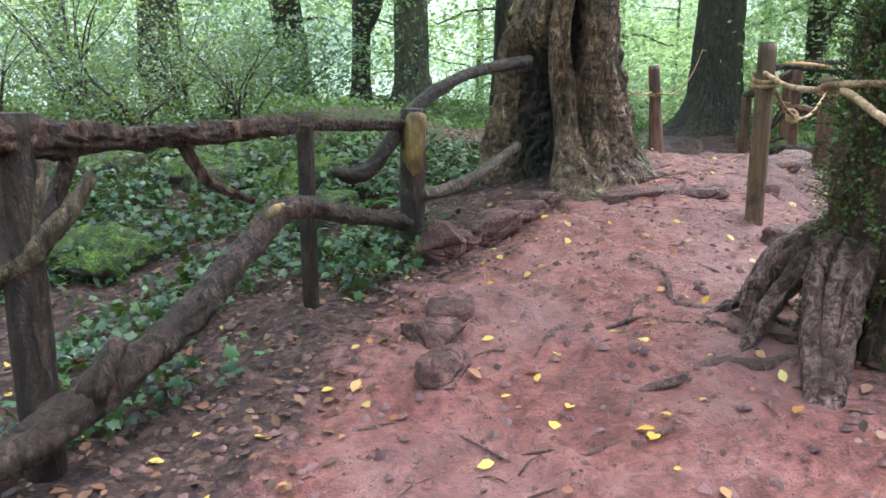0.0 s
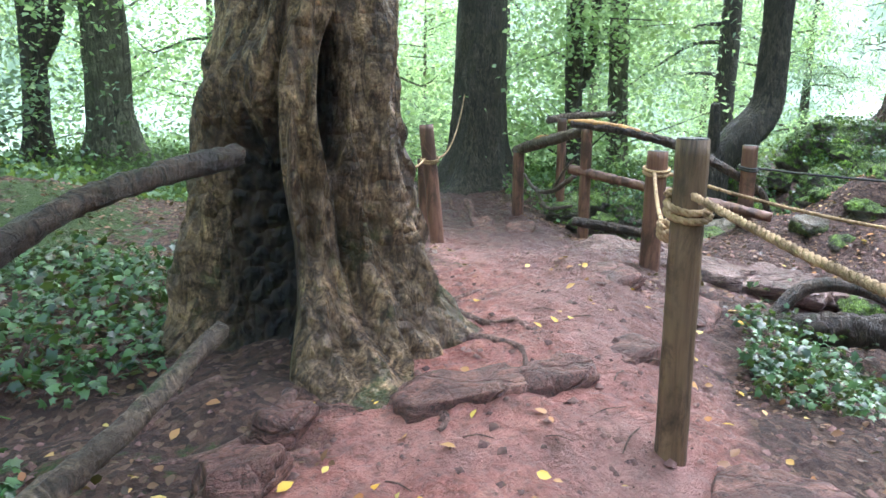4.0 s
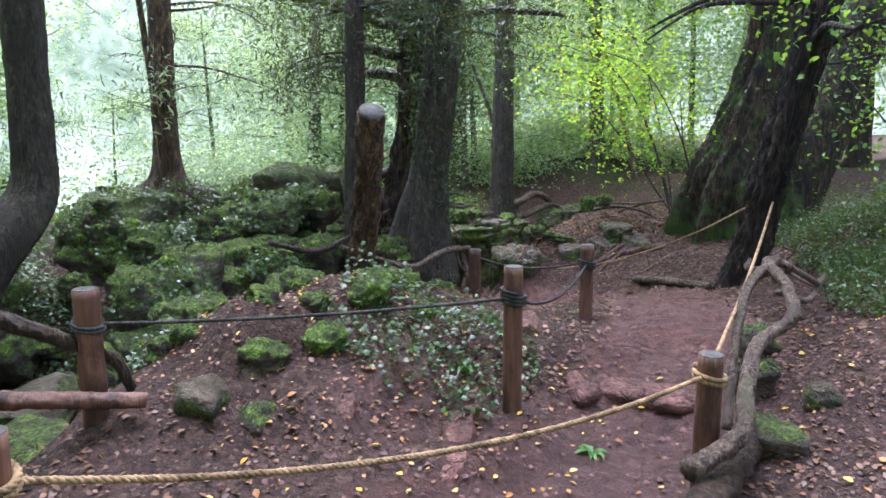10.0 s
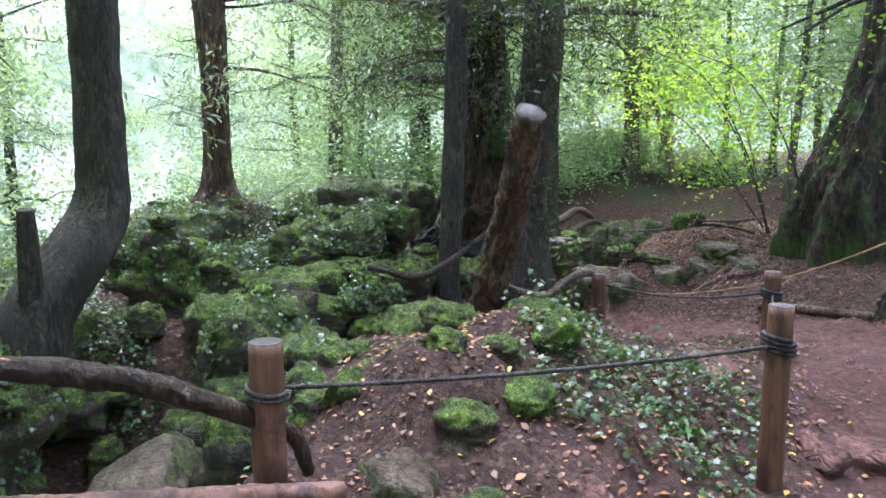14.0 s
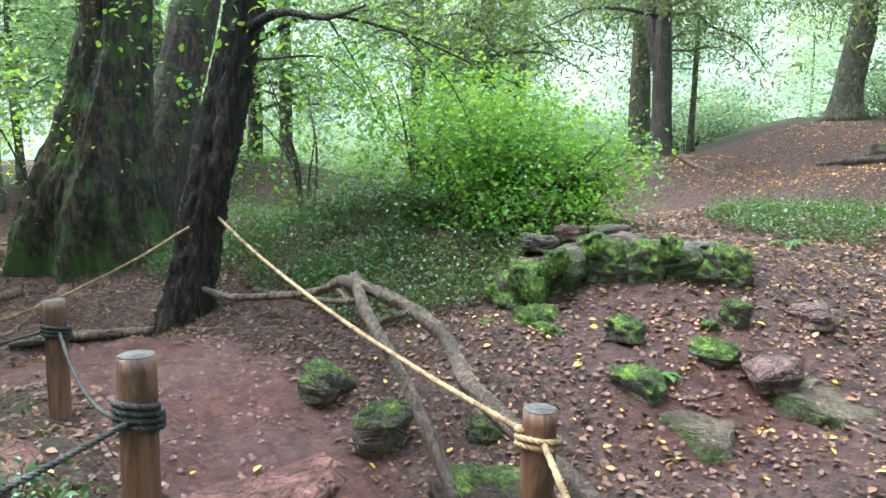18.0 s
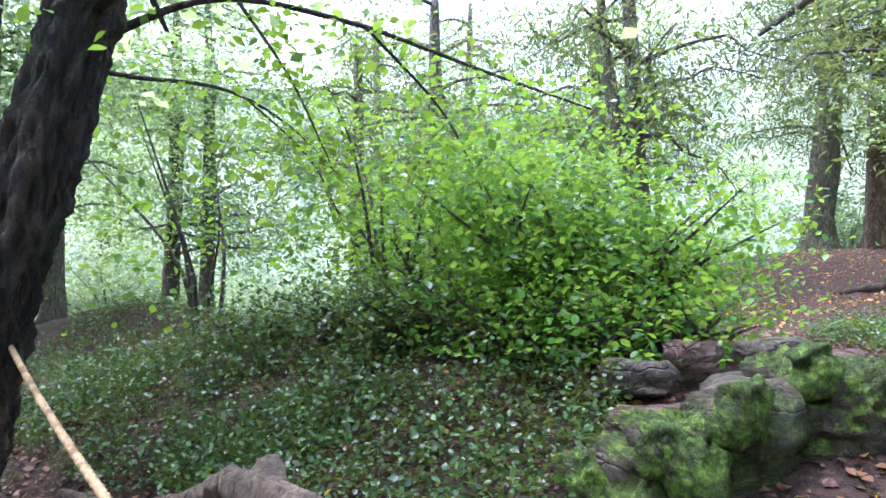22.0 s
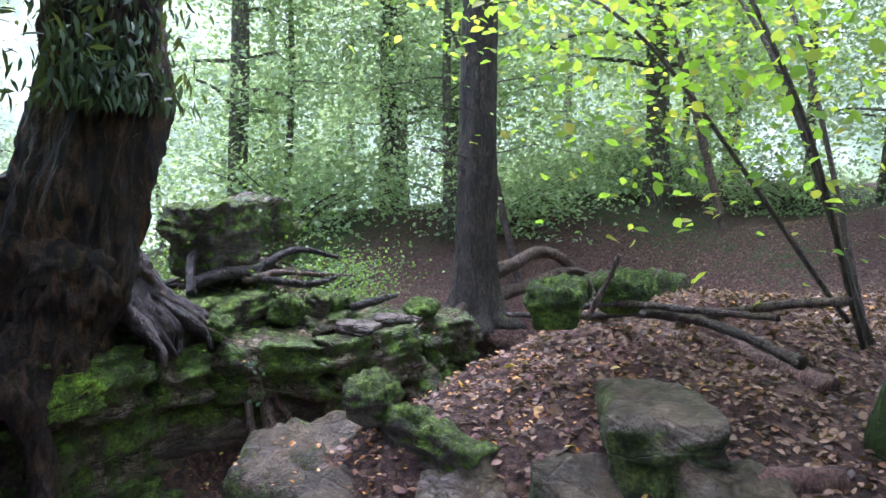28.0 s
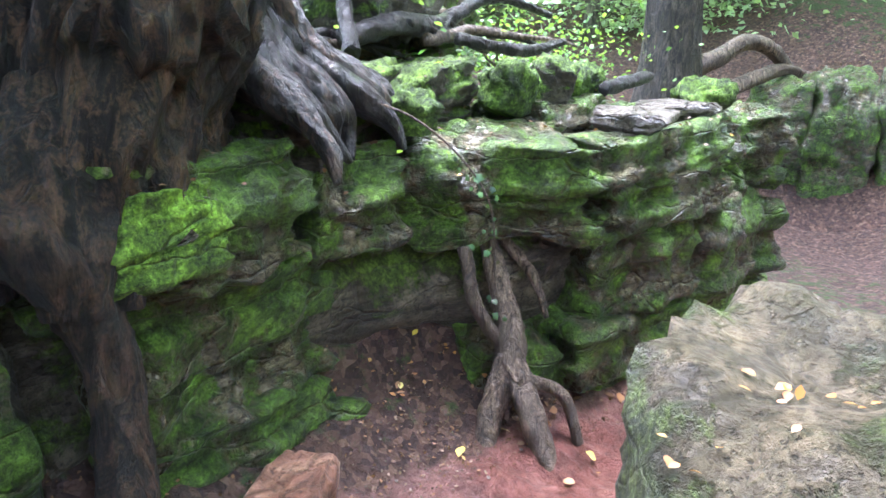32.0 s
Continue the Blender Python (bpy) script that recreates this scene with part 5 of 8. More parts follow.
# rustic fence at the start
round_post("fence_post", (-1.29, 2.12, z_at(-1.29, 2.12)), (-1.24, 2.15, 1.13), 0.062, BRANCH_DARK, "rough dark fence post", 21, False)
round_post("fence_post", (-0.65, 3.37, z_at(-0.65, 3.37)), (-0.62, 3.38, 1.02), 0.04, BRANCH_DARK, "thin crooked fence post", 22, False)
round_post("fence_post", (-0.2, 4.16, z_at(-0.2, 4.16)), (-0.16, 4.18, 0.98), 0.074, BRANCH_DARK, "dark fence post with a peeled yellow patch", 23)
part("peeled_patch", tube([(-0.175, 4.13, 0.58, 0.02), (-0.172, 4.138, 0.66, 0.05), (-0.165, 4.145, 0.8, 0.066), (-0.155, 4.15, 0.9, 0.064), (-0.15, 4.155, 0.965, 0.05)], 18, 0.02, 0.12, 8), SPLIT_DULL, bpy.data.objects["fence_post.002"], "peeled yellow wood")
pole("fence_rail", [(-1.6, 1.4, 1.1, 0.064), (-1.26, 2.12, 1.06, 0.062), (-1.16, 2.45, 1.02, 0.052), (-0.87, 3.01, 0.99, 0.04), (-0.62, 3.38, 0.97, 0.032), (-0.2, 4.17, 0.9, 0.026)], "rough brown peeling rail of the rustic fence", "rail", BARK_RAIL, 31, seg=30, rough=0.3,
     kids=[[(-1.2, 2.4, 1.0, 0.03), (-1.25, 2.3, 0.8, 0.03), (-1.35, 2.1, 0.62, 0.035)], [(-1.0, 2.85, 0.96, 0.022), (-0.92, 2.9, 0.8, 0.02), (-0.78, 3.0, 0.7, 0.014)]])
low_rail = pole("fence_branch", [(-1.4, 1.75, 0.1, 0.08), (-1.2, 2.0, 0.2, 0.074), (-0.98, 2.5, 0.33, 0.064), (-0.8, 2.83, 0.52, 0.056), (-0.69, 2.96, 0.65, 0.056), (-0.6, 3.06, 0.66, 0.05), (-0.48, 3.28, 0.58, 0.043), (-0.3, 3.8, 0.44, 0.038), (-0.22, 4.05, 0.36, 0.042)], "thick bent branch used as a lower rail", "branch", BRANCH_WORN, 32, 26, 0.14,
                [[(-1.12, 2.12, 0.26, 0.05), (-1.06, 2.16, 0.36, 0.04), (-1.03, 2.2, 0.42, 0.03)]])
part("torn_patch", tube([(-0.72, 2.895, 0.62, 0.012), (-0.7, 2.91, 0.655, 0.028), (-0.675, 2.93, 0.68, 0.024), (-0.65, 2.96, 0.69, 0.01)], 12, 0.012, 0.15, 34), SPLIT_DULL, low_rail, "torn pale wood at the bend")
pole("fence_branch", [(-1.42, 2.08, 0.62, 0.032), (-1.27, 2.1, 0.68, 0.034), (-1.15, 2.14, 0.79, 0.03), (-1.04, 2.2, 0.94, 0.016)], "pale mossy forked branch fixed to the fence post", "branch", BRANCH_MOSS, 36, 16, 0.16, [[(-1.2, 2.12, 0.74, 0.022), (-1.19, 2.14, 0.86, 0.018), (-1.17, 2.17, 0.98, 0.012)]])
pole("curled_branch", [(-0.58, 3.86, 0.7, 0.024), (-0.5, 3.9, 0.66, 0.040), (-0.4, 4.0, 0.68, 0.044), (-0.28, 4.1, 0.82, 0.044), (-0.14, 4.4, 0.99, 0.040), (0.17, 4.8, 1.15, 0.036), (0.6, 5.25, 1.22, 0.040)], "curled dark branch reaching from the hollow tree", "branch", BRANCH_DARK, 33)
pole("low_branch", [(-0.13, 4.12, 0.5, 0.035), (0.05, 4.4, 0.5, 0.038), (0.22, 4.63, 0.54, 0.035), (0.5, 5.05, 0.66, 0.03)], "low dark branch between post and hollow tree", "branch", BRANCH, 34)
# fence beyond, along the path to the dark tree
M_, N_ = (4.5, 9.62), (4.93, 12.25)
round_post("fence_post", (*M_, z_at(*M_)), (*M_, 1.0), 0.062, POST, "brown fence post where rails meet", 24)
round_post("fence_post", (*N_, z_at(*N_) - 0.1), (*N_, 0.52), 0.085, POST, "squat brown fence post", 25)
pole("split_rail", [(5.0, 12.5, 0.52, 0.07), (4.78, 11.2, 0.74, 0.07), (4.5, 9.6, 0.99, 0.055)], "mossy split rail with orange torn wood", "rail", BRANCH, 36)
pole("bent_rail", [(4.38, 9.75, 1.05, 0.042), (4.75, 9.3, 0.99, 0.048), (5.2, 8.85, 0.83, 0.05), (5.5, 8.55, 0.62, 0.046), (5.76, 8.4, 0.42, 0.038), (5.86, 8.36, 0.2, 0.032)], "bent dark rail from post to post", "rail", BRANCH_DARK, 37)
part("torn_wood", tube([(4.36, 9.78, 1.075, 0.02), (4.5, 9.6, 1.065, 0.034), (4.75, 9.3, 1.02, 0.03), (4.95, 9.08, 0.955, 0.012)], 10, 0.04, 0.2, 37), SPLIT, bpy.data.objects["bent_rail"], "torn orange wood")
part("torn_wood", tube([(4.86, 11.7, 0.7, 0.02), (4.8, 11.35, 0.77, 0.04), (4.72, 10.95, 0.83, 0.02)], 10, 0.05, 0.2, 36), SPLIT, bpy.data.objects["split_rail"], "torn orange wood")
pole("fence_rail", [(4.38, 9.75, 0.56, 0.05), (4.85, 9.12, 0.44, 0.05), (5.3, 8.56, 0.32, 0.05), (5.67, 8.12, 0.22, 0.045)], "straight brown rail nailed across the post", "rail", POST, 38, rough=0.04)
pole("low_log", [(4.25, 9.4, 0.05, 0.05), (4.7, 8.9, 0.0, 0.055), (5.1, 8.4, -0.08, 0.055), (5.4, 7.85, -0.17, 0.06)], "dark log lying along the path edge", "log", BRANCH_DARK, 39)
pole("grey_branch", [(4.95, 12.1, 0.22, 0.02), (4.8, 11.4, 0.1, 0.025), (4.68, 10.7, 0.18, 0.028), (4.52, 9.9, 0.46, 0.03)], "bleached crooked branch in the fence", "branch", BRANCH, 40,
     kids=[[(4.8, 11.4, 0.1, 0.022), (4.66, 10.8, -0.04, 0.022), (4.5, 9.9, 0.12, 0.02)], [(4.68, 10.7, 0.18, 0.02), (4.7, 10.5, 0.42, 0.018), (4.62, 10.1, 0.62, 0.014)]])
pole("fence_rail", [(5.2, 11.9, 0.98, 0.05), (5.6, 12.0, 1.02, 0.05), (6.5, 12.3, 1.04, 0.04)], "short weathered rail on the dark post", "rail", BRANCH, 46)
# branches beside the gully path
pole("twisted_branch", [(5.58, 5.1, 0.18, 0.05), (5.95, 4.82, 0.24, 0.048), (6.35, 4.74, 0.36, 0.046), (6.8, 4.62, 0.48, 0.044), (7.2, 4.36, 0.56, 0.042), (7.6, 4.34, 0.7, 0.04), (8.0, 4.4, 0.77, 0.037), (8.4, 4.2, 0.69, 0.033), (8.8, 4.1, 0.56, 0.031), (9.6, 4.28, 0.42, 0.027), (10.4, 4.15, 0.36, 0.023)], "pale twisted branch lying by the post", "branch", BRANCH, 42, 18, 0.14,
     kids=[[(8.05, 4.32, 0.79, 0.035), (7.65, 4.56, 0.68, 0.035), (7.29, 4.67, 0.5, 0.033), (6.95, 4.74, 0.25, 0.033), (6.7, 4.78, -0.05, 0.031)], [(8.3, 4.2, 0.7, 0.027), (8.6, 3.9, 0.5, 0.023), (9.2, 3.9, 0.42, 0.023), (9.9, 3.95, 0.4, 0.020)], [(7.5, 4.4, 0.66, 0.023), (8.2, 4.05, 0.45, 0.023), (9.0, 3.75, 0.5, 0.020)]])
pole("fallen_log", [(3.3, 6.35, 0.0, 0.07), (3.75, 5.95, 0.02, 0.095), (4.2, 5.62, 0.05, 0.1), (4.72, 5.28, 0.1, 0.095), (5.3, 5.1, 0.08, 0.09), (6.0, 4.84, 0.0, 0.085), (6.6, 4.66, -0.08, 0.08), (7.05, 4.56, -0.18, 0.07)], "long dark mossy log fallen along the gully", "log", BRANCH_DARK, 43, 18, 0.12,
     kids=[[(3.7, 6.0, 0.04, 0.05), (3.95, 5.98, 0.24, 0.045), (4.3, 5.9, 0.22, 0.04), (4.6, 5.55, 0.05, 0.035), (4.75, 5.2, -0.12, 0.03)], [(4.72, 5.25, 0.08, 0.035), (4.85, 5.05, 0.02, 0.028), (5.0, 4.9, -0.06, 0.016)]])
pole("grey_branch", [(10.35, 7.2, 0.38, 0.03), (9.9, 7.4, 0.4, 0.035), (9.4, 7.6, 0.32, 0.035), (9.1, 7.9, 0.45, 0.03), (8.9, 8.2, 0.6, 0.02)], "bleached grey branch laid on the short post", "branch", BRANCH, 44)
pole("fallen_log", [(11.85, 5.32, z_at(11.85, 5.32) + 0.04, 0.045), (11.3, 4.92, z_at(11.3, 4.92) + 0.05, 0.05), (10.72, 4.5, z_at(10.72, 4.5) + 0.05, 0.045)], "pale log lying beside the leaning tree", "log", BRANCH, 45)


# stones beside the first stretch
for k, (x, y, up, sx, sy, sz, tn, mt) in enumerate([
        (-0.02, 4.05, 0.08, 0.36, 0.28, 0.24, 20, ROCK_RED), (0.25, 4.45, 0.07, 0.4, 0.3, 0.22, 35, ROCK_RED), (0.5, 4.8, 0.04, 0.34, 0.26, 0.18, 50, ROCK_RED), (0.7, 5.1, 0.03, 0.25, 0.2, 0.14, 10, ROCK_RED), (0.1, 4.25, 0.02, 0.2, 0.2, 0.16, 70, ROCK_RED),
        (0.02, 3.15, 0.0, 0.22, 0.34, 0.15, 15, ROCK_RED), (0.0, 2.62, 0.01, 0.2, 0.36, 0.15, -8, ROCK_RED), (-0.04, 2.9, 0.0, 0.22, 0.26, 0.15, 30, ROCK_RED), (2.1, 4.25, -0.02, 0.5, 0.4, 0.25, 5, ROCK_RED),
        (2.35, 3.9, 0.0, 0.35, 0.3, 0.2, 60, ROCK_RED)]):
    rock("path_stone", g(x, y, up), (sx, sy, sz), tn, mt, "reddish worn stone set at the path edge", 100 + k, 0.92, 3.0, 4, "path edge stones", 0.1, 0.6)
# stone step by the hollow tree, and the one up from the gully
for k, (x, y, z, sx, sy, sz, tn) in enumerate([(1.36, 5.1, 0.24, 0.5, 0.26, 0.2, -6), (1.78, 5.14, 0.24, 0.46, 0.26, 0.2, 5), (2.2, 5.28, 0.22, 0.5, 0.28, 0.2, 14), (7.75, 5.35, -0.3, 0.55, 0.35, 0.24, 70), (7.7, 4.95, -0.3, 0.5, 0.4, 0.24, 95),
                                               (2.85, 6.5, 0.22, 0.5, 0.4, 0.2, 20), (3.1, 6.1, 0.1, 0.55, 0.45, 0.25, 40), (4.0, 11.3, -0.38, 0.7, 0.3, 0.2, 75), (4.35, 10.9, -0.36, 0.6, 0.35, 0.2, 60)]):
    rock("step_stone", (x, y, z), (sx, sy, sz), tn, ROCK_RED, "red stone edge forming a step in the path", 120 + k, 0.93, 3.0, 4, "step stones", 0.08, 0.78)
for k, (x, y, z, sx, sy, sz, tn) in enumerate([(4.1, 7.35, 0.0, 0.95, 0.55, 0.2, 115), (4.5, 6.95, -0.08, 1.0, 0.5, 0.2, 120), (4.85, 7.25, -0.14, 0.8, 0.5, 0.2, 100), (5.1, 6.7, -0.2, 0.95, 0.5, 0.2, 125), (3.8, 7.75, 0.06, 0.8, 0.45, 0.2, 100)]):
    rock("slab_stone", (x, y, z + 0.03), (sx, sy, sz), tn, ROCK_SLAB, "flat pale wet slab in the path", 130 + k, 0.9, 0, 4, "slabs", 0.1)
# banks of the knoll
for k, (x, y, z, sx, sy, sz, tn, mt) in enumerate([
        (6.02, 8.0, 0.08, 0.62, 0.34, 0.34, 25, ROCK_TAN), (6.35, 7.78, 0.16, 0.4, 0.3, 0.26, 5, ROCK_TAN), (5.98, 7.6, -0.02, 0.32, 0.28, 0.36, 0, ROCK), (6.4, 9.6, -0.25, 1.1, 0.6, 0.34, 20, ROCK_TAN), (6.75, 8.65, 0.12, 0.4, 0.34, 0.34, 10, ROCK_MOSS),
        (6.85, 8.42, 0.28, 0.36, 0.3, 0.28, 40, ROCK_MOSS), (5.7, 9.1, -0.35, 0.9, 0.6, 0.5, 15, ROCK), (6.55, 9.15, -0.1, 0.4, 0.36, 0.5, 30, ROCK_MOSS), (6.9, 6.5, -0.2, 0.5, 0.3, 0.3, 10, ROCK_RED), (6.2, 6.5, -0.35, 0.6, 0.35, 0.35, 5, ROCK_RED), (5.9, 6.75, -0.3, 0.7, 0.35, 0.3, 12, ROCK_RED),
        (5.6, 6.9, -0.35, 0.5, 0.4, 0.35, 60, ROCK_RED), (7.7, 9.2, 0.1, 0.9, 0.5, 0.4, 15, ROCK_MOSS), (8.3, 8.5, 0.2, 0.6, 0.5, 0.45, 30, ROCK_MOSS), (8.9, 7.6, 0.18, 0.55, 0.5, 0.4, 0, ROCK_MOSS), (9.3, 7.3, 0.05, 0.4, 0.35, 0.3, 0, ROCK_MOSS),
        (7.62, 7.42, 0.5, 0.42, 0.36, 0.26, 0, ROCK_MOSS), (8.1, 7.6, 0.42, 0.4, 0.3, 0.2, 0, ROCK_MOSS), (6.98, 7.62, 0.5, 0.3, 0.24, 0.18, 0, ROCK_MOSS), (8.2, 6.3, 0.0, 0.7, 0.5, 0.35, 0, ROCK_RED), (5.19, 6.5, -0.22, 0.5, 0.35, 0.3, 0, ROCK_MOSS),
        (6.2, 7.1, 0.0, 0.4, 0.3, 0.3, 45, ROCK_RED), (7.9, 8.1, 0.42, 0.45, 0.3, 0.26, 70, ROCK_MOSS), (6.5, 6.45, -0.2, 0.34, 0.26, 0.24, 15, ROCK_RED), (7.3, 6.15, -0.2, 0.4, 0.26, 0.22, -10, ROCK_RED), (7.55, 5.75, -0.22, 0.36, 0.24, 0.2, 40, ROCK_RED)]):
    rock("bank_stone", (x, y, z), (sx, sy, sz), tn, mt, "mossy stone bedded in the leafy knoll", 140 + k, 0.75, 4.0, 4, "knoll stones")
for k, (x, y, w, h, mt) in enumerate([(6.71, 8.49, 0.34, 0.24, MOSS_GREEN), (6.96, 8.85, 0.3, 0.26, ROCK_MOSS), (6.73, 7.89, 0.26, 0.2, ROCK_MOSS), (6.39, 7.72, 0.34, 0.24, ROCK_MOSS), (7.42, 7.34, 0.4, 0.3, MOSS_GREEN), (7.68, 7.01, 0.3, 0.2, MOSS_GREEN), (6.73, 7.45, 0.36, 0.22, MOSS_GREEN), (8.05, 6.55, 0.26, 0.12, MOSS_GREEN), (7.14, 8.2, 0.3, 0.16, MOSS_GREEN), (7.31, 8.7, 0.4, 0.24, ROCK_MOSS)]):
    rock("moss_hummock", g(x, y, -0.03), (w, w * 0.8, h), 33 * k, mt, "mossy hummock on the leafy knoll", 920 + k, 0.5, 2.0, 4, "knoll hummocks")
rock("bank_stone", (6.3, 8.2, -0.02), (0.62, 0.4, 0.3), 12, ROCK_TAN, "pale ledge stone with a mossy face under the knoll", 935, 0.85, 4.0, 5, "knoll stones", 0.1, 0.8)
# mossy outcrops across the hollow
for k, (x, y, z, sx, sy, sz, tn) in enumerate([
        (8.4, 9.9, -0.15, 1.1, 0.9, 1.0, 20), (9.1, 10.1, -0.2, 0.7, 0.7, 0.9, 0), (7.5, 11.9, -0.1, 1.6, 1.0, 0.9, 10), (6.6, 11.4, -0.4, 1.2, 0.9, 1.0, 0), (9.8, 9.4, 0.1, 1.0, 0.6, 0.6, 15), (10.6, 9.2, 0.1, 0.9, 0.6, 0.6, 0),
        (11.0, 10.2, 0.45, 1.4, 0.9, 0.8, 20), (11.9, 9.9, 0.5, 0.9, 0.8, 0.7, 0), (9.8, 11.4, 0.1, 1.5, 1.0, 1.0, 10), (10.8, 12.2, 0.4, 2.0, 1.2, 1.0, 0), (13.0, 11.2, 0.5, 1.4, 1.0, 0.9, 30),
        (11.3, 8.5, -0.1, 0.9, 0.7, 0.8, 0)]):
    outcrop = rock("mossy_outcrop", (x, y, z), (sx, sy, sz), tn, ROCK_MOSS if k % 3 else ROCK, "moss-capped limestone outcrop across the hollow", 160 + k, 0.85, 5.0, 5, "outcrops")
    top = [v.co for v in outcrop.data.vertices if v.co.z > sz * 0.3]
    for c in range(4):
        at = top[(k * 137 + c * 431) % len(top)]
        w = 0.2 + 0.12 * math.sin(k + c * 2.2)
        cushion = mesh_of("moss_cushion", rock_shape((w, w * 0.8, 0.13), 900 + k * 4 + c, 0.2, 0, 4, 0.16, 0.02, 6, 0.8), ROCK_BRIGHT if c == 0 else ROCK_MOSS)
        cushion = part("moss_cushion", cushion, None, outcrop)
        cushion.matrix_parent_inverse = Matrix()
        cushion.matrix_basis = pose(at.x, at.y, at.z, 0, 0, 40 * c)
# knobbly moss-capped ledges below and between them
r_ = np.random.default_rng(260)
for k in range(56):
    u = r_.uniform()
    x, y = (r_.uniform(7.2, 10.2), r_.uniform(9.5, 10.6)) if k < 14 else (r_.uniform(9.0, 13.2), r_.uniform(9.2, 11.6))
    if k >= 42:
        x, y = r_.uniform(5.2, 8.6), r_.uniform(10.8, 12.2)
    w = r_.uniform(0.3, 0.75)
    rock("ledge_stone", g(x, y, 0.05 + 0.12 * r_.uniform()), (w, w * r_.uniform(0.6, 1.0), w * r_.uniform(0.5, 0.9)), r_.uniform(0, 180), ROCK_MOSS if k % 5 else ROCK, "knobbly moss-capped stone in the rocky hollow", 262 + k, 0.8, 5.0, 4, "hollow stones", 0.16)
# southern ledge: a broken step of mossy blocks, slabs on top, moss hanging over its brow
brow = smooth_line([(8.25, 2.88, 0.58), (7.9, 3.08, 0.68), (7.62, 2.98, 0.8), (7.36, 2.62, 0.93), (7.08, 2.48, 0.94), (6.85, 2.28, 0.95), (6.6, 2.12, 0.9)], 0.05)
run_ = np.r_[0, np.cumsum(np.hypot(*np.diff(brow[:, :2], axis=0).T))]
for k, d in enumerate(np.arange(0.1, run_[-1], 0.27)):
    x, y, z = [np.interp(d, run_, brow[:, i]) for i in range(3)]
    dx, dy = [np.interp(d + 0.1, run_, brow[:, i]) - np.interp(d - 0.1, run_, brow[:, i]) for i in range(2)]
    n_way = np.array([-dy, dx]) / math.hypot(dx, dy)
    n_way = n_way if n_way[1] > 0 else -n_way
    deep, tall = 0.42, 0.44 + 0.06 * math.sin(k * 2.7)
    ledge = rock("ledge_stone", (x - n_way[0] * deep * 0.45, y - n_way[1] * deep * 0.45, z - tall / 2), (0.31 + 0.05 * math.sin(k * 1.9), deep, tall), math.degrees(math.atan2(dy, dx)), ROCK if k in (0, 1) else ROCK_TAN if k % 3 == 0 else ROCK_MOSS, "thick mossy stone in the broken ledge on the bank", 220 + k, 0.86, 3.0, 5, "bank ledge", 0.08, 0.84)
    for c in range((0, 2, 3, 2, 1, 0, 1, 0, 0)[min(k, 8)]):
        w = 0.13 + 0.06 * math.sin(k * 3.1 + c * 2.4)
        cushion = part("moss_cushion", rock_shape((w * 1.3, w * 0.6, w * 1.5), 960 + k * 3 + c, 0.3, 0, 4, 0.3, 0.02, 5, 0.75), MOSS_GREEN, ledge)
        cushion.matrix_parent_inverse = ledge.matrix_basis.inverted()
        cushion.matrix_basis = pose(x + dx * (c - 1) * 0.45, y + dy * (c - 1) * 0.45, z - 0.06 - 0.09 * (c % 2) - 0.05 * math.sin(k + c), 0, 0, math.degrees(math.atan2(dy, dx)))
for k, (x, y, z, sx, sy, sz, tn) in enumerate([(7.95, 2.62, 0.74, 0.4, 0.28, 0.14, 20), (7.62, 2.5, 0.87, 0.42, 0.3, 0.13, -10), (7.25, 2.22, 0.95, 0.4, 0.26, 0.1, 15), (6.98, 2.0, 0.95, 0.34, 0.26, 0.1, 40), (7.5, 2.05, 0.96, 0.26, 0.2, 0.1, 0), (8.2, 2.3, 0.88, 0.3, 0.2, 0.16, 30), (8.05, 2.05, 0.98, 0.24, 0.18, 0.12, 10), (7.75, 1.9, 1.0, 0.3, 0.2, 0.1, 65)]):
    rock("ledge_slab", (x, y, z - 0.055), (sx, sy, sz), tn, ROCK_PALE if k % 2 else ROCK_SLAB, "flat grey stone in the litter on top of the ledge", 250 + k, 0.85, 2.0, 4, "ledge slabs", 0.1, 0.8)
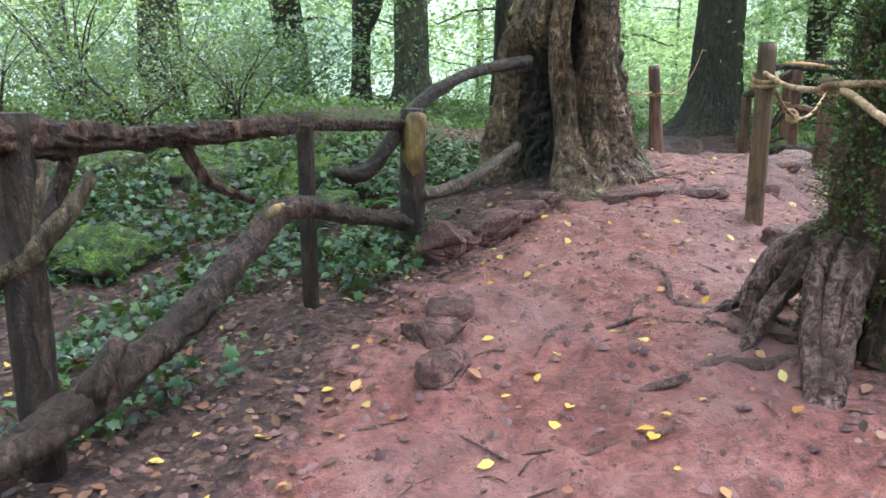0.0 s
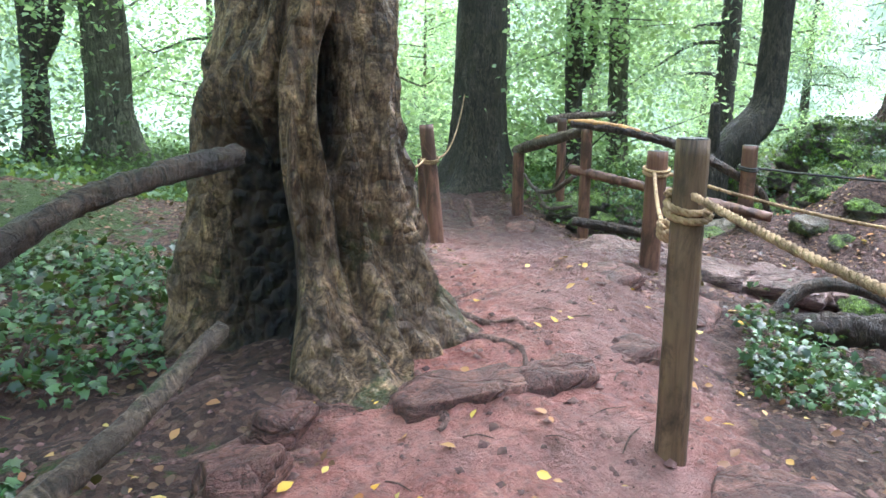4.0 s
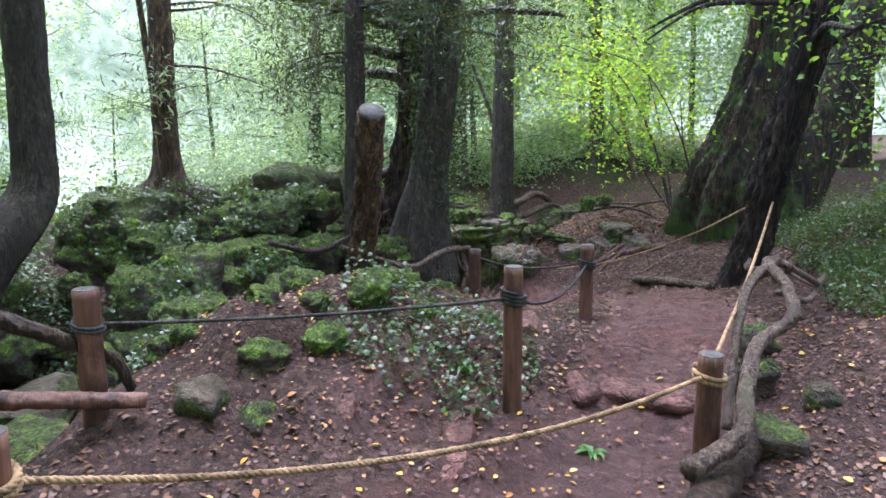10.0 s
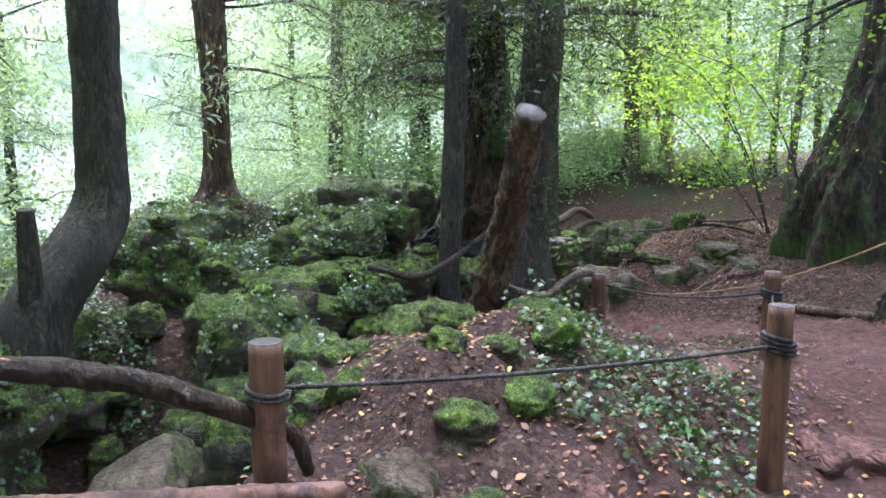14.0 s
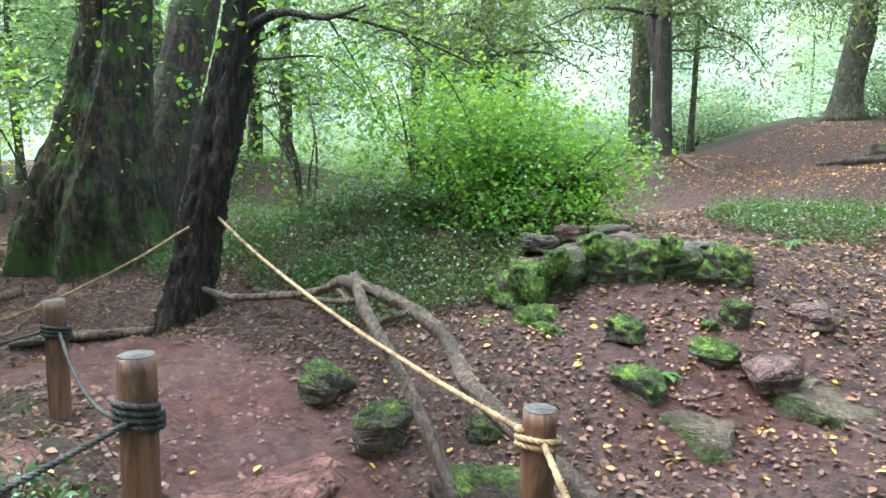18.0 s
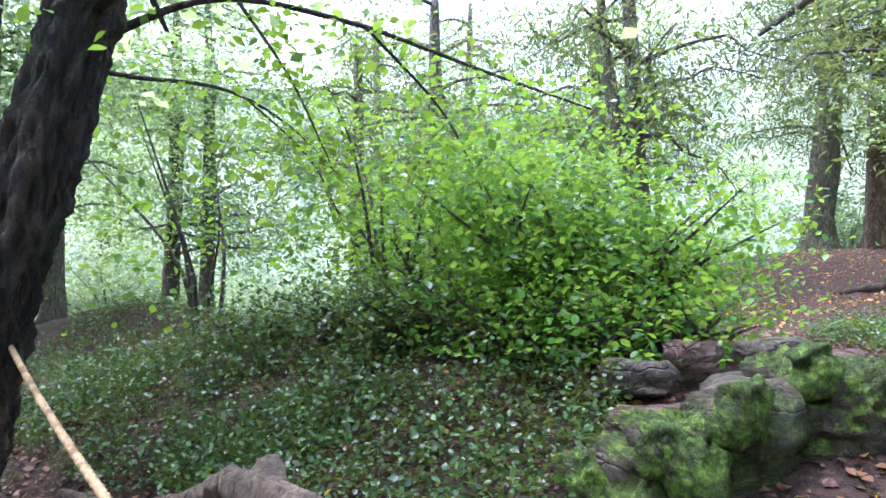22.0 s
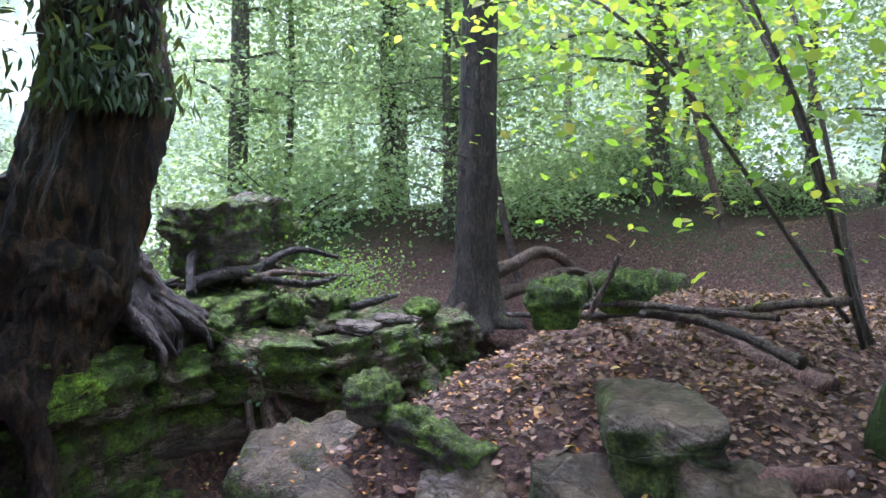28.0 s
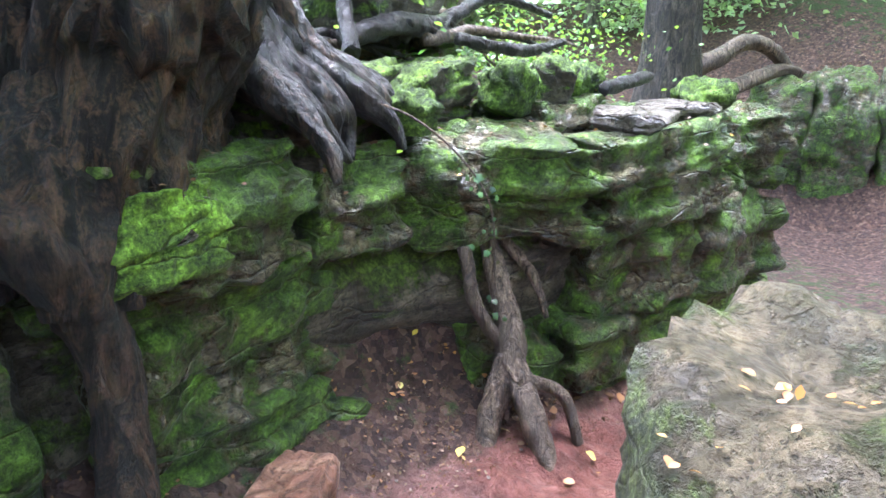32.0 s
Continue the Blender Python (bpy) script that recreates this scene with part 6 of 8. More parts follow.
# southern bank rocks
for k, (x, y, z, sx, sy, sz, tn, mt) in enumerate([
        (7.55, 3.16, 0.36, 0.34, 0.3, 0.34, 10, MOSS_GREEN), (7.75, 3.3, 0.28, 0.3, 0.26, 0.26, 50, ROCK_MOSS), (7.35, 3.25, 0.36, 0.24, 0.2, 0.2, 0, MOSS_GREEN), (6.83, 3.14, 0.48, 0.23, 0.2, 0.17, 0, ROCK_MOSS), (6.42, 2.5, 0.5, 0.18, 0.18, 0.3, 0, ROCK_MOSS), (6.5, 2.72, 0.46, 0.14, 0.13, 0.16, 0, MOSS_GREEN),
        (8.6, -9.9, z_at(8.6, -9.9) + 0.1, 1.3, 0.8, 0.6, 15, ROCK), (6.08, 2.16, 0.55, 0.27, 0.22, 0.2, 10, ROCK_SLAB), (8.17, 3.2, 0.38, 0.13, 0.1, 0.22, 20, ROCK_PALE), (6.2, 3.42, 0.0, 0.55, 0.42, 0.4, -42, ROCK_TAN), (5.84, 2.8, 0.1, 0.64, 0.48, 0.44, -40, ROCK_TAN), (5.42, 2.35, 0.14, 0.6, 0.36, 0.3, -30, ROCK_MOSS), (5.45, 1.92, 0.36, 0.48, 0.32, 0.22, 0, ROCK_MOSS),
        (8.3, 4.38, 0.04, 0.3, 0.28, 0.34, 10, ROCK), (7.6, 4.5, -0.02, 0.28, 0.25, 0.32, 0, ROCK), (6.7, 4.55, -0.15, 0.45, 0.4, 0.4, 0, ROCK), (5.0, 3.8, 0.0, 0.5, 0.4, 0.4, 20, ROCK), (6.35, 2.95, 0.4, 0.3, 0.2, 0.16, 15, ROCK_MOSS), (6.0, 2.95, 0.34, 0.3, 0.24, 0.2, 40, ROCK_SLAB), (6.55, 3.45, 0.28, 0.36, 0.2, 0.16, 0, ROCK_MOSS), (7.0, 4.2, 0.08, 0.26, 0.2, 0.2, 0, ROCK_TAN)]):
    rock("bank_stone", (x, y, z), (sx, sy, sz), tn, mt, "mossy stone in the red leafy bank", 190 + k, 0.55 if mt is MOSS_GREEN else 0.72, 3.0, 4, "bank stones")
# the rock wall in the gorge, course by course
wall = thing("rock_wall", (15.3, 8.7, -1.1), "mossy layered limestone wall beside the gorge path", "rock wall")
def wall_block(x, y, z, sx, sy, sz, tn, seed, mat=None, lab=""):
    me = mesh_of("block", rock_shape((sx, sy, sz), seed, 0.97, 6.5, 5, 0.09, 0.012, 11, 0.8), mat or ROCK_WALL)
    ob = part("block", me, None, wall, lab)
    ob.matrix_basis = pose(x, y, z, RNG.uniform(-3, 3), RNG.uniform(-3, 3), tn)
    return ob
face = smooth_line([(13.8, 8.95, 0), (14.5, 8.78, 0), (15.05, 8.55, 0), (15.4, 8.15, 0), (15.95, 7.8, 0), (16.5, 7.6, 0), (17.1, 7.55, 0), (17.5, 7.9, 0)], 0.1)
k = 0
for course, (zc, high, back) in enumerate([(-0.25, 0.36, 0.0), (-0.66, 0.48, -0.04), (-1.12, 0.48, -0.08)]):
    s = -0.1 + 0.1 * course
    total = 3.75
    while s < total:
        wide = RNG.uniform(0.32, 0.95)
        u = np.clip((s + wide / 2) / total, 0, 1) * (len(face) - 1)
        i = min(int(u), len(face) - 2)
        p, q = face[i], face[i + 1]
        tn = math.degrees(math.atan2(q[1] - p[1], q[0] - p[0]))
        cave = 0.3 if course >= 1 and 14.7 < p[0] < 15.2 else 0.0
        tl = math.hypot(q[0] - p[0], q[1] - p[1])
        inward = 0.29 + back + cave + RNG.uniform(-0.07, 0.07)
        wall_block(p[0] - (q[1] - p[1]) / tl * inward, p[1] + (q[0] - p[0]) / tl * inward, zc + RNG.uniform(-0.03, 0.03) - 0.055 * max(0, p[0] - 14.2), wide * 1.12, 0.62, high * 1.15, tn, 300 + k)
        s += wide
        k += 1
wall_block(13.97, 8.95, -0.2, 0.36, 0.3, 0.27, -8, 390, ROCK_BRIGHT, "block covered in vivid green moss")
for x, y, z, sx, sy, sz, tn in [(16.2, 8.55, -0.25, 0.9, 0.7, 0.35, 10), (15.5, 8.95, -0.02, 0.6, 0.5, 0.3, 0), (16.0, 9.2, 0.0, 0.7, 0.5, 0.4, 0), (15.83, 9.3, 0.55, 0.7, 0.5, 0.6, 0), (16.9, 9.6, 0.5, 0.8, 0.6, 0.7, 0), (14.9, 9.0, -0.05, 0.6, 0.4, 0.4, 0), (16.9, 8.5, -0.5, 0.9, 0.6, 0.5, 0)]:
    wall_block(x, y, z, sx, sy, sz, tn, 400 + k, ROCK_MOSS if k % 2 else ROCK_WALL)
    k += 1
for k, (x, y, z, sx, sy, sz, tn, mt, lab) in enumerate([
        (13.2, 9.27, -0.8, 0.52, 0.5, 0.84, -28, ROCK_WALL, "green mossy block beside the hanging root"), (13.53, 9.2, -0.74, 0.26, 0.4, 0.84, -22, ROCK_WALL, "narrow upright mossy block beside the hanging root"), (12.78, 9.4, -0.86, 0.42, 0.6, 0.8, -22, ROCK_WALL, "green mossy block under the yew"), (12.35, 9.45, -0.8, 0.5, 0.7, 0.9, -15, ROCK_WALL, "green mossy block under the yew"),
        (13.05, 9.7, -0.55, 0.9, 0.5, 0.36, -10, ROCK_RED, "earth-stained ledge stone under the yew"), (13.42, 9.42, -0.36, 0.16, 0.12, 0.1, 20, ROCK_RED, "small red stone under the yew roots"),
        (13.92, 7.18, -0.62, 0.88, 0.68, 0.82, -8, ROCK_TAN, "large pale flat-topped boulder with fallen leaves"), (13.32, 6.72, -0.54, 0.5, 0.5, 0.9, 10, ROCK_TAN, "low stone face under the litter bank"), (13.32, 6.24, -0.46, 0.5, 0.5, 0.9, -6, ROCK_TAN, "low stone face under the litter bank"), (13.3, 5.76, -0.36, 0.5, 0.5, 0.9, 5, ROCK_TAN, "low stone face under the litter bank"), (13.2, 5.3, -0.26, 0.48, 0.46, 0.8, 0, ROCK_TAN, "low stone face under the litter bank"),
        (14.0, 6.95, -0.02, 0.3, 0.25, 0.24, 0, ROCK_MOSS, "small moss-topped stone on the litter bank"), (13.65, 6.8, 0.1, 0.28, 0.22, 0.2, 0, ROCK_MOSS, "small moss-topped stone on the litter bank"), (13.5, 6.42, -0.02, 0.55, 0.18, 0.22, 60, ROCK_MOSS, "mossy pointed stone in the leaf litter"),
        (13.2, 6.85, -0.42, 0.45, 0.4, 0.36, 0, ROCK_TAN, "rounded stone in the leaf litter"), (13.6, 5.6, 0.14, 0.7, 0.4, 0.28, 10, ROCK_TAN, "ledge stone below the roots"), (14.0, 6.05, 0.52, 0.3, 0.26, 0.24, 0, MOSS_GREEN, "bright mossy stone on the bank"), (14.3, 5.8, 0.54, 0.36, 0.26, 0.2, 0, MOSS_GREEN, "bright mossy stone on the bank"),
        (14.06, 8.58, -1.05, 0.32, 0.24, 0.22, 15, ROCK_ORANGE, "loose orange-brown stone on the path"), (13.6, 8.45, -1.05, 0.3, 0.25, 0.22, 60, ROCK_ORANGE, "loose orange-brown stone on the path"), (22.2, 7.5, -1.35, 0.8, 0.7, 1.6, 0, ROCK_WALL, "mossy rock face further along the gorge"), (22.25, 6.85, -1.3, 0.9, 0.8, 1.6, 8, ROCK_WALL, "mossy rock face further along the gorge"), (22.3, 6.1, -1.2, 0.9, 0.9, 1.7, 0, ROCK_WALL, "mossy rock face further along the gorge"),
        (13.95, 9.95, 0.62, 0.55, 0.4, 0.75, 30, ROCK_MOSS, "upright mossy slab behind the yew"), (13.9, 9.85, 0.2, 0.7, 0.5, 0.35, 20, ROCK_MOSS, "mossy slab behind the yew"), (13.2, 10.4, 0.0, 1.0, 0.7, 0.7, 10, ROCK, "dark stone behind the yew roots"), (12.5, 10.2, -0.3, 1.0, 0.8, 0.9, 0, ROCK, "dark stone behind the yew roots"), (14.9, 10.6, 0.5, 1.1, 0.8, 1.0, 0, ROCK, "dark stone behind the yew roots"), (12.9, 10.6, 0.5, 1.3, 0.8, 1.3, 5, ROCK, "dark stone behind the yew roots"), (12.9, 9.75, -0.2, 0.8, 0.6, 0.7, -15, ROCK, "dark stone behind the yew roots"), (13.4, 9.75, -0.35, 0.5, 0.5, 0.6, 10, ROCK, "dark stone behind the yew roots")]):
    rock("gorge_boulder", (x, y, z), (sx, sy, sz), tn, mt, lab, 430 + k, 0.55 if mt in (MOSS_GREEN, ROCK_MOSS) and sx < 0.45 else 0.9, 5.0 if mt is ROCK_WALL else 3.0, 5 if sx > 0.7 or mt is ROCK_WALL else 4, "gorge boulders", 0.1, 0.8)
for k, (x, y, z, sx, sy, sz, mt) in enumerate([(15.72, 8.5, 0.02, 0.34, 0.26, 0.24, MOSS_GREEN), (16.0, 8.42, 0.02, 0.28, 0.24, 0.22, ROCK_MOSS), (16.3, 8.36, -0.02, 0.3, 0.24, 0.2, MOSS_GREEN), (15.1, 8.72, 0.0, 0.3, 0.2, 0.16, MOSS_GREEN), (15.9, 8.0, -0.12, 0.36, 0.24, 0.12, ROCK_PALE), (16.35, 7.85, -0.14, 0.4, 0.26, 0.12, ROCK_PALE), (16.75, 7.8, -0.12, 0.3, 0.3, 0.18, MOSS_GREEN)]):
    rock("wall_top_stone", (x, y, z), (sx, sy, sz), 20 * k, mt, "moss-cushioned stone lying on the rock wall" if mt is not ROCK_PALE else "flat grey slab edge on the rock wall", 900 + k, 0.7, 3.0, 4, "stones on the wall")
# a dark core behind the courses of the wall
core = smooth_line([(13.75, 9.5, -0.75, 0.42), (14.6, 9.3, -0.75, 0.42), (15.3, 9.0, -0.75, 0.42), (15.9, 8.45, -0.75, 0.42), (17.2, 8.5, -0.8, 0.42)], 0.2)
part("core", tube(core.tolist(), 20, 0.1, 0.12, 480, crust=0.06), ROCK, wall, "dark damp rock between the blocks")
# leaves lying on the flat boulder
r_ = np.random.default_rng(481)
boulder = [ob for ob in bpy.data.objects if ob.name.startswith("gorge_boulder") and abs(ob.matrix_basis.translation.x - 13.92) < 0.01 and abs(ob.matrix_basis.translation.y - 7.18) < 0.01][0]
tops = [boulder.matrix_basis @ p.center for p in boulder.data.polygons if p.normal.z > 0.8]
at = np.array([tops[i][:] for i in r_.integers(0, len(tops), 70)])
at = at[wob(at[:, :2], 482, 6.0, 2) > -0.15] + (0, 0, 0.012)
tagged(new("boulder_leaves", leaf_mesh("boulder_leaves", at, (0, 0, 1), r_.uniform(0.015, 0.034, len(at)), OVAL, ORANGE_LEAF, 483, 0.3)), "orange fallen leaves lying on the flat boulder", "fallen leaves", kind="stuff")
# litter lying on the ledges of the rock wall and on the blocks under the yew
tops = [(ob.matrix_basis @ p.center)[:] for ob in bpy.data.objects if ob.name.startswith("block") or (ob.name.startswith("gorge_boulder") and ob.matrix_basis.translation.x < 13.6 and ob.matrix_basis.translation.y > 9) for p in ob.data.polygons if p.normal.z > 0.85 and (ob.matrix_basis @ p.center).z > -0.6]
for name_, count_, mat_, seed_, label_ in (("ledge_litter", 1500, BROWN_LEAF, 910, "brown dead leaves caught on the rock ledges"), ("ledge_leaves", 210, ORANGE_LEAF, 913, "orange leaves caught on the rock ledges")):
    at = np.array([tops[i] for i in r_.integers(0, len(tops), count_)])
    at = at[wob(at[:, :2], seed_, 4.0, 2) > -0.1] + (0, 0, 0.012)
    tagged(new(name_, leaf_mesh(name_, at, (0, 0, 1), r_.uniform(0.012, 0.032, len(at)), OVAL, mat_, seed_ + 1, 0.35)), label_, "fallen leaves", kind="stuff")
# mossy mounds on the slope behind the fence
r_ = np.random.default_rng(485)
for k in range(22):
    x, y = r_.uniform(-3.4, -0.7), r_.uniform(4.3, 9.5)
    w = r_.uniform(0.35, 0.95)
    rock("mossy_mound", g(x, y, 0.02), (w, w * 0.8, w * 0.5), r_.uniform(0, 180), ROCK_MOSS if k % 3 else ROCK, "moss-grown stone on the ivy slope", 486 + k, 0.5, 2.0, 4, "slope stones", 0.16)
# ivy that hangs over the outcrops below the far trees
r_ = np.random.default_rng(488)
spots_, ways_ = [], []
for ob in [o for o in bpy.data.objects if o.name.startswith("mossy_outcrop")]:
    x, y = ob.matrix_basis.translation.x, ob.matrix_basis.translation.y
    if y < 9.3 or (y < 11.0 and x < 8.0):
        continue
    faces = [q for q in ob.data.polygons if q.normal.z > -0.3]
    for i in r_.integers(0, len(faces), 1500):
        spots_.append((ob.matrix_basis @ faces[i].center)[:])
        ways_.append(faces[i].normal[:])
at, way_ = np.array(spots_), np.array(ways_)
keep = wob(at, 489, 1.6, 3) > -0.35
at, way_ = at[keep], way_[keep]
tagged(new("rock_ivy", leaf_mesh("rock_ivy", at + way_ * r_.uniform(0.0, 0.06, (len(at), 1)), way_, r_.uniform(0.025, 0.06, len(at)), IVY, ROCK_IVY, 490, 0.6)), "glossy ivy hanging over the far outcrops", "ivy", kind="stuff")
# ---- roots and loose branches ----
ROOT_EARTH = bark_material("earthy_red_brown_root", (0.15, 0.077, 0.058), (0.33, 0.185, 0.145), 0.0, 16.0, 0.6, flake=0.4)
ROOT_PALE = bark_material("pale_worn_root", (0.12, 0.062, 0.045), (0.43, 0.265, 0.21), 0.0, 15.0, 0.42, flake=0.4)
def root_line(points, rad, name="root", mat=None, label="", seed=0, sink=0.55, thing_label="bare root snaking over the trodden earth"):
    """A root that lies on the ground through (x, y) points, half sunk and tapering."""
    n = len(points)
    pts = []
    for i, p in enumerate(points):
        r = rad * (1 - 0.75 * i / (n - 1))
        z = z_at(p[0], p[1]) + (p[2] if len(p) > 2 else 0) + r * (1 - 2 * sink)
        pts.append((p[0], p[1], z, r))
    ob = thing("tree_root", pts[0][:3], thing_label, "root", "tree roots")
    part("stem", tube(pts, 10, 0.04, 0.12, seed, freq=5, crust=0.08), mat or BRANCH, ob)
    return ob


r_ = np.random.default_rng(700)
for k, (x, y, ang, n, rad) in enumerate([(1.35, 2.6, 215, 0.9, 0.07), (1.4, 2.75, 190, 0.8, 0.05), (1.45, 2.95, 165, 0.9, 0.05), (1.5, 3.1, 140, 0.7, 0.04), (0.7, 2.1, 200, 0.5, 0.02), (0.9, 3.2, 200, 0.6, 0.025), (0.5, 3.0, 250, 0.5, 0.02),
                                         (1.7, 6.0, 330, 0.6, 0.05), (1.6, 5.6, 300, 0.5, 0.05), (1.75, 6.3, 5, 0.5, 0.04), (0.75, 5.35, 240, 0.7, 0.06), (1.2, 5.2, 275, 0.35, 0.06), (0.5, 5.6, 200, 0.8, 0.06),
                                         (-0.3, 2.2, 20, 0.6, 0.015), (4.5, 13.2, 260, 1.4, 0.08), (4.3, 13.5, 235, 1.2, 0.07), (5.2, 13.2, 280, 1.0, 0.07), (3.6, 11.0, 60, 0.9, 0.04), (3.2, 7.0, 290, 0.7, 0.04), (3.0, 6.6, 320, 0.6, 0.04),
                                         (12.9, 4.5, 160, 1.2, 0.09), (13.0, 4.9, 120, 1.3, 0.08), (13.4, 5.0, 95, 1.2, 0.07), (13.2, 5.2, 140, 0.9, 0.05), (14.4, 4.9, 60, 1.1, 0.08), (10.4, 4.3, 190, 0.8, 0.05), (10.5, 4.5, 130, 0.7, 0.04),
                                         (6.5, 2.0, 300, 0.8, 0.03), (6.2, 3.2, 30, 0.7, 0.025), (5.6, 3.0, 150, 0.8, 0.03), (8.6, 5.6, 200, 0.6, 0.03),
                                         (7.2, -7.6, 100, 2.0, 0.1), (7.6, -7.8, 60, 2.0, 0.1), (12.8, -8.8, 150, 1.8, 0.1)]):
    a = radians(ang)
    pts, px, py = [], x, y
    for i in range(6):
        pts.append((px, py))
        a += r_.uniform(-0.7, 0.7) if x > 20 or x < 2 else r_.uniform(-0.5, 0.5)
        px, py = px + math.cos(a) * n / 5, py + math.sin(a) * n / 5
    root_line(pts, rad * (0.6 if rad < 0.075 and x < 12 else 0.5 if x > 20 else 0.8), mat=ROOT_EARTH, seed=701 + k, sink=0.68 if x < 2 else 0.5)
kr = thing("snaking_root", (21.6, 8.0, -0.7), "thick grey roots snaking from the dark tree", "root", "tree roots")
for k, pts in enumerate([[(20.95, 8.5, -0.4, 0.17), (21.35, 8.2, -0.28, 0.14), (21.8, 7.95, -0.12, 0.13), (22.2, 7.7, -0.2, 0.12), (22.6, 7.4, -0.5, 0.09), (22.9, 7.1, -0.55, 0.03)], [(20.95, 8.4, -0.7, 0.18), (21.4, 8.05, -0.62, 0.13), (21.9, 7.75, -0.5, 0.12), (22.4, 7.5, -0.45, 0.1), (22.75, 7.2, -0.55, 0.04)], [(20.8, 8.6, -0.7, 0.14), (20.3, 8.7, -0.85, 0.1), (19.9, 9.0, -0.8, 0.04)]]):
    part("stem", tube([(x, y, z, w * 0.72) for x, y, z, w in pts], 18, 0.05, 0.14, 790 + k, freq=5, crust=0.06), BRANCH, kr)
# the big pale buttress root of the ivy-clad tree
br = thing("buttress_root", (1.2, 2.2, 0.12), "pale bare roots at the foot of the ivy-clad tree", "root", "tree roots")
for k, pts in enumerate([[(1.62 + 0.05 * u, 2.84 - 0.1 * u, 0.6, 0.05), (1.42 + 0.11 * u, 2.7 - 0.09 * u, 0.46, 0.048), (1.34 + 0.1 * u, 2.56 - 0.06 * u, 0.31, 0.042), (1.27 + 0.08 * u, 2.4 - 0.04 * u, 0.17, 0.034), (1.21 + 0.05 * u, 2.24 - 0.03 * u, 0.06, 0.024), (1.18 + 0.03 * u, 2.14, 0.02, 0.01)] for u in (0.0, 0.5, 1.0)]
                        + [[(1.6, 2.95, 0.5, 0.09), (1.42, 2.97, 0.42, 0.075), (1.31, 2.95, 0.33, 0.062), (1.26, 2.9, 0.22, 0.045), (1.24, 2.86, 0.12, 0.03)], [(1.5, 2.9, 0.44, 0.06), (1.34, 2.84, 0.3, 0.048), (1.22, 2.74, 0.19, 0.038), (1.1, 2.64, 0.1, 0.026), (1.0, 2.56, 0.08, 0.01)], [(1.36, 3.0, 0.3, 0.04), (1.22, 3.0, 0.21, 0.03), (1.1, 2.98, 0.16, 0.018), (0.98, 2.94, 0.14, 0.008)],
                           [(1.74, 2.66, 0.5, 0.07), (1.68, 2.5, 0.3, 0.06), (1.62, 2.36, 0.14, 0.045), (1.58, 2.24, 0.05, 0.02)]]):
    part("stem", tube([(x, y, z, w * 0.9) for x, y, z, w in pts], 24, 0.016, 0.22, 740 + k, freq=10, crust=0.12, stretch=0.1), ROOT_PALE, br)
# roots of the yew that grips the wall
yr = thing("gripping_root", (13.75, 8.9, -0.9), "thick dark roots of the yew running down the rock", "root", "yew roots")
for k, pts in enumerate([[(13.0, 9.85, 0.25, 0.02), (13.2, 9.6, 0.14, 0.03), (13.38, 9.36, 0.06, 0.05), (13.55, 9.12, 0.0, 0.1), (13.68, 8.95, -0.16, 0.105), (13.76, 8.9, -0.45, 0.078), (13.72, 8.85, -0.7, 0.072), (13.64, 8.78, -1.0, 0.085), (13.55, 8.6, -1.15, 0.04)],
                         [(14.0, 9.2, 0.1, 0.25), (13.8, 9.12, 0.02, 0.2), (13.62, 9.12, -0.04, 0.13), (13.5, 9.2, -0.1, 0.06)], [(13.95, 9.1, 0.15, 0.18), (13.8, 8.98, -0.1, 0.14), (13.72, 8.93, -0.35, 0.09)],
                         [(14.0, 9.4, 0.3, 0.16), (13.8, 9.3, 0.12, 0.15), (13.66, 9.22, -0.02, 0.14), (13.6, 9.14, -0.16, 0.11), (13.62, 9.08, -0.3, 0.05)], [(13.52, 9.16, 0.02, 0.05), (13.4, 9.2, -0.12, 0.035), (13.28, 9.24, -0.3, 0.03), (13.2, 9.22, -0.42, 0.015)]]):
    part("stem", tube(pts, 24, 0.03, 0.16, 745 + k, freq=6, crust=0.06), ROOT_WET if k > 3 else BARK_BLACK, yr)
pole("arching_root", [(14.1, 9.35, 1.0, 0.1), (13.9, 9.5, 0.92, 0.06), (13.75, 9.58, 0.78, 0.052), (13.64, 9.65, 0.55, 0.048), (13.58, 9.7, 0.3, 0.05), (13.5, 9.72, -0.1, 0.055)], "dark root arching over the slab behind the yew", "root", BARK_BLACK, 748, 22, 0.14, group="yew roots")
wr = thing("wet_root", (14.7, 8.95, 0.1), "smooth glistening wet root spread over the rock top", "root", "yew roots")
r_ = np.random.default_rng(749)
for k, u in enumerate(np.linspace(0, 1, 8)):
    run, sway = r_.uniform(0.55, 1.05), r_.uniform(-0.07, 0.07)
    tipx, tipy = 14.5 + 0.62 * u + sway, 9.0 - 0.36 * run + 0.05 * u
    part("stem", tube([(14.5 + 0.12 * u, 9.3, 0.95, 0.13), (14.5 + 0.25 * u, 9.15, 0.5, 0.115), (14.49 + 0.38 * u, 9.0, 0.24, 0.085 * r_.uniform(0.7, 1.15)), ((14.48 + 0.48 * u + tipx) / 2, (8.84 + tipy) / 2, 0.06, 0.06 * r_.uniform(0.6, 1.2)), (tipx, tipy, -0.03, 0.032), (tipx + sway, tipy - 0.05, -0.12, 0.012)], 24, 0.022, 0.2, 750 + k, freq=8, crust=0.08), ROOT_WET if k % 2 else BARK_BLACK, wr)
cl = thing("hanging_root", (15.2, 8.4, -1.2), "bare forked roots hanging from the undercut wall", "root", "yew roots")
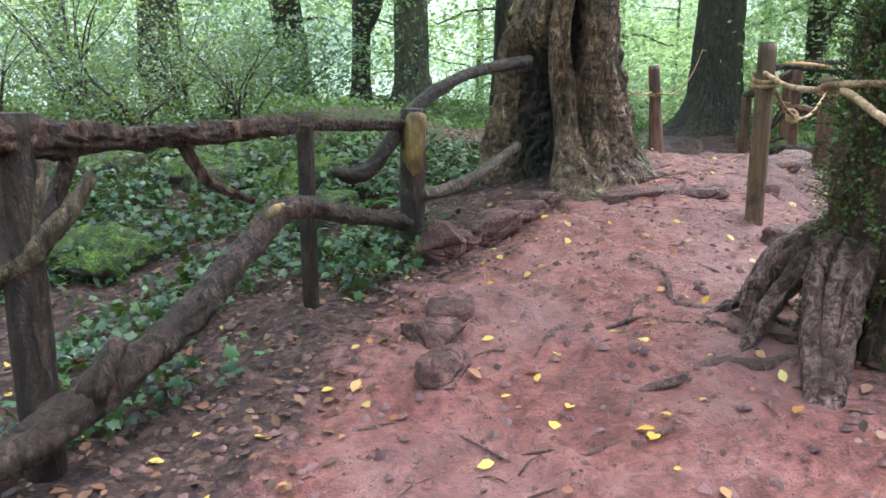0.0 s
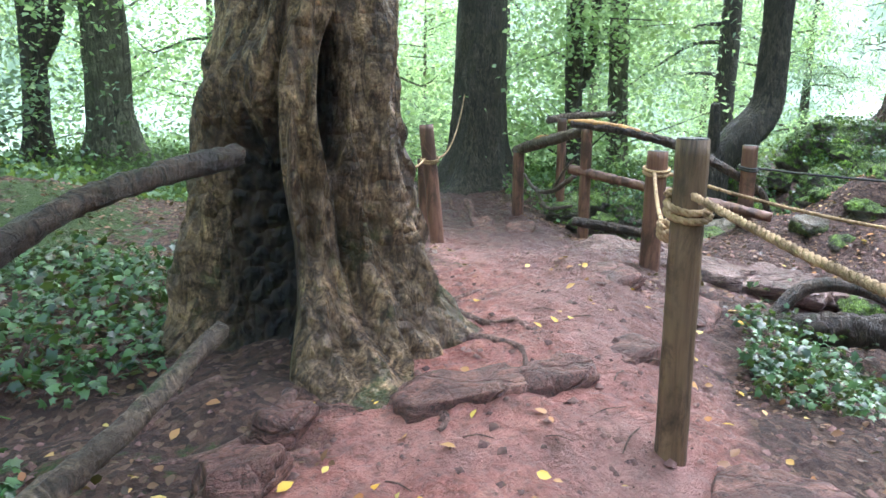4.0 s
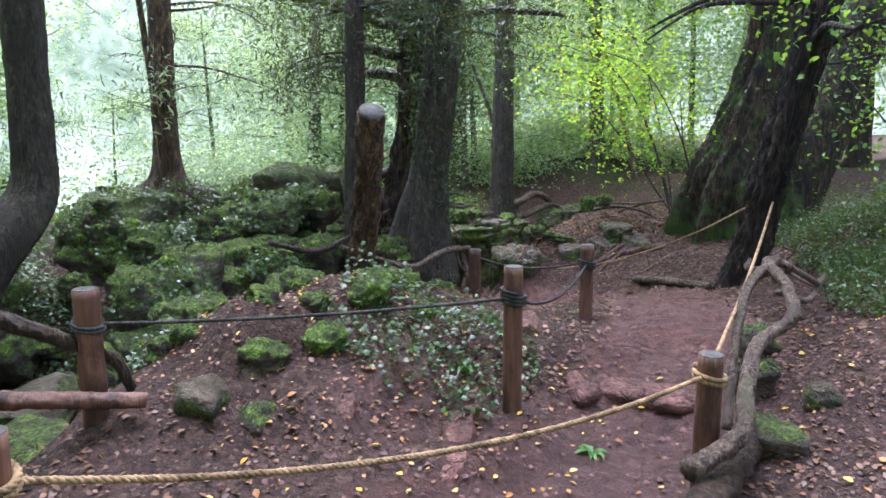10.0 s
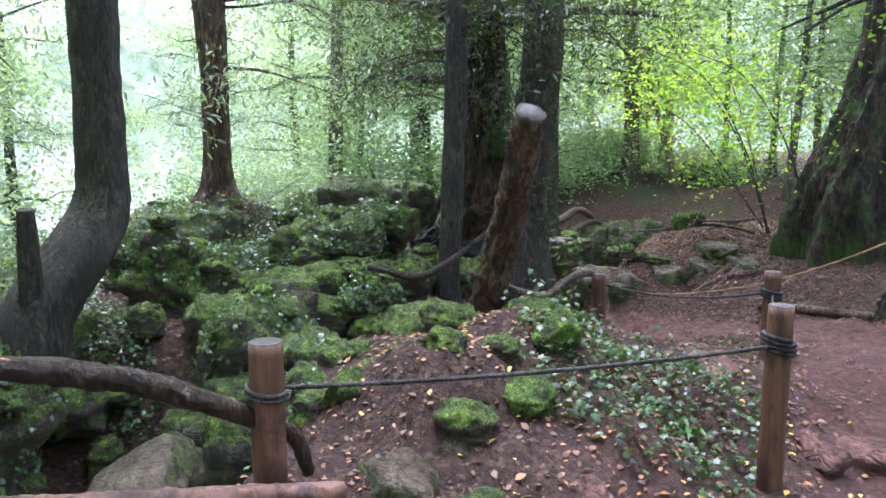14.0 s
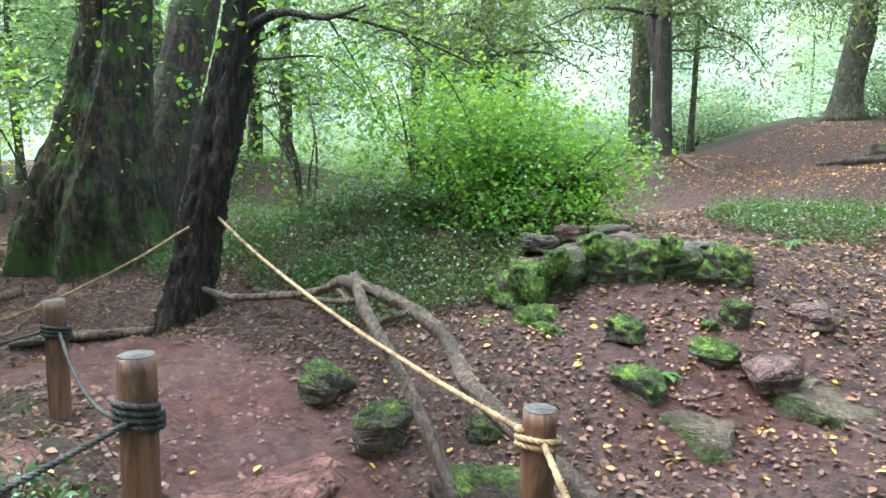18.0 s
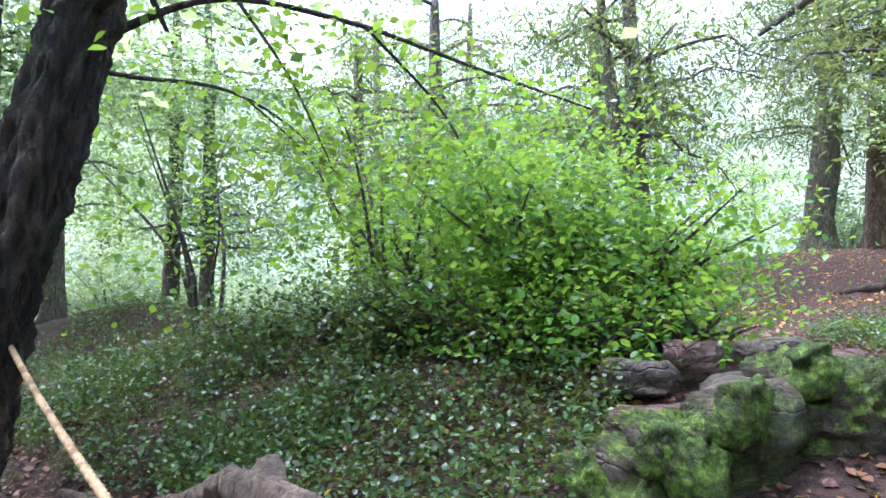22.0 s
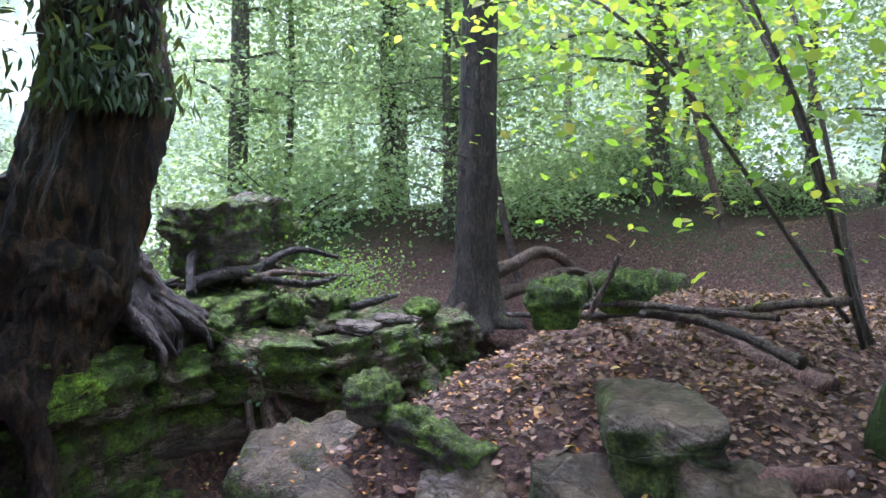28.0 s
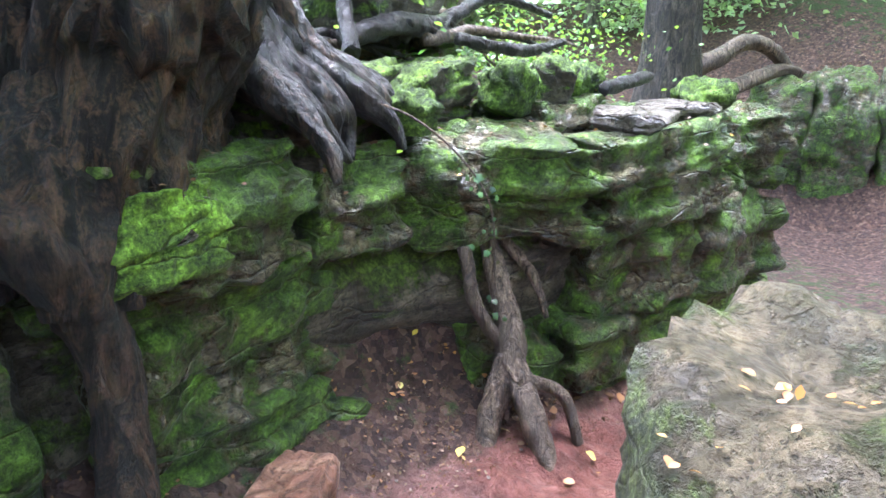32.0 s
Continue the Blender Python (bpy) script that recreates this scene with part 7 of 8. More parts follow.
for k, pts in enumerate([[(15.36, 8.6, -0.5, 0.04), (15.27, 8.48, -0.75, 0.05), (15.2, 8.42, -0.95, 0.065), (15.08, 8.45, -1.15, 0.05), (14.97, 8.45, -1.36, 0.045)], [(15.2, 8.42, -0.95, 0.06), (15.12, 8.32, -1.08, 0.055), (15.04, 8.2, -1.3, 0.05), (15.0, 8.14, -1.42, 0.04)],
                         [(15.2, 8.62, -0.52, 0.03), (15.16, 8.55, -0.75, 0.03), (15.2, 8.45, -0.92, 0.03)], [(15.4, 8.55, -0.52, 0.025), (15.4, 8.4, -0.68, 0.022), (15.36, 8.32, -0.84, 0.012)], [(15.12, 8.36, -1.0, 0.03), (15.22, 8.2, -1.1, 0.025), (15.2, 8.1, -1.35, 0.02)]]):
    pts = [(x - 0.1, y - 0.16, z, w) for x, y, z, w in pts]
    part("stem", tube(pts, 14, 0.03, 0.14, 755 + k, freq=5, crust=0.06), BRANCH, cl)
for k, pts in enumerate([[(15.3, 9.1, 0.25, 0.05), (15.6, 9.0, 0.3, 0.05), (16.0, 9.0, 0.28, 0.045), (16.5, 8.9, 0.4, 0.03), (16.9, 8.7, 0.3, 0.02)], [(15.2, 9.0, 0.2, 0.035), (15.5, 9.2, 0.45, 0.035), (16.1, 9.3, 0.4, 0.03)], [(16.2, 8.2, -0.02, 0.035), (16.5, 8.1, 0.0, 0.035), (16.9, 8.1, -0.02, 0.02)], [(15.9, 8.85, 0.22, 0.03), (16.2, 8.6, 0.15, 0.03), (16.5, 8.5, 0.18, 0.02)]]):
    pole("surface_root", pts, "grey exposed root over the rock top", "root", ROOT_WET, 762 + k, 14, 0.12, group="yew roots")
r_ = np.random.default_rng(768)
for k in range(13):
    x0, y0 = r_.uniform(14.9, 16.2), r_.uniform(8.85, 9.4)
    way, n = r_.uniform(-0.6, 0.25), r_.uniform(0.5, 1.3)
    pts = [(x0 + n * u * math.cos(way) + 0.05 * r_.normal(), y0 + n * u * math.sin(way) + 0.05 * r_.normal(), 0.22 + 0.16 * math.sin(3.1 * u) * r_.uniform(0.2, 1) - 0.1 * u, 0.035 * (1.1 - 0.8 * u) * r_.uniform(0.5, 1.0)) for u in np.linspace(0, 1, 6)]
    pole("surface_root", pts, "grey exposed root tangled over the rock top", "root", ROOT_WET if k % 3 else BRANCH, 780 + k, 12, 0.14, group="yew roots")
# dead branches on the bank by the great oak
for k, (pts, label) in enumerate([([(15.2, 6.6, 0.22, 0.015), (14.9, 6.1, 0.3, 0.022), (14.5, 5.75, 0.42, 0.025), (14.1, 5.4, 0.46, 0.022), (13.7, 5.1, 0.42, 0.025)], "dark bent branch lying on the litter bank"), ([(13.78, 5.77, 0.78, 0.012), (13.8, 5.82, 0.66, 0.012), (13.82, 5.9, 0.5, 0.012)], "short pale broken stick leaning on moss"),
                                  ([(14.6, 6.3, 0.3, 0.012), (14.2, 5.9, 0.5, 0.015), (13.9, 5.4, 0.55, 0.015), (13.6, 5.2, 0.6, 0.012)], "thin dead branch on the bank"), ([(14.9, 5.6, 0.3, 0.019), (14.4, 5.2, 0.5, 0.022), (14.1, 4.9, 0.6, 0.019)], "thin dead branch on the bank"),
                                  ([(9.5, 9.3, 0.5, 0.03), (9.9, 8.9, 0.35, 0.035), (10.4, 8.6, 0.5, 0.03), (10.8, 8.3, 0.75, 0.02)], "bleached fallen branch on the rocks"), ([(12.6, 11.9, z_at(12.6, 11.9), 0.035), (13.2, 11.6, z_at(13.2, 11.6) + 0.2, 0.03), (13.8, 11.4, z_at(13.8, 11.4) + 0.25, 0.02)], "fallen grey branch beside the spruce"),
                                  ([(22.9, 8.4, z_at(22.9, 8.4) - 0.1, 0.07), (24.0, 9.5, 2.0, 0.06), (24.9, 10.4, 3.9, 0.04)], "dead pole leaning on a far tree"), ([(24.6, 5.2, z_at(24.6, 5.2) - 0.1, 0.08), (25.6, 5.9, 2.6, 0.07), (26.4, 6.5, 4.4, 0.05)], "dead pole leaning on a far tree"), ([(7.3, -8.0, z_at(7.3, -8.0) + 0.05, 0.1), (8.2, -8.6, z_at(8.2, -8.6) + 0.12, 0.09), (9.3, -9.2, z_at(9.3, -9.2) + 0.1, 0.07), (10.2, -9.3, z_at(10.2, -9.3), 0.04)], "grey bare root running over the ridge"), ([(4.6, 5.9, -0.3, 0.03), (5.0, 5.2, -0.2, 0.03), (5.5, 4.6, -0.1, 0.02)], "fallen stick below the rope")]):
    pole("dead_branch", pts, label, "branch", BRANCH if k % 2 else BRANCH_DARK, 770 + k, 12, 0.14, group="dead branches")
r_ = np.random.default_rng(786)
for k in range(11):
    x0, y0, z0, far_, rise_ = 12.4 + 0.1 * k, 9.7 + 0.15 * r_.normal(), 0.05 + 0.45 * r_.uniform(), r_.uniform(0.5, 1.1), r_.uniform(-0.25, 0.3)
    pts = [(x0 + u * far_, y0 - 0.15 * u + 0.03 * r_.normal(), z0 + u * rise_ + 0.025 * r_.normal(), 0.024 * (1.15 - u)) for u in np.linspace(0, 1, 5)]
    pole("dead_branch", pts, "dark dead branch tangled behind the yew roots", "branch", ROOT_WET, 790 + k, 9, 0.12, group="dead branches")
# thin vine over the wall
vine = thing("vine", (15.0, 8.5, -0.2), "thin leafy vine trailing down the rock wall", "vine")
v_line = [(14.75, 8.95, 0.12, 0.005), (14.95, 8.6, 0.0, 0.005), (15.08, 8.36, -0.3, 0.004), (15.1, 8.32, -0.7, 0.004), (15.2, 8.25, -1.05, 0.003)]
part("stem", tube(v_line, 5, 0.05, 0.1, 771), BRANCH, vine)
at = crown_points([v_line], 40, 772, 0.03)
part("foliage", leaf_mesh("foliage", at, (-0.6, -0.8, 0.3), np.random.default_rng(773).uniform(0.015, 0.04, len(at)), IVY, IVY_LEAF, 774, 0.5), IVY_LEAF, vine)
# fine dead twigs on the conifers
def twiggy(stem, seed, count, low, high, reach):
    r = np.random.default_rng(seed)
    ob = thing("dead_twig_spray", (*stem(low)[:2], low), "dead twigs bristling from a trunk", "twigs", "dead twigs")
    for s in limb_set(stem, seed, count, low, high, reach, 0.012, 0.1):
        part("twig", tube(s, 5, 0.15, 0.1, seed), BRANCH_DARK, ob)
        l = np.array(s)
        for _ in range(3):
            i = r.integers(1, 4)
            q = l[i, :3]
            e = q + r.normal(size=3) * np.array([0.3, 0.3, 0.2]) * reach * 0.5
            part("twig", tube([(*q, 0.006), (*(0.5 * (q + e) + r.normal(size=3) * 0.03), 0.005), (*e, 0.003)], 4, 0.2, 0.0, seed), BRANCH_DARK, ob)
    return ob


twiggy(lambda h: [12.42, 12.5, h], 801, 14, 1.8, 4.5, 1.6)
twiggy(lambda h: [11.88, 8.0, h], 803, 14, 1.0, 4.0, 1.0)
twiggy(lambda h: [10.76, 8.72, h], 805, 10, 1.2, 4.0, 0.9)
twiggy(lambda h: [20.9, 8.6, h], 807, 14, 0.8, 4.5, 1.8)
twiggy(lambda h: [13.3, -9.2, h], 809, 12, 2.6, 5.5, 1.8)
# orange puddle of mud in the gully
mud_, n2, l2, b2 = material("orange_iron_mud")
l2.new(ramp(n2, l2, noise_out(n2, l2, 14.0, 5.0, 0.6, n2.new("ShaderNodeTexCoord").outputs["Object"]), [(0.35, (0.13, 0.052, 0.034)), (0.65, (0.27, 0.095, 0.036))]), b2.inputs["Base Color"])
b2.inputs["Roughness"].default_value = 0.25
a_ = np.linspace(0, 2 * np.pi, 40, endpoint=False)
rr_ = 0.32 * (1 + 0.3 * np.sin(a_ * 3 + 1) + 0.2 * np.sin(a_ * 5))
px_, py_ = 5.4 + rr_ * np.cos(a_) * 1.3, 5.9 + rr_ * np.sin(a_) * 0.7
zz_ = ground_height(px_, py_)
level = float(np.percentile(zz_, 30))
tagged(new("puddle", mesh_of("puddle", (np.r_[np.c_[px_, py_, np.full(40, level)], [(5.4, 5.9, level + 0.002)]], [(i, (i + 1) % 40, 40) for i in range(40)]), mud_)), "shallow puddle of orange iron-stained mud", "puddle", kind="structure")
# ---- undergrowth, ivy and fallen leaves ----
def scatter(n, seed, spots, bare=0.35, lift=0.01):
    """Places on the ground inside ellipses (x, y, half width, half depth), off the trodden path."""
    r = np.random.default_rng(seed)
    area = np.array([a * b for _, _, a, b in spots])
    out = []
    for (x, y, a, b), share in zip(spots, area / area.sum()):
        m = int(n * share)
        t, d = r.uniform(0, 6.283, m), np.sqrt(r.uniform(0, 1, m))
        out.append(np.stack([x + a * d * np.cos(t), y + b * d * np.sin(t)], -1))
    p = np.vstack(out)
    if bare < 1:
        p = p[trodden(p[:, 0], p[:, 1]) < bare]
    return np.c_[p, ground_height(p[:, 0], p[:, 1]) + lift]


def clumped(p, seed, freq, keep):
    """Only the places where a patchy noise is high."""
    return p[wob(p[:, :2], seed, freq, 3) > keep]


def ground_cover(name, at, shape, mat, low, high, label, category, seed, up=(0, 0, 1), spread=0.45):
    r = np.random.default_rng(seed)
    ob = new(name, leaf_mesh(name, at, up, r.uniform(low, high, len(at)), shape, mat, seed, spread))
    return tagged(ob, label, category, kind="stuff")


ivy_spots = {"slope_ivy": (17000, [(-2.0, 4.5, 1.9, 2.4), (-0.6, 6.8, 1.4, 1.3), (-3.5, 7.5, 2.0, 2.5), (-1.8, 2.2, 0.7, 1.0)], "glossy dark ivy over the slope behind the fence"),
             "gully_ivy": (4400, [(1.5, 2.05, 0.22, 0.32), (2.75, 4.6, 0.7, 1.2), (3.5, 5.6, 0.6, 0.7), (2.4, 3.0, 0.6, 0.7)], "variegated ivy below the rope posts"),
             "knoll_ivy": (1900, [(7.3, 6.8, 0.85, 0.8), (8.3, 7.3, 0.7, 0.6), (6.9, 8.6, 0.6, 0.4), (7.2, 8.1, 0.5, 0.3)], "ivy trailing over the leafy knoll"),
             "outcrop_ivy": (13000, [(10.9, 11.6, 1.6, 0.8), (7.0, 9.3, 0.8, 0.6), (9.8, 10.9, 2.0, 0.9), (8.3, 12.2, 1.6, 1.0), (11.2, 9.3, 1.0, 0.6)], "shiny ivy sheet over the far rocks"),
             "bank_ivy": (42000, [(9.2, 2.9, 1.2, 0.8), (10.6, 2.7, 1.5, 1.0), (12.2, 2.6, 1.5, 1.2), (8.5, 2.1, 0.6, 0.8), (9.4, 1.3, 1.2, 1.2), (11.4, 3.6, 1.0, 0.5)], "dark ivy carpet on the southern bank"),
             "mound_ivy": (12000, [(6.9, -1.2, 1.5, 1.0)], "low leafy mound on the southern ridge"),
             "gorge_ivy": (4200, [(15.6, 9.3, 1.2, 0.6), (17.2, 9.3, 1.0, 0.6), (11.8, 9.6, 0.8, 0.6)], "ivy and small leaves above the rock wall")}
for k, (name, (count, spots, label)) in enumerate(ivy_spots.items()):
    at = clumped(scatter(count * 2, 500 + k, spots, 0.25, 0.03), 520 + k, 2.2, -0.6 if name == "bank_ivy" else -0.12)[:count]
    at[:, 2] += np.random.default_rng(530 + k).exponential(0.075 if name == "bank_ivy" else 0.05, len(at))
    small = name in ("bank_ivy", "mound_ivy")
    ground_cover(name, at, OVAL if small else IVY, BANK_LEAF if small else ROCK_IVY if name == "outcrop_ivy" else IVY_LEAF, 0.016 if small else 0.03 if name == "slope_ivy" else 0.022, 0.04 if small else 0.072 if name == "slope_ivy" else 0.055, label, "ivy", 540 + k, spread=0.8 if small else 0.6)
near = [(6.5, 5.5, 9.5, 8.0), (13.5, 6.5, 4.5, 4.0), (7.5, 0.0, 5, 6)]
at = clumped(scatter(62000, 560, near, 0.75, 0.012), 561, 0.9, -0.5)
at = at[np.hypot(at[:, 0] - 13.7, (at[:, 1] - 8.5) * 1.2) > 1.3]
ground_cover("leaf_litter", at, OVAL, BROWN_LEAF, 0.02, 0.058, "brown dead leaves strewn over the woodland floor", "leaf litter", 562, spread=0.35)
at = scatter(1250, 563, [(0.5, 2.5, 2.6, 3.0), (2.7, 6, 0.9, 1.2), (7.0, 7.2, 1.9, 1.5), (6.9, 2.8, 2.2, 1.9), (13.2, 6.3, 1.2, 1.0), (6.5, 5.5, 1.6, 0.8), (14.5, 8.2, 1.2, 0.6)], 1.1, 0.016)
ground_cover("yellow_leaves", at, OVAL, YELLOW_LEAF, 0.025, 0.068, "fresh yellow and orange fallen leaves", "fallen leaves", 564, spread=0.3)
at = clumped(scatter(11000, 565, [(7.0, 7.6, 1.3, 1.2), (7.0, 1.2, 3.5, 2.5), (6.0, -3, 4, 3.5), (15.8, 8.9, 1.2, 0.6)], 0.5, 0.014), 566, 1.5, -0.3)
ground_cover("orange_litter", at, OVAL, leaf_material("orange_brown_litter", [(0.2, 0.07, 0.03), (0.4, 0.16, 0.05), (0.45, 0.2, 0.055), (0.3, 0.16, 0.07)], 0.1, 0.5), 0.018, 0.042, "orange-brown litter on the banks", "leaf litter", 567, spread=0.35)
at = scatter(1500, 568, [(13.7, 6.35, 0.8, 0.9), (16.0, 8.5, 0.9, 0.35), (14.8, 5.9, 1.1, 0.9), (17.0, 5.0, 1.6, 1.4)], 1.1, 0.018)
ground_cover("bank_leaves", at, OVAL, ORANGE_LEAF, 0.016, 0.036, "orange leaves thick on the bank by the gorge", "fallen leaves", 569, spread=0.3)
at = scatter(5200, 585, [(13.6, 8.5, 1.3, 0.9), (15.0, 8.0, 0.9, 0.7)], 0.9, 0.006)
ground_cover("fine_litter", at, OVAL, BROWN_LEAF, 0.006, 0.02, "fine dark leaf mould at the foot of the rock wall", "leaf litter", 586, spread=0.6)
# herbs and seedlings on the ground further off
at = clumped(scatter(70000, 575, [(0, 14, 8, 3.6), (-5, 9, 3.5, 4), (10, 16, 7, 3), (16, 14.5, 4, 3), (20, 12.5, 3, 2), (20, -3, 4, 3)], 0.3, 0.03), 576, 0.8, -0.4)
at[:, 2] += np.random.default_rng(577).exponential(0.07, len(at))
ground_cover("woodland_herbs", at, OVAL, FAR_HERB, 0.04, 0.1, "low green herbs between the trees", "undergrowth", 578, spread=0.8)
at = clumped(scatter(6000, 579, [(9.5, -9.5, 4.5, 3.0), (7.5, -4.5, 3.5, 2.5)], 1.1, 0.02), 580, 0.9, -0.4)
ground_cover("ridge_litter", at, OVAL, ORANGE_LEAF, 0.03, 0.075, "fallen leaves strewn over the southern ridge", "leaf litter", 581, spread=0.4)
at = clumped(scatter(60000, 582, [(20, 4.0, 5, 4.5), (16.5, 3.5, 3.5, 4), (17, -1.5, 4.5, 3), (15, 6, 1.6, 1.2)], 0.8, 0.015), 583, 0.8, -0.6)
at = at[(at[:, 2] > -0.5) & ((at[:, 1] < 6.3) | (at[:, 0] > 18.5))]
ground_cover("far_litter", at, OVAL, leaf_material("faded_leaf_litter", [(0.07, 0.035, 0.022), (0.14, 0.074, 0.045), (0.23, 0.13, 0.075), (0.32, 0.2, 0.12)], 0.1, 0.6), 0.02, 0.045, "faded brown leaves carpeting the ground beyond the oak", "leaf litter", 584, spread=0.5)
# twigs and crumbs of earth
r_ = np.random.default_rng(570)
p = scatter(480, 571, [(1.0, 3.0, 2.6, 3.6), (6.8, 6.2, 3.0, 2.6), (7, 2.6, 2.5, 2.2), (13.5, 6.8, 2.0, 1.8), (9, 5, 2, 1)], 1.1, 0.0)
a = r_.uniform(0, 6.28, len(p))
n = r_.uniform(0.04, 0.22, len(p))
bits = [tube([(x, y, z + 0.004, w), (x + 0.5 * c * m, y + 0.5 * s * m + 0.01, z + 0.012, w), (x + c * m, y + s * m, z + 0.004, w * 0.6)], 4, 0.2, 0.0) for (x, y, z), c, s, m, w in zip(p, np.cos(a), np.sin(a), n, r_.uniform(0.0015, 0.0045, len(p)))]
tagged(new("twigs", mesh_of("twigs", joined(*bits), ROOT_EARTH)), "thin dark twigs scattered on the earth", "twigs", kind="stuff")
p = scatter(20000, 572, [(1.0, 3.0, 2.4, 4.4), (4.5, 7.0, 2.0, 1.6), (7.5, 5.3, 3.0, 1.2), (12.5, 7.0, 2.2, 2.0), (7, 2.8, 2.4, 1.8)], 1.1, 0.0)
r_ = np.random.default_rng(573)
EARTH_CLOD = wood_material("red_earth_crumbs", (0.12, 0.06, 0.05), (0.28, 0.15, 0.125), 0.9, 12.0)
CLOD = (np.array([(0.5, 0, 0), (0, 0.5, 0.05), (-0.5, 0.05, 0), (0, -0.5, 0), (0.05, 0, 0.4)], float), [(0, 1, 4), (1, 2, 4), (2, 3, 4), (3, 0, 4)])
tagged(new("clods", leaf_mesh("clods", p, (0, 0, 1), 0.008 + 0.05 * r_.uniform(0, 1, len(p)) ** 4, CLOD, EARTH_CLOD, 574, 0.2)), "crumbs and small clods of red earth", "earth clods", kind="stuff")


def shrub(name, place, rad, high, leaves, size, mat, shape, label, seed, stems=9, group=""):
    """A bush: several arching stems and loose leaf sprays on them."""
    x, y, z = place
    ob = thing(name, place, label, "bush", group)
    r = np.random.default_rng(seed)
    sets = []
    for _ in range(stems):
        a, out, up = r.uniform(0, 6.28), rad * r.uniform(0.3, 1.0), high * r.uniform(0.5, 1.05)
        pts = [(x + 0.1 * math.cos(a), y + 0.1 * math.sin(a), z - 0.1, 0.02)]
        for u in (0.35, 0.7, 1.0):
            pts.append((x + math.cos(a) * out * u**1.4 + r.normal() * 0.06, y + math.sin(a) * out * u**1.4 + r.normal() * 0.06, z + up * (u - 0.15 * u * u), 0.02 * (1.1 - u)))
        sets.append(pts)
        part("stem", tube(pts, 6, 0.2, 0.05, seed), BRANCH_DARK, ob)
    at = crown_points(sets, leaves // stems, seed + 1, rad * (0.36 if mat is HOLLY_LEAF else 0.27))
    at[:, 2] = np.maximum(at[:, 2], z + 0.03)
    part("foliage", leaf_mesh("foliage", at, (0, 0, 1), r.uniform(0.6, 1.25, len(at)) * size, shape, mat, seed, 0.55), mat, ob)
    return ob


for k, (x, y, rad, high, count) in enumerate([(8.95, 1.75, 0.8, 1.15, 3400), (9.6, 1.2, 0.9, 1.5, 3600), (8.6, 1.0, 0.7, 0.7, 1600), (10.8, 0.8, 1.0, 1.6, 2400), (11.2, 0.1, 1.1, 1.7, 2600)]):
    shrub("holly_bush", g(x, y), rad, high, int(count * 1.4), 0.05, HOLLY_LEAF, OVAL, "glossy green holly bush on the bank", 600 + k, 12, "holly on the bank")
for k, (x, y, rad, high, count, mt) in enumerate([(8.5, 2.05, 0.5, 0.4, 900, HOLLY_LEAF), (9.0, 2.15, 0.6, 0.45, 1300, HOLLY_LEAF), (9.55, 2.2, 0.6, 0.4, 1400, BANK_LEAF), (10.1, 2.35, 0.6, 0.36, 1300, BANK_LEAF), (10.6, 2.55, 0.5, 0.28, 1000, BANK_LEAF), (9.3, 1.5, 0.9, 1.0, 1900, HOLLY_LEAF), (8.6, 1.4, 0.8, 0.75, 1500, HOLLY_LEAF), (10.0, 1.6, 0.9, 0.9, 1500, HOLLY_LEAF), (8.2, 1.75, 0.5, 0.35, 700, HOLLY_LEAF)]):
    shrub("bank_bush", g(x, y), rad, high, count, 0.036 if mt is BANK_LEAF else 0.048, mt, OVAL, "low dark ivy and holly growth crowning the bank" if mt is BANK_LEAF else "loose bright green holly growth on the bank", 630 + k, 13, "growth on the bank")
shrub("arching_sapling", g(10.2, 1.75), 1.3, 2.3, 700, 0.075, HOLLY_LEAF, OVAL, "slim arching sapling with glossy green leaves", 610, 6)
shrub("arching_sapling", g(11.6, 2.2), 1.3, 3.0, 700, 0.075, HOLLY_LEAF, OVAL, "slim arching sapling with glossy green leaves", 612, 6)
# hazel shoots with large bright leaves beside the great oak
hz_ = thing("hazel_bush", g(14.5, 4.95), "hazel shoots with bright yellow-green leaves", "bush")
sets = [[(13.62, 4.55, 1.0, 0.012), (13.68, 4.68, 1.5, 0.01), (13.6, 4.75, 2.1, 0.006)], [(13.66, 4.5, 0.9, 0.014), (13.9, 4.8, 1.8, 0.012), (14.2, 5.3, 2.6, 0.01), (13.9, 6.0, 2.9, 0.006)],
        [(14.6, 4.75, 0.3, 0.016), (14.7, 5.1, 1.5, 0.014), (15.0, 5.7, 2.6, 0.011), (15.0, 6.6, 3.1, 0.008)], [(14.7, 4.7, 0.3, 0.016), (15.2, 5.2, 1.8, 0.014), (16.0, 5.8, 2.7, 0.011), (16.8, 6.4, 2.8, 0.008)],
        [(14.8, 4.7, 0.3, 0.016), (15.6, 5.0, 1.9, 0.014), (16.6, 5.4, 3.2, 0.011), (17.4, 6.2, 3.9, 0.008)], [(14.7, 4.8, 0.4, 0.014), (15.0, 5.9, 1.9, 0.011), (15.6, 6.9, 2.4, 0.008)]]
for s in sets:
    part("shoot", tube(s, 7, 0.1, 0.06, 3), BRANCH_DARK, hz_)
at = crown_points(sets[1:], 850, 620, 0.5)
r_ = np.random.default_rng(621)
part("foliage", leaf_mesh("foliage", at, (0, 0, 1), r_.uniform(0.04, 0.095, len(at)), OVAL, BEECH_LEAF, 622, 0.5), BEECH_LEAF, hz_)


leaf_green = leaf_material("bright_bramble_leaves", [(0.05, 0.15, 0.02), (0.1, 0.25, 0.035), (0.17, 0.35, 0.05)], 0.45, 0.4)


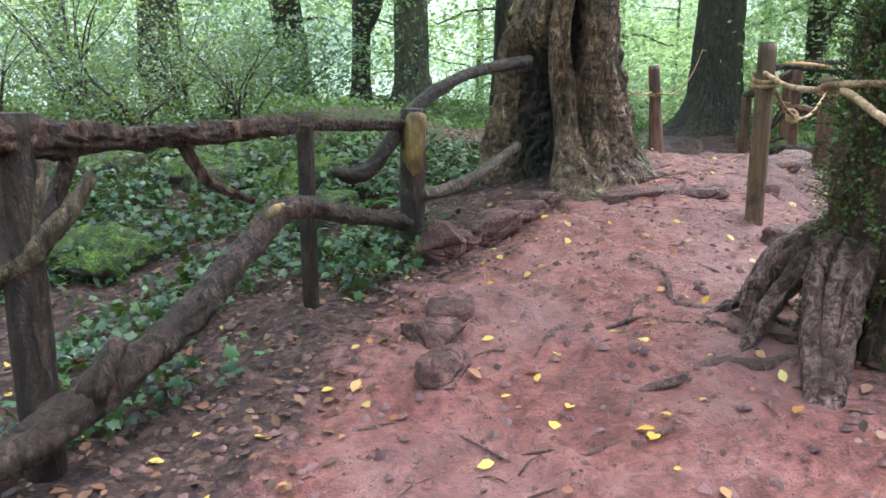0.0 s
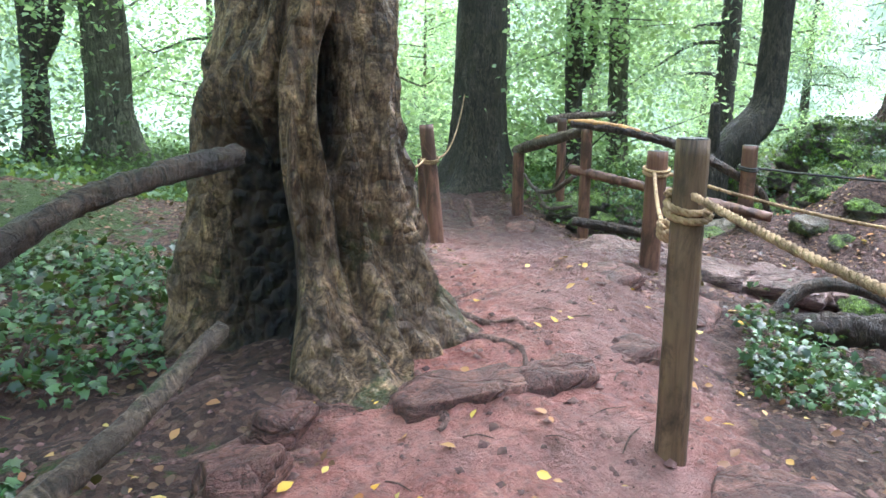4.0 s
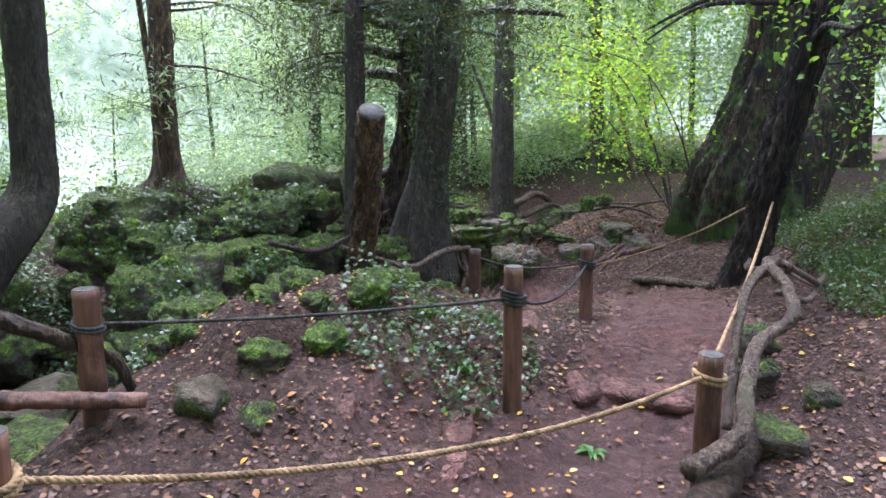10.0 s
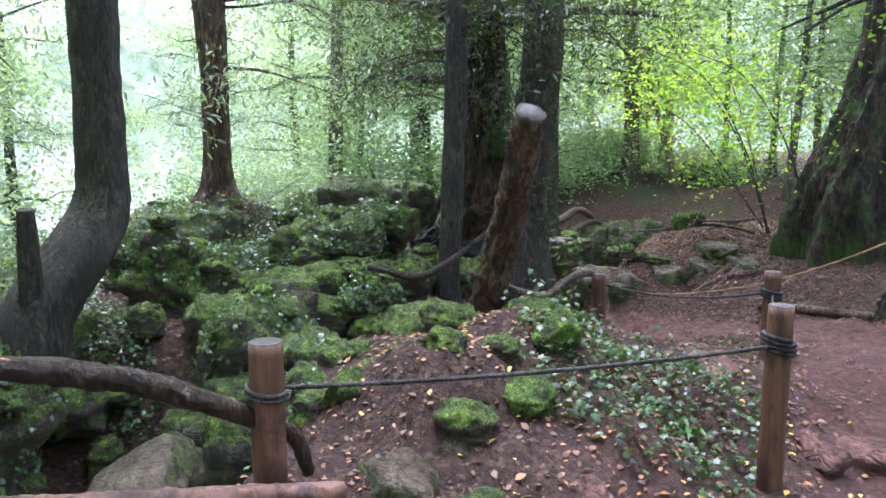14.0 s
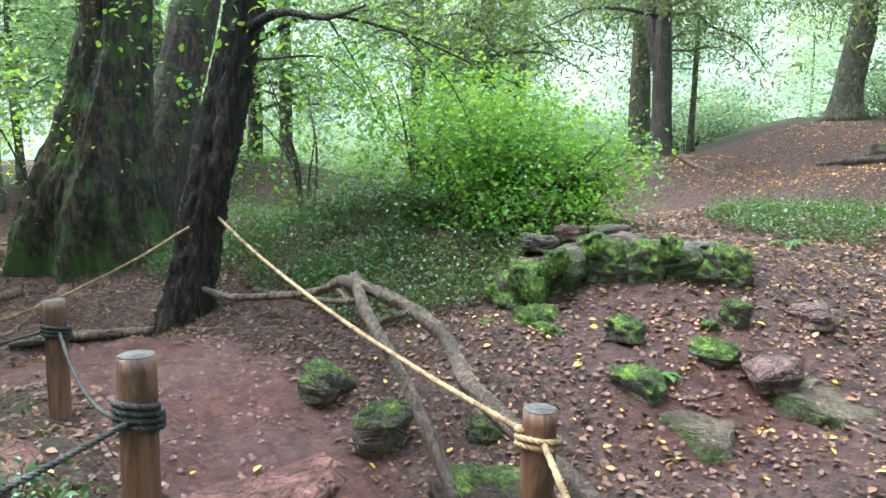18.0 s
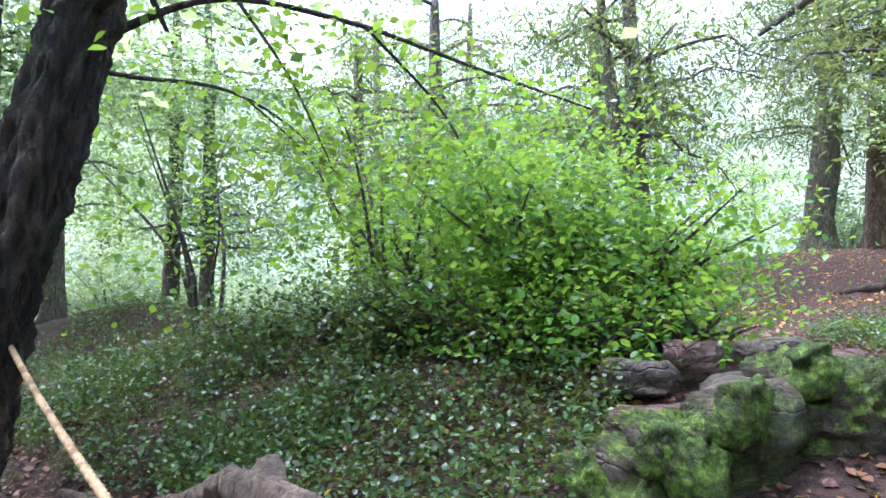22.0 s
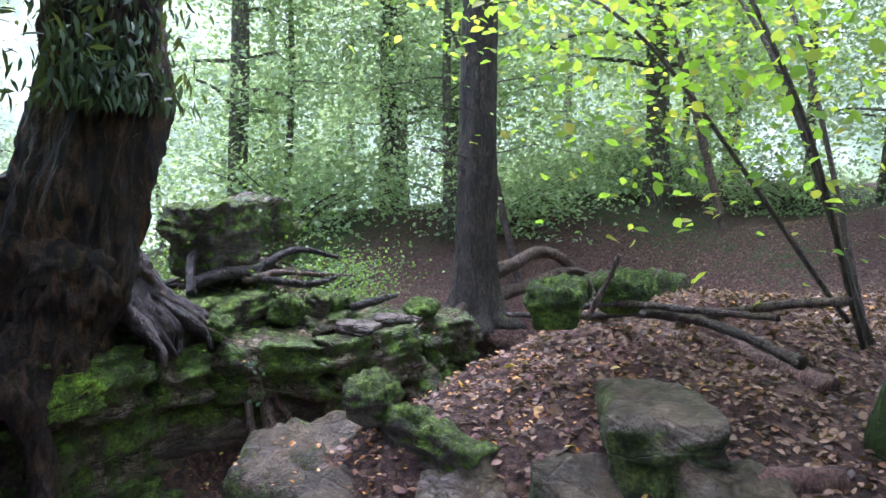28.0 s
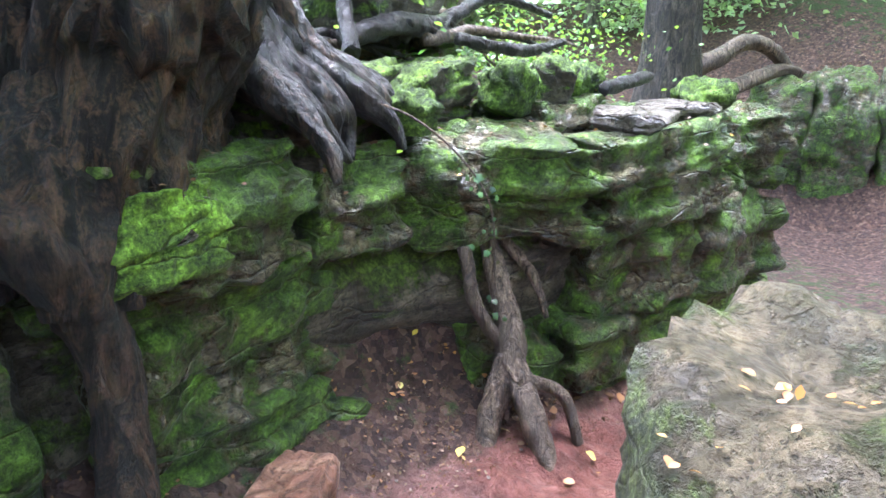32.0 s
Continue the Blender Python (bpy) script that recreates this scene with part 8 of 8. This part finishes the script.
def fern(place, seed, fronds=9, length=0.28):
    ob = thing("hart_tongue_fern", place, "bright green hart's-tongue fern tuft on the bank", "fern", "ferns")
    r = np.random.default_rng(seed)
    for _ in range(fronds):
        a, n, w = r.uniform(0, 6.28), length * r.uniform(0.7, 1.2), 0.022 * r.uniform(0.8, 1.3)
        c, s = math.cos(a), math.sin(a)
        vs, fs = [], []
        for i, u in enumerate(np.linspace(0, 1, 6)):
            px, pz, half = n * u, n * (0.9 * u - 0.85 * u * u), w * math.sin(math.pi * min(0.97, 0.12 + 0.85 * u))
            for side in (-1, 0, 1):
                vs.append((place[0] + c * px - s * half * side, place[1] + s * px + c * half * side, place[2] + pz + (0.006 if side else 0)))
            if i:
                b = 3 * i
                fs += [(b - 3, b - 2, b + 1, b), (b - 2, b - 1, b + 2, b + 1)]
        part("frond", (np.array(vs), fs), FERN_LEAF, ob)
    return ob


for k, (x, y, n) in enumerate([(7.6, -1.5, 0.5), (7.9, -1.2, 0.45), (7.0, -1.6, 0.45), (6.9, 0.3, 0.3), (6.5, 3.3, 0.12), (6.8, 5.6, 0.12), (8.8, 7.6, 0.2), (7.2, 6.55, 0.16), (1.6, 8.6, 0.3), (-0.6, 5.6, 0.3)]):
    fern(g(x, y), 640 + k, 9, n)

for k, (x, y, rad, high, count) in enumerate([(16.0, 9.5, 0.9, 0.6, 1600), (17.4, 9.1, 0.9, 0.6, 1300), (18.6, 9.4, 0.9, 0.7, 1200), (14.9, 10.2, 0.9, 0.8, 1000), (15.4, 9.2, 0.5, 0.3, 600), (16.9, 9.9, 1.0, 0.9, 1400)]):
    shrub("bramble", g(x, y, 0.1), rad, high, count, 0.042, leaf_green, OVAL, "low bright green leaves above the rock wall", 680 + k, 8, "brambles")

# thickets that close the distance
thicket = shrub("undergrowth_bush", (0, 0, 0), 2.4, 1.5, 5000, 0.105, HAZED_LEAF, CARD, "green undergrowth among the trees, paled as if by mist", 660, 14, "undergrowth")
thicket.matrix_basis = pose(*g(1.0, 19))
dim = shrub("undergrowth_bush", (0, 0, 0), 2.0, 2.0, 5000, 0.1, HAZED_YEW, CARD, "yew-green undergrowth among the trees, paled as if by mist", 662, 14, "undergrowth")
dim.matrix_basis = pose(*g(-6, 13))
r_ = np.random.default_rng(664)
spots_ = []
while len(spots_) < 105:
    a, d = r_.uniform(0, 6.28), 11 + 30 * r_.uniform() ** 0.8
    x, y = 7.5 + d * math.cos(a), 3.5 + d * math.sin(a)
    if (-2 < x < 2.2 and y < 1) or (3 < x < 6.5 and y < 17 and y > 0) or (15 < x < 25.5 and 0 < y < 13) or (8.5 < x < 15 and -20 < y < 0) or (9 < x < 22 and -10 < y < 3) or (3 < x < 9 and -9 < y < 0) or (-4 < x < 3 and -2 < y < 11):
        continue
    if (y > 12 and r_.uniform() < 0.45) or (x > 11 and y < 3 and r_.uniform() < 0.7):
        continue
    spots_.append((x, y))
    copy_thing(thicket if len(spots_) % 3 else dim, pose(x, y, z_at(x, y), 0, 0, math.degrees(r_.uniform(0, 6.28))) @ Matrix.Diagonal((*([r_.uniform(0.8, 1.5)] * 3), 1)))
for k, (x, y, rad, high) in enumerate([(-2.6, 9.4, 1.1, 1.5), (-3.4, 8.2, 1.0, 1.3), (-3.6, 10.4, 1.3, 2.0), (-4.4, 7.0, 1.2, 1.8), (-4.6, 9.4, 1.2, 2.2)]):
    shrub("slope_bush", g(x, y), rad, high, 2600, 0.05, DULL_LEAF, OVAL, "dull green shrub on the slope behind the fence", 940 + k, 14, "shrubs on the slope")
r_ = np.random.default_rng(950)
for k in range(24):
    a, d = radians(r_.uniform(-95, -22)), r_.uniform(26, 40)
    x, y = 9 + d * math.cos(a), 4 + d * math.sin(a)
    copy_thing(dim, pose(x, y, z_at(x, y), 0, 0, 40 * k) @ Matrix.Diagonal((*([r_.uniform(1.1, 2.2)] * 3), 1)))
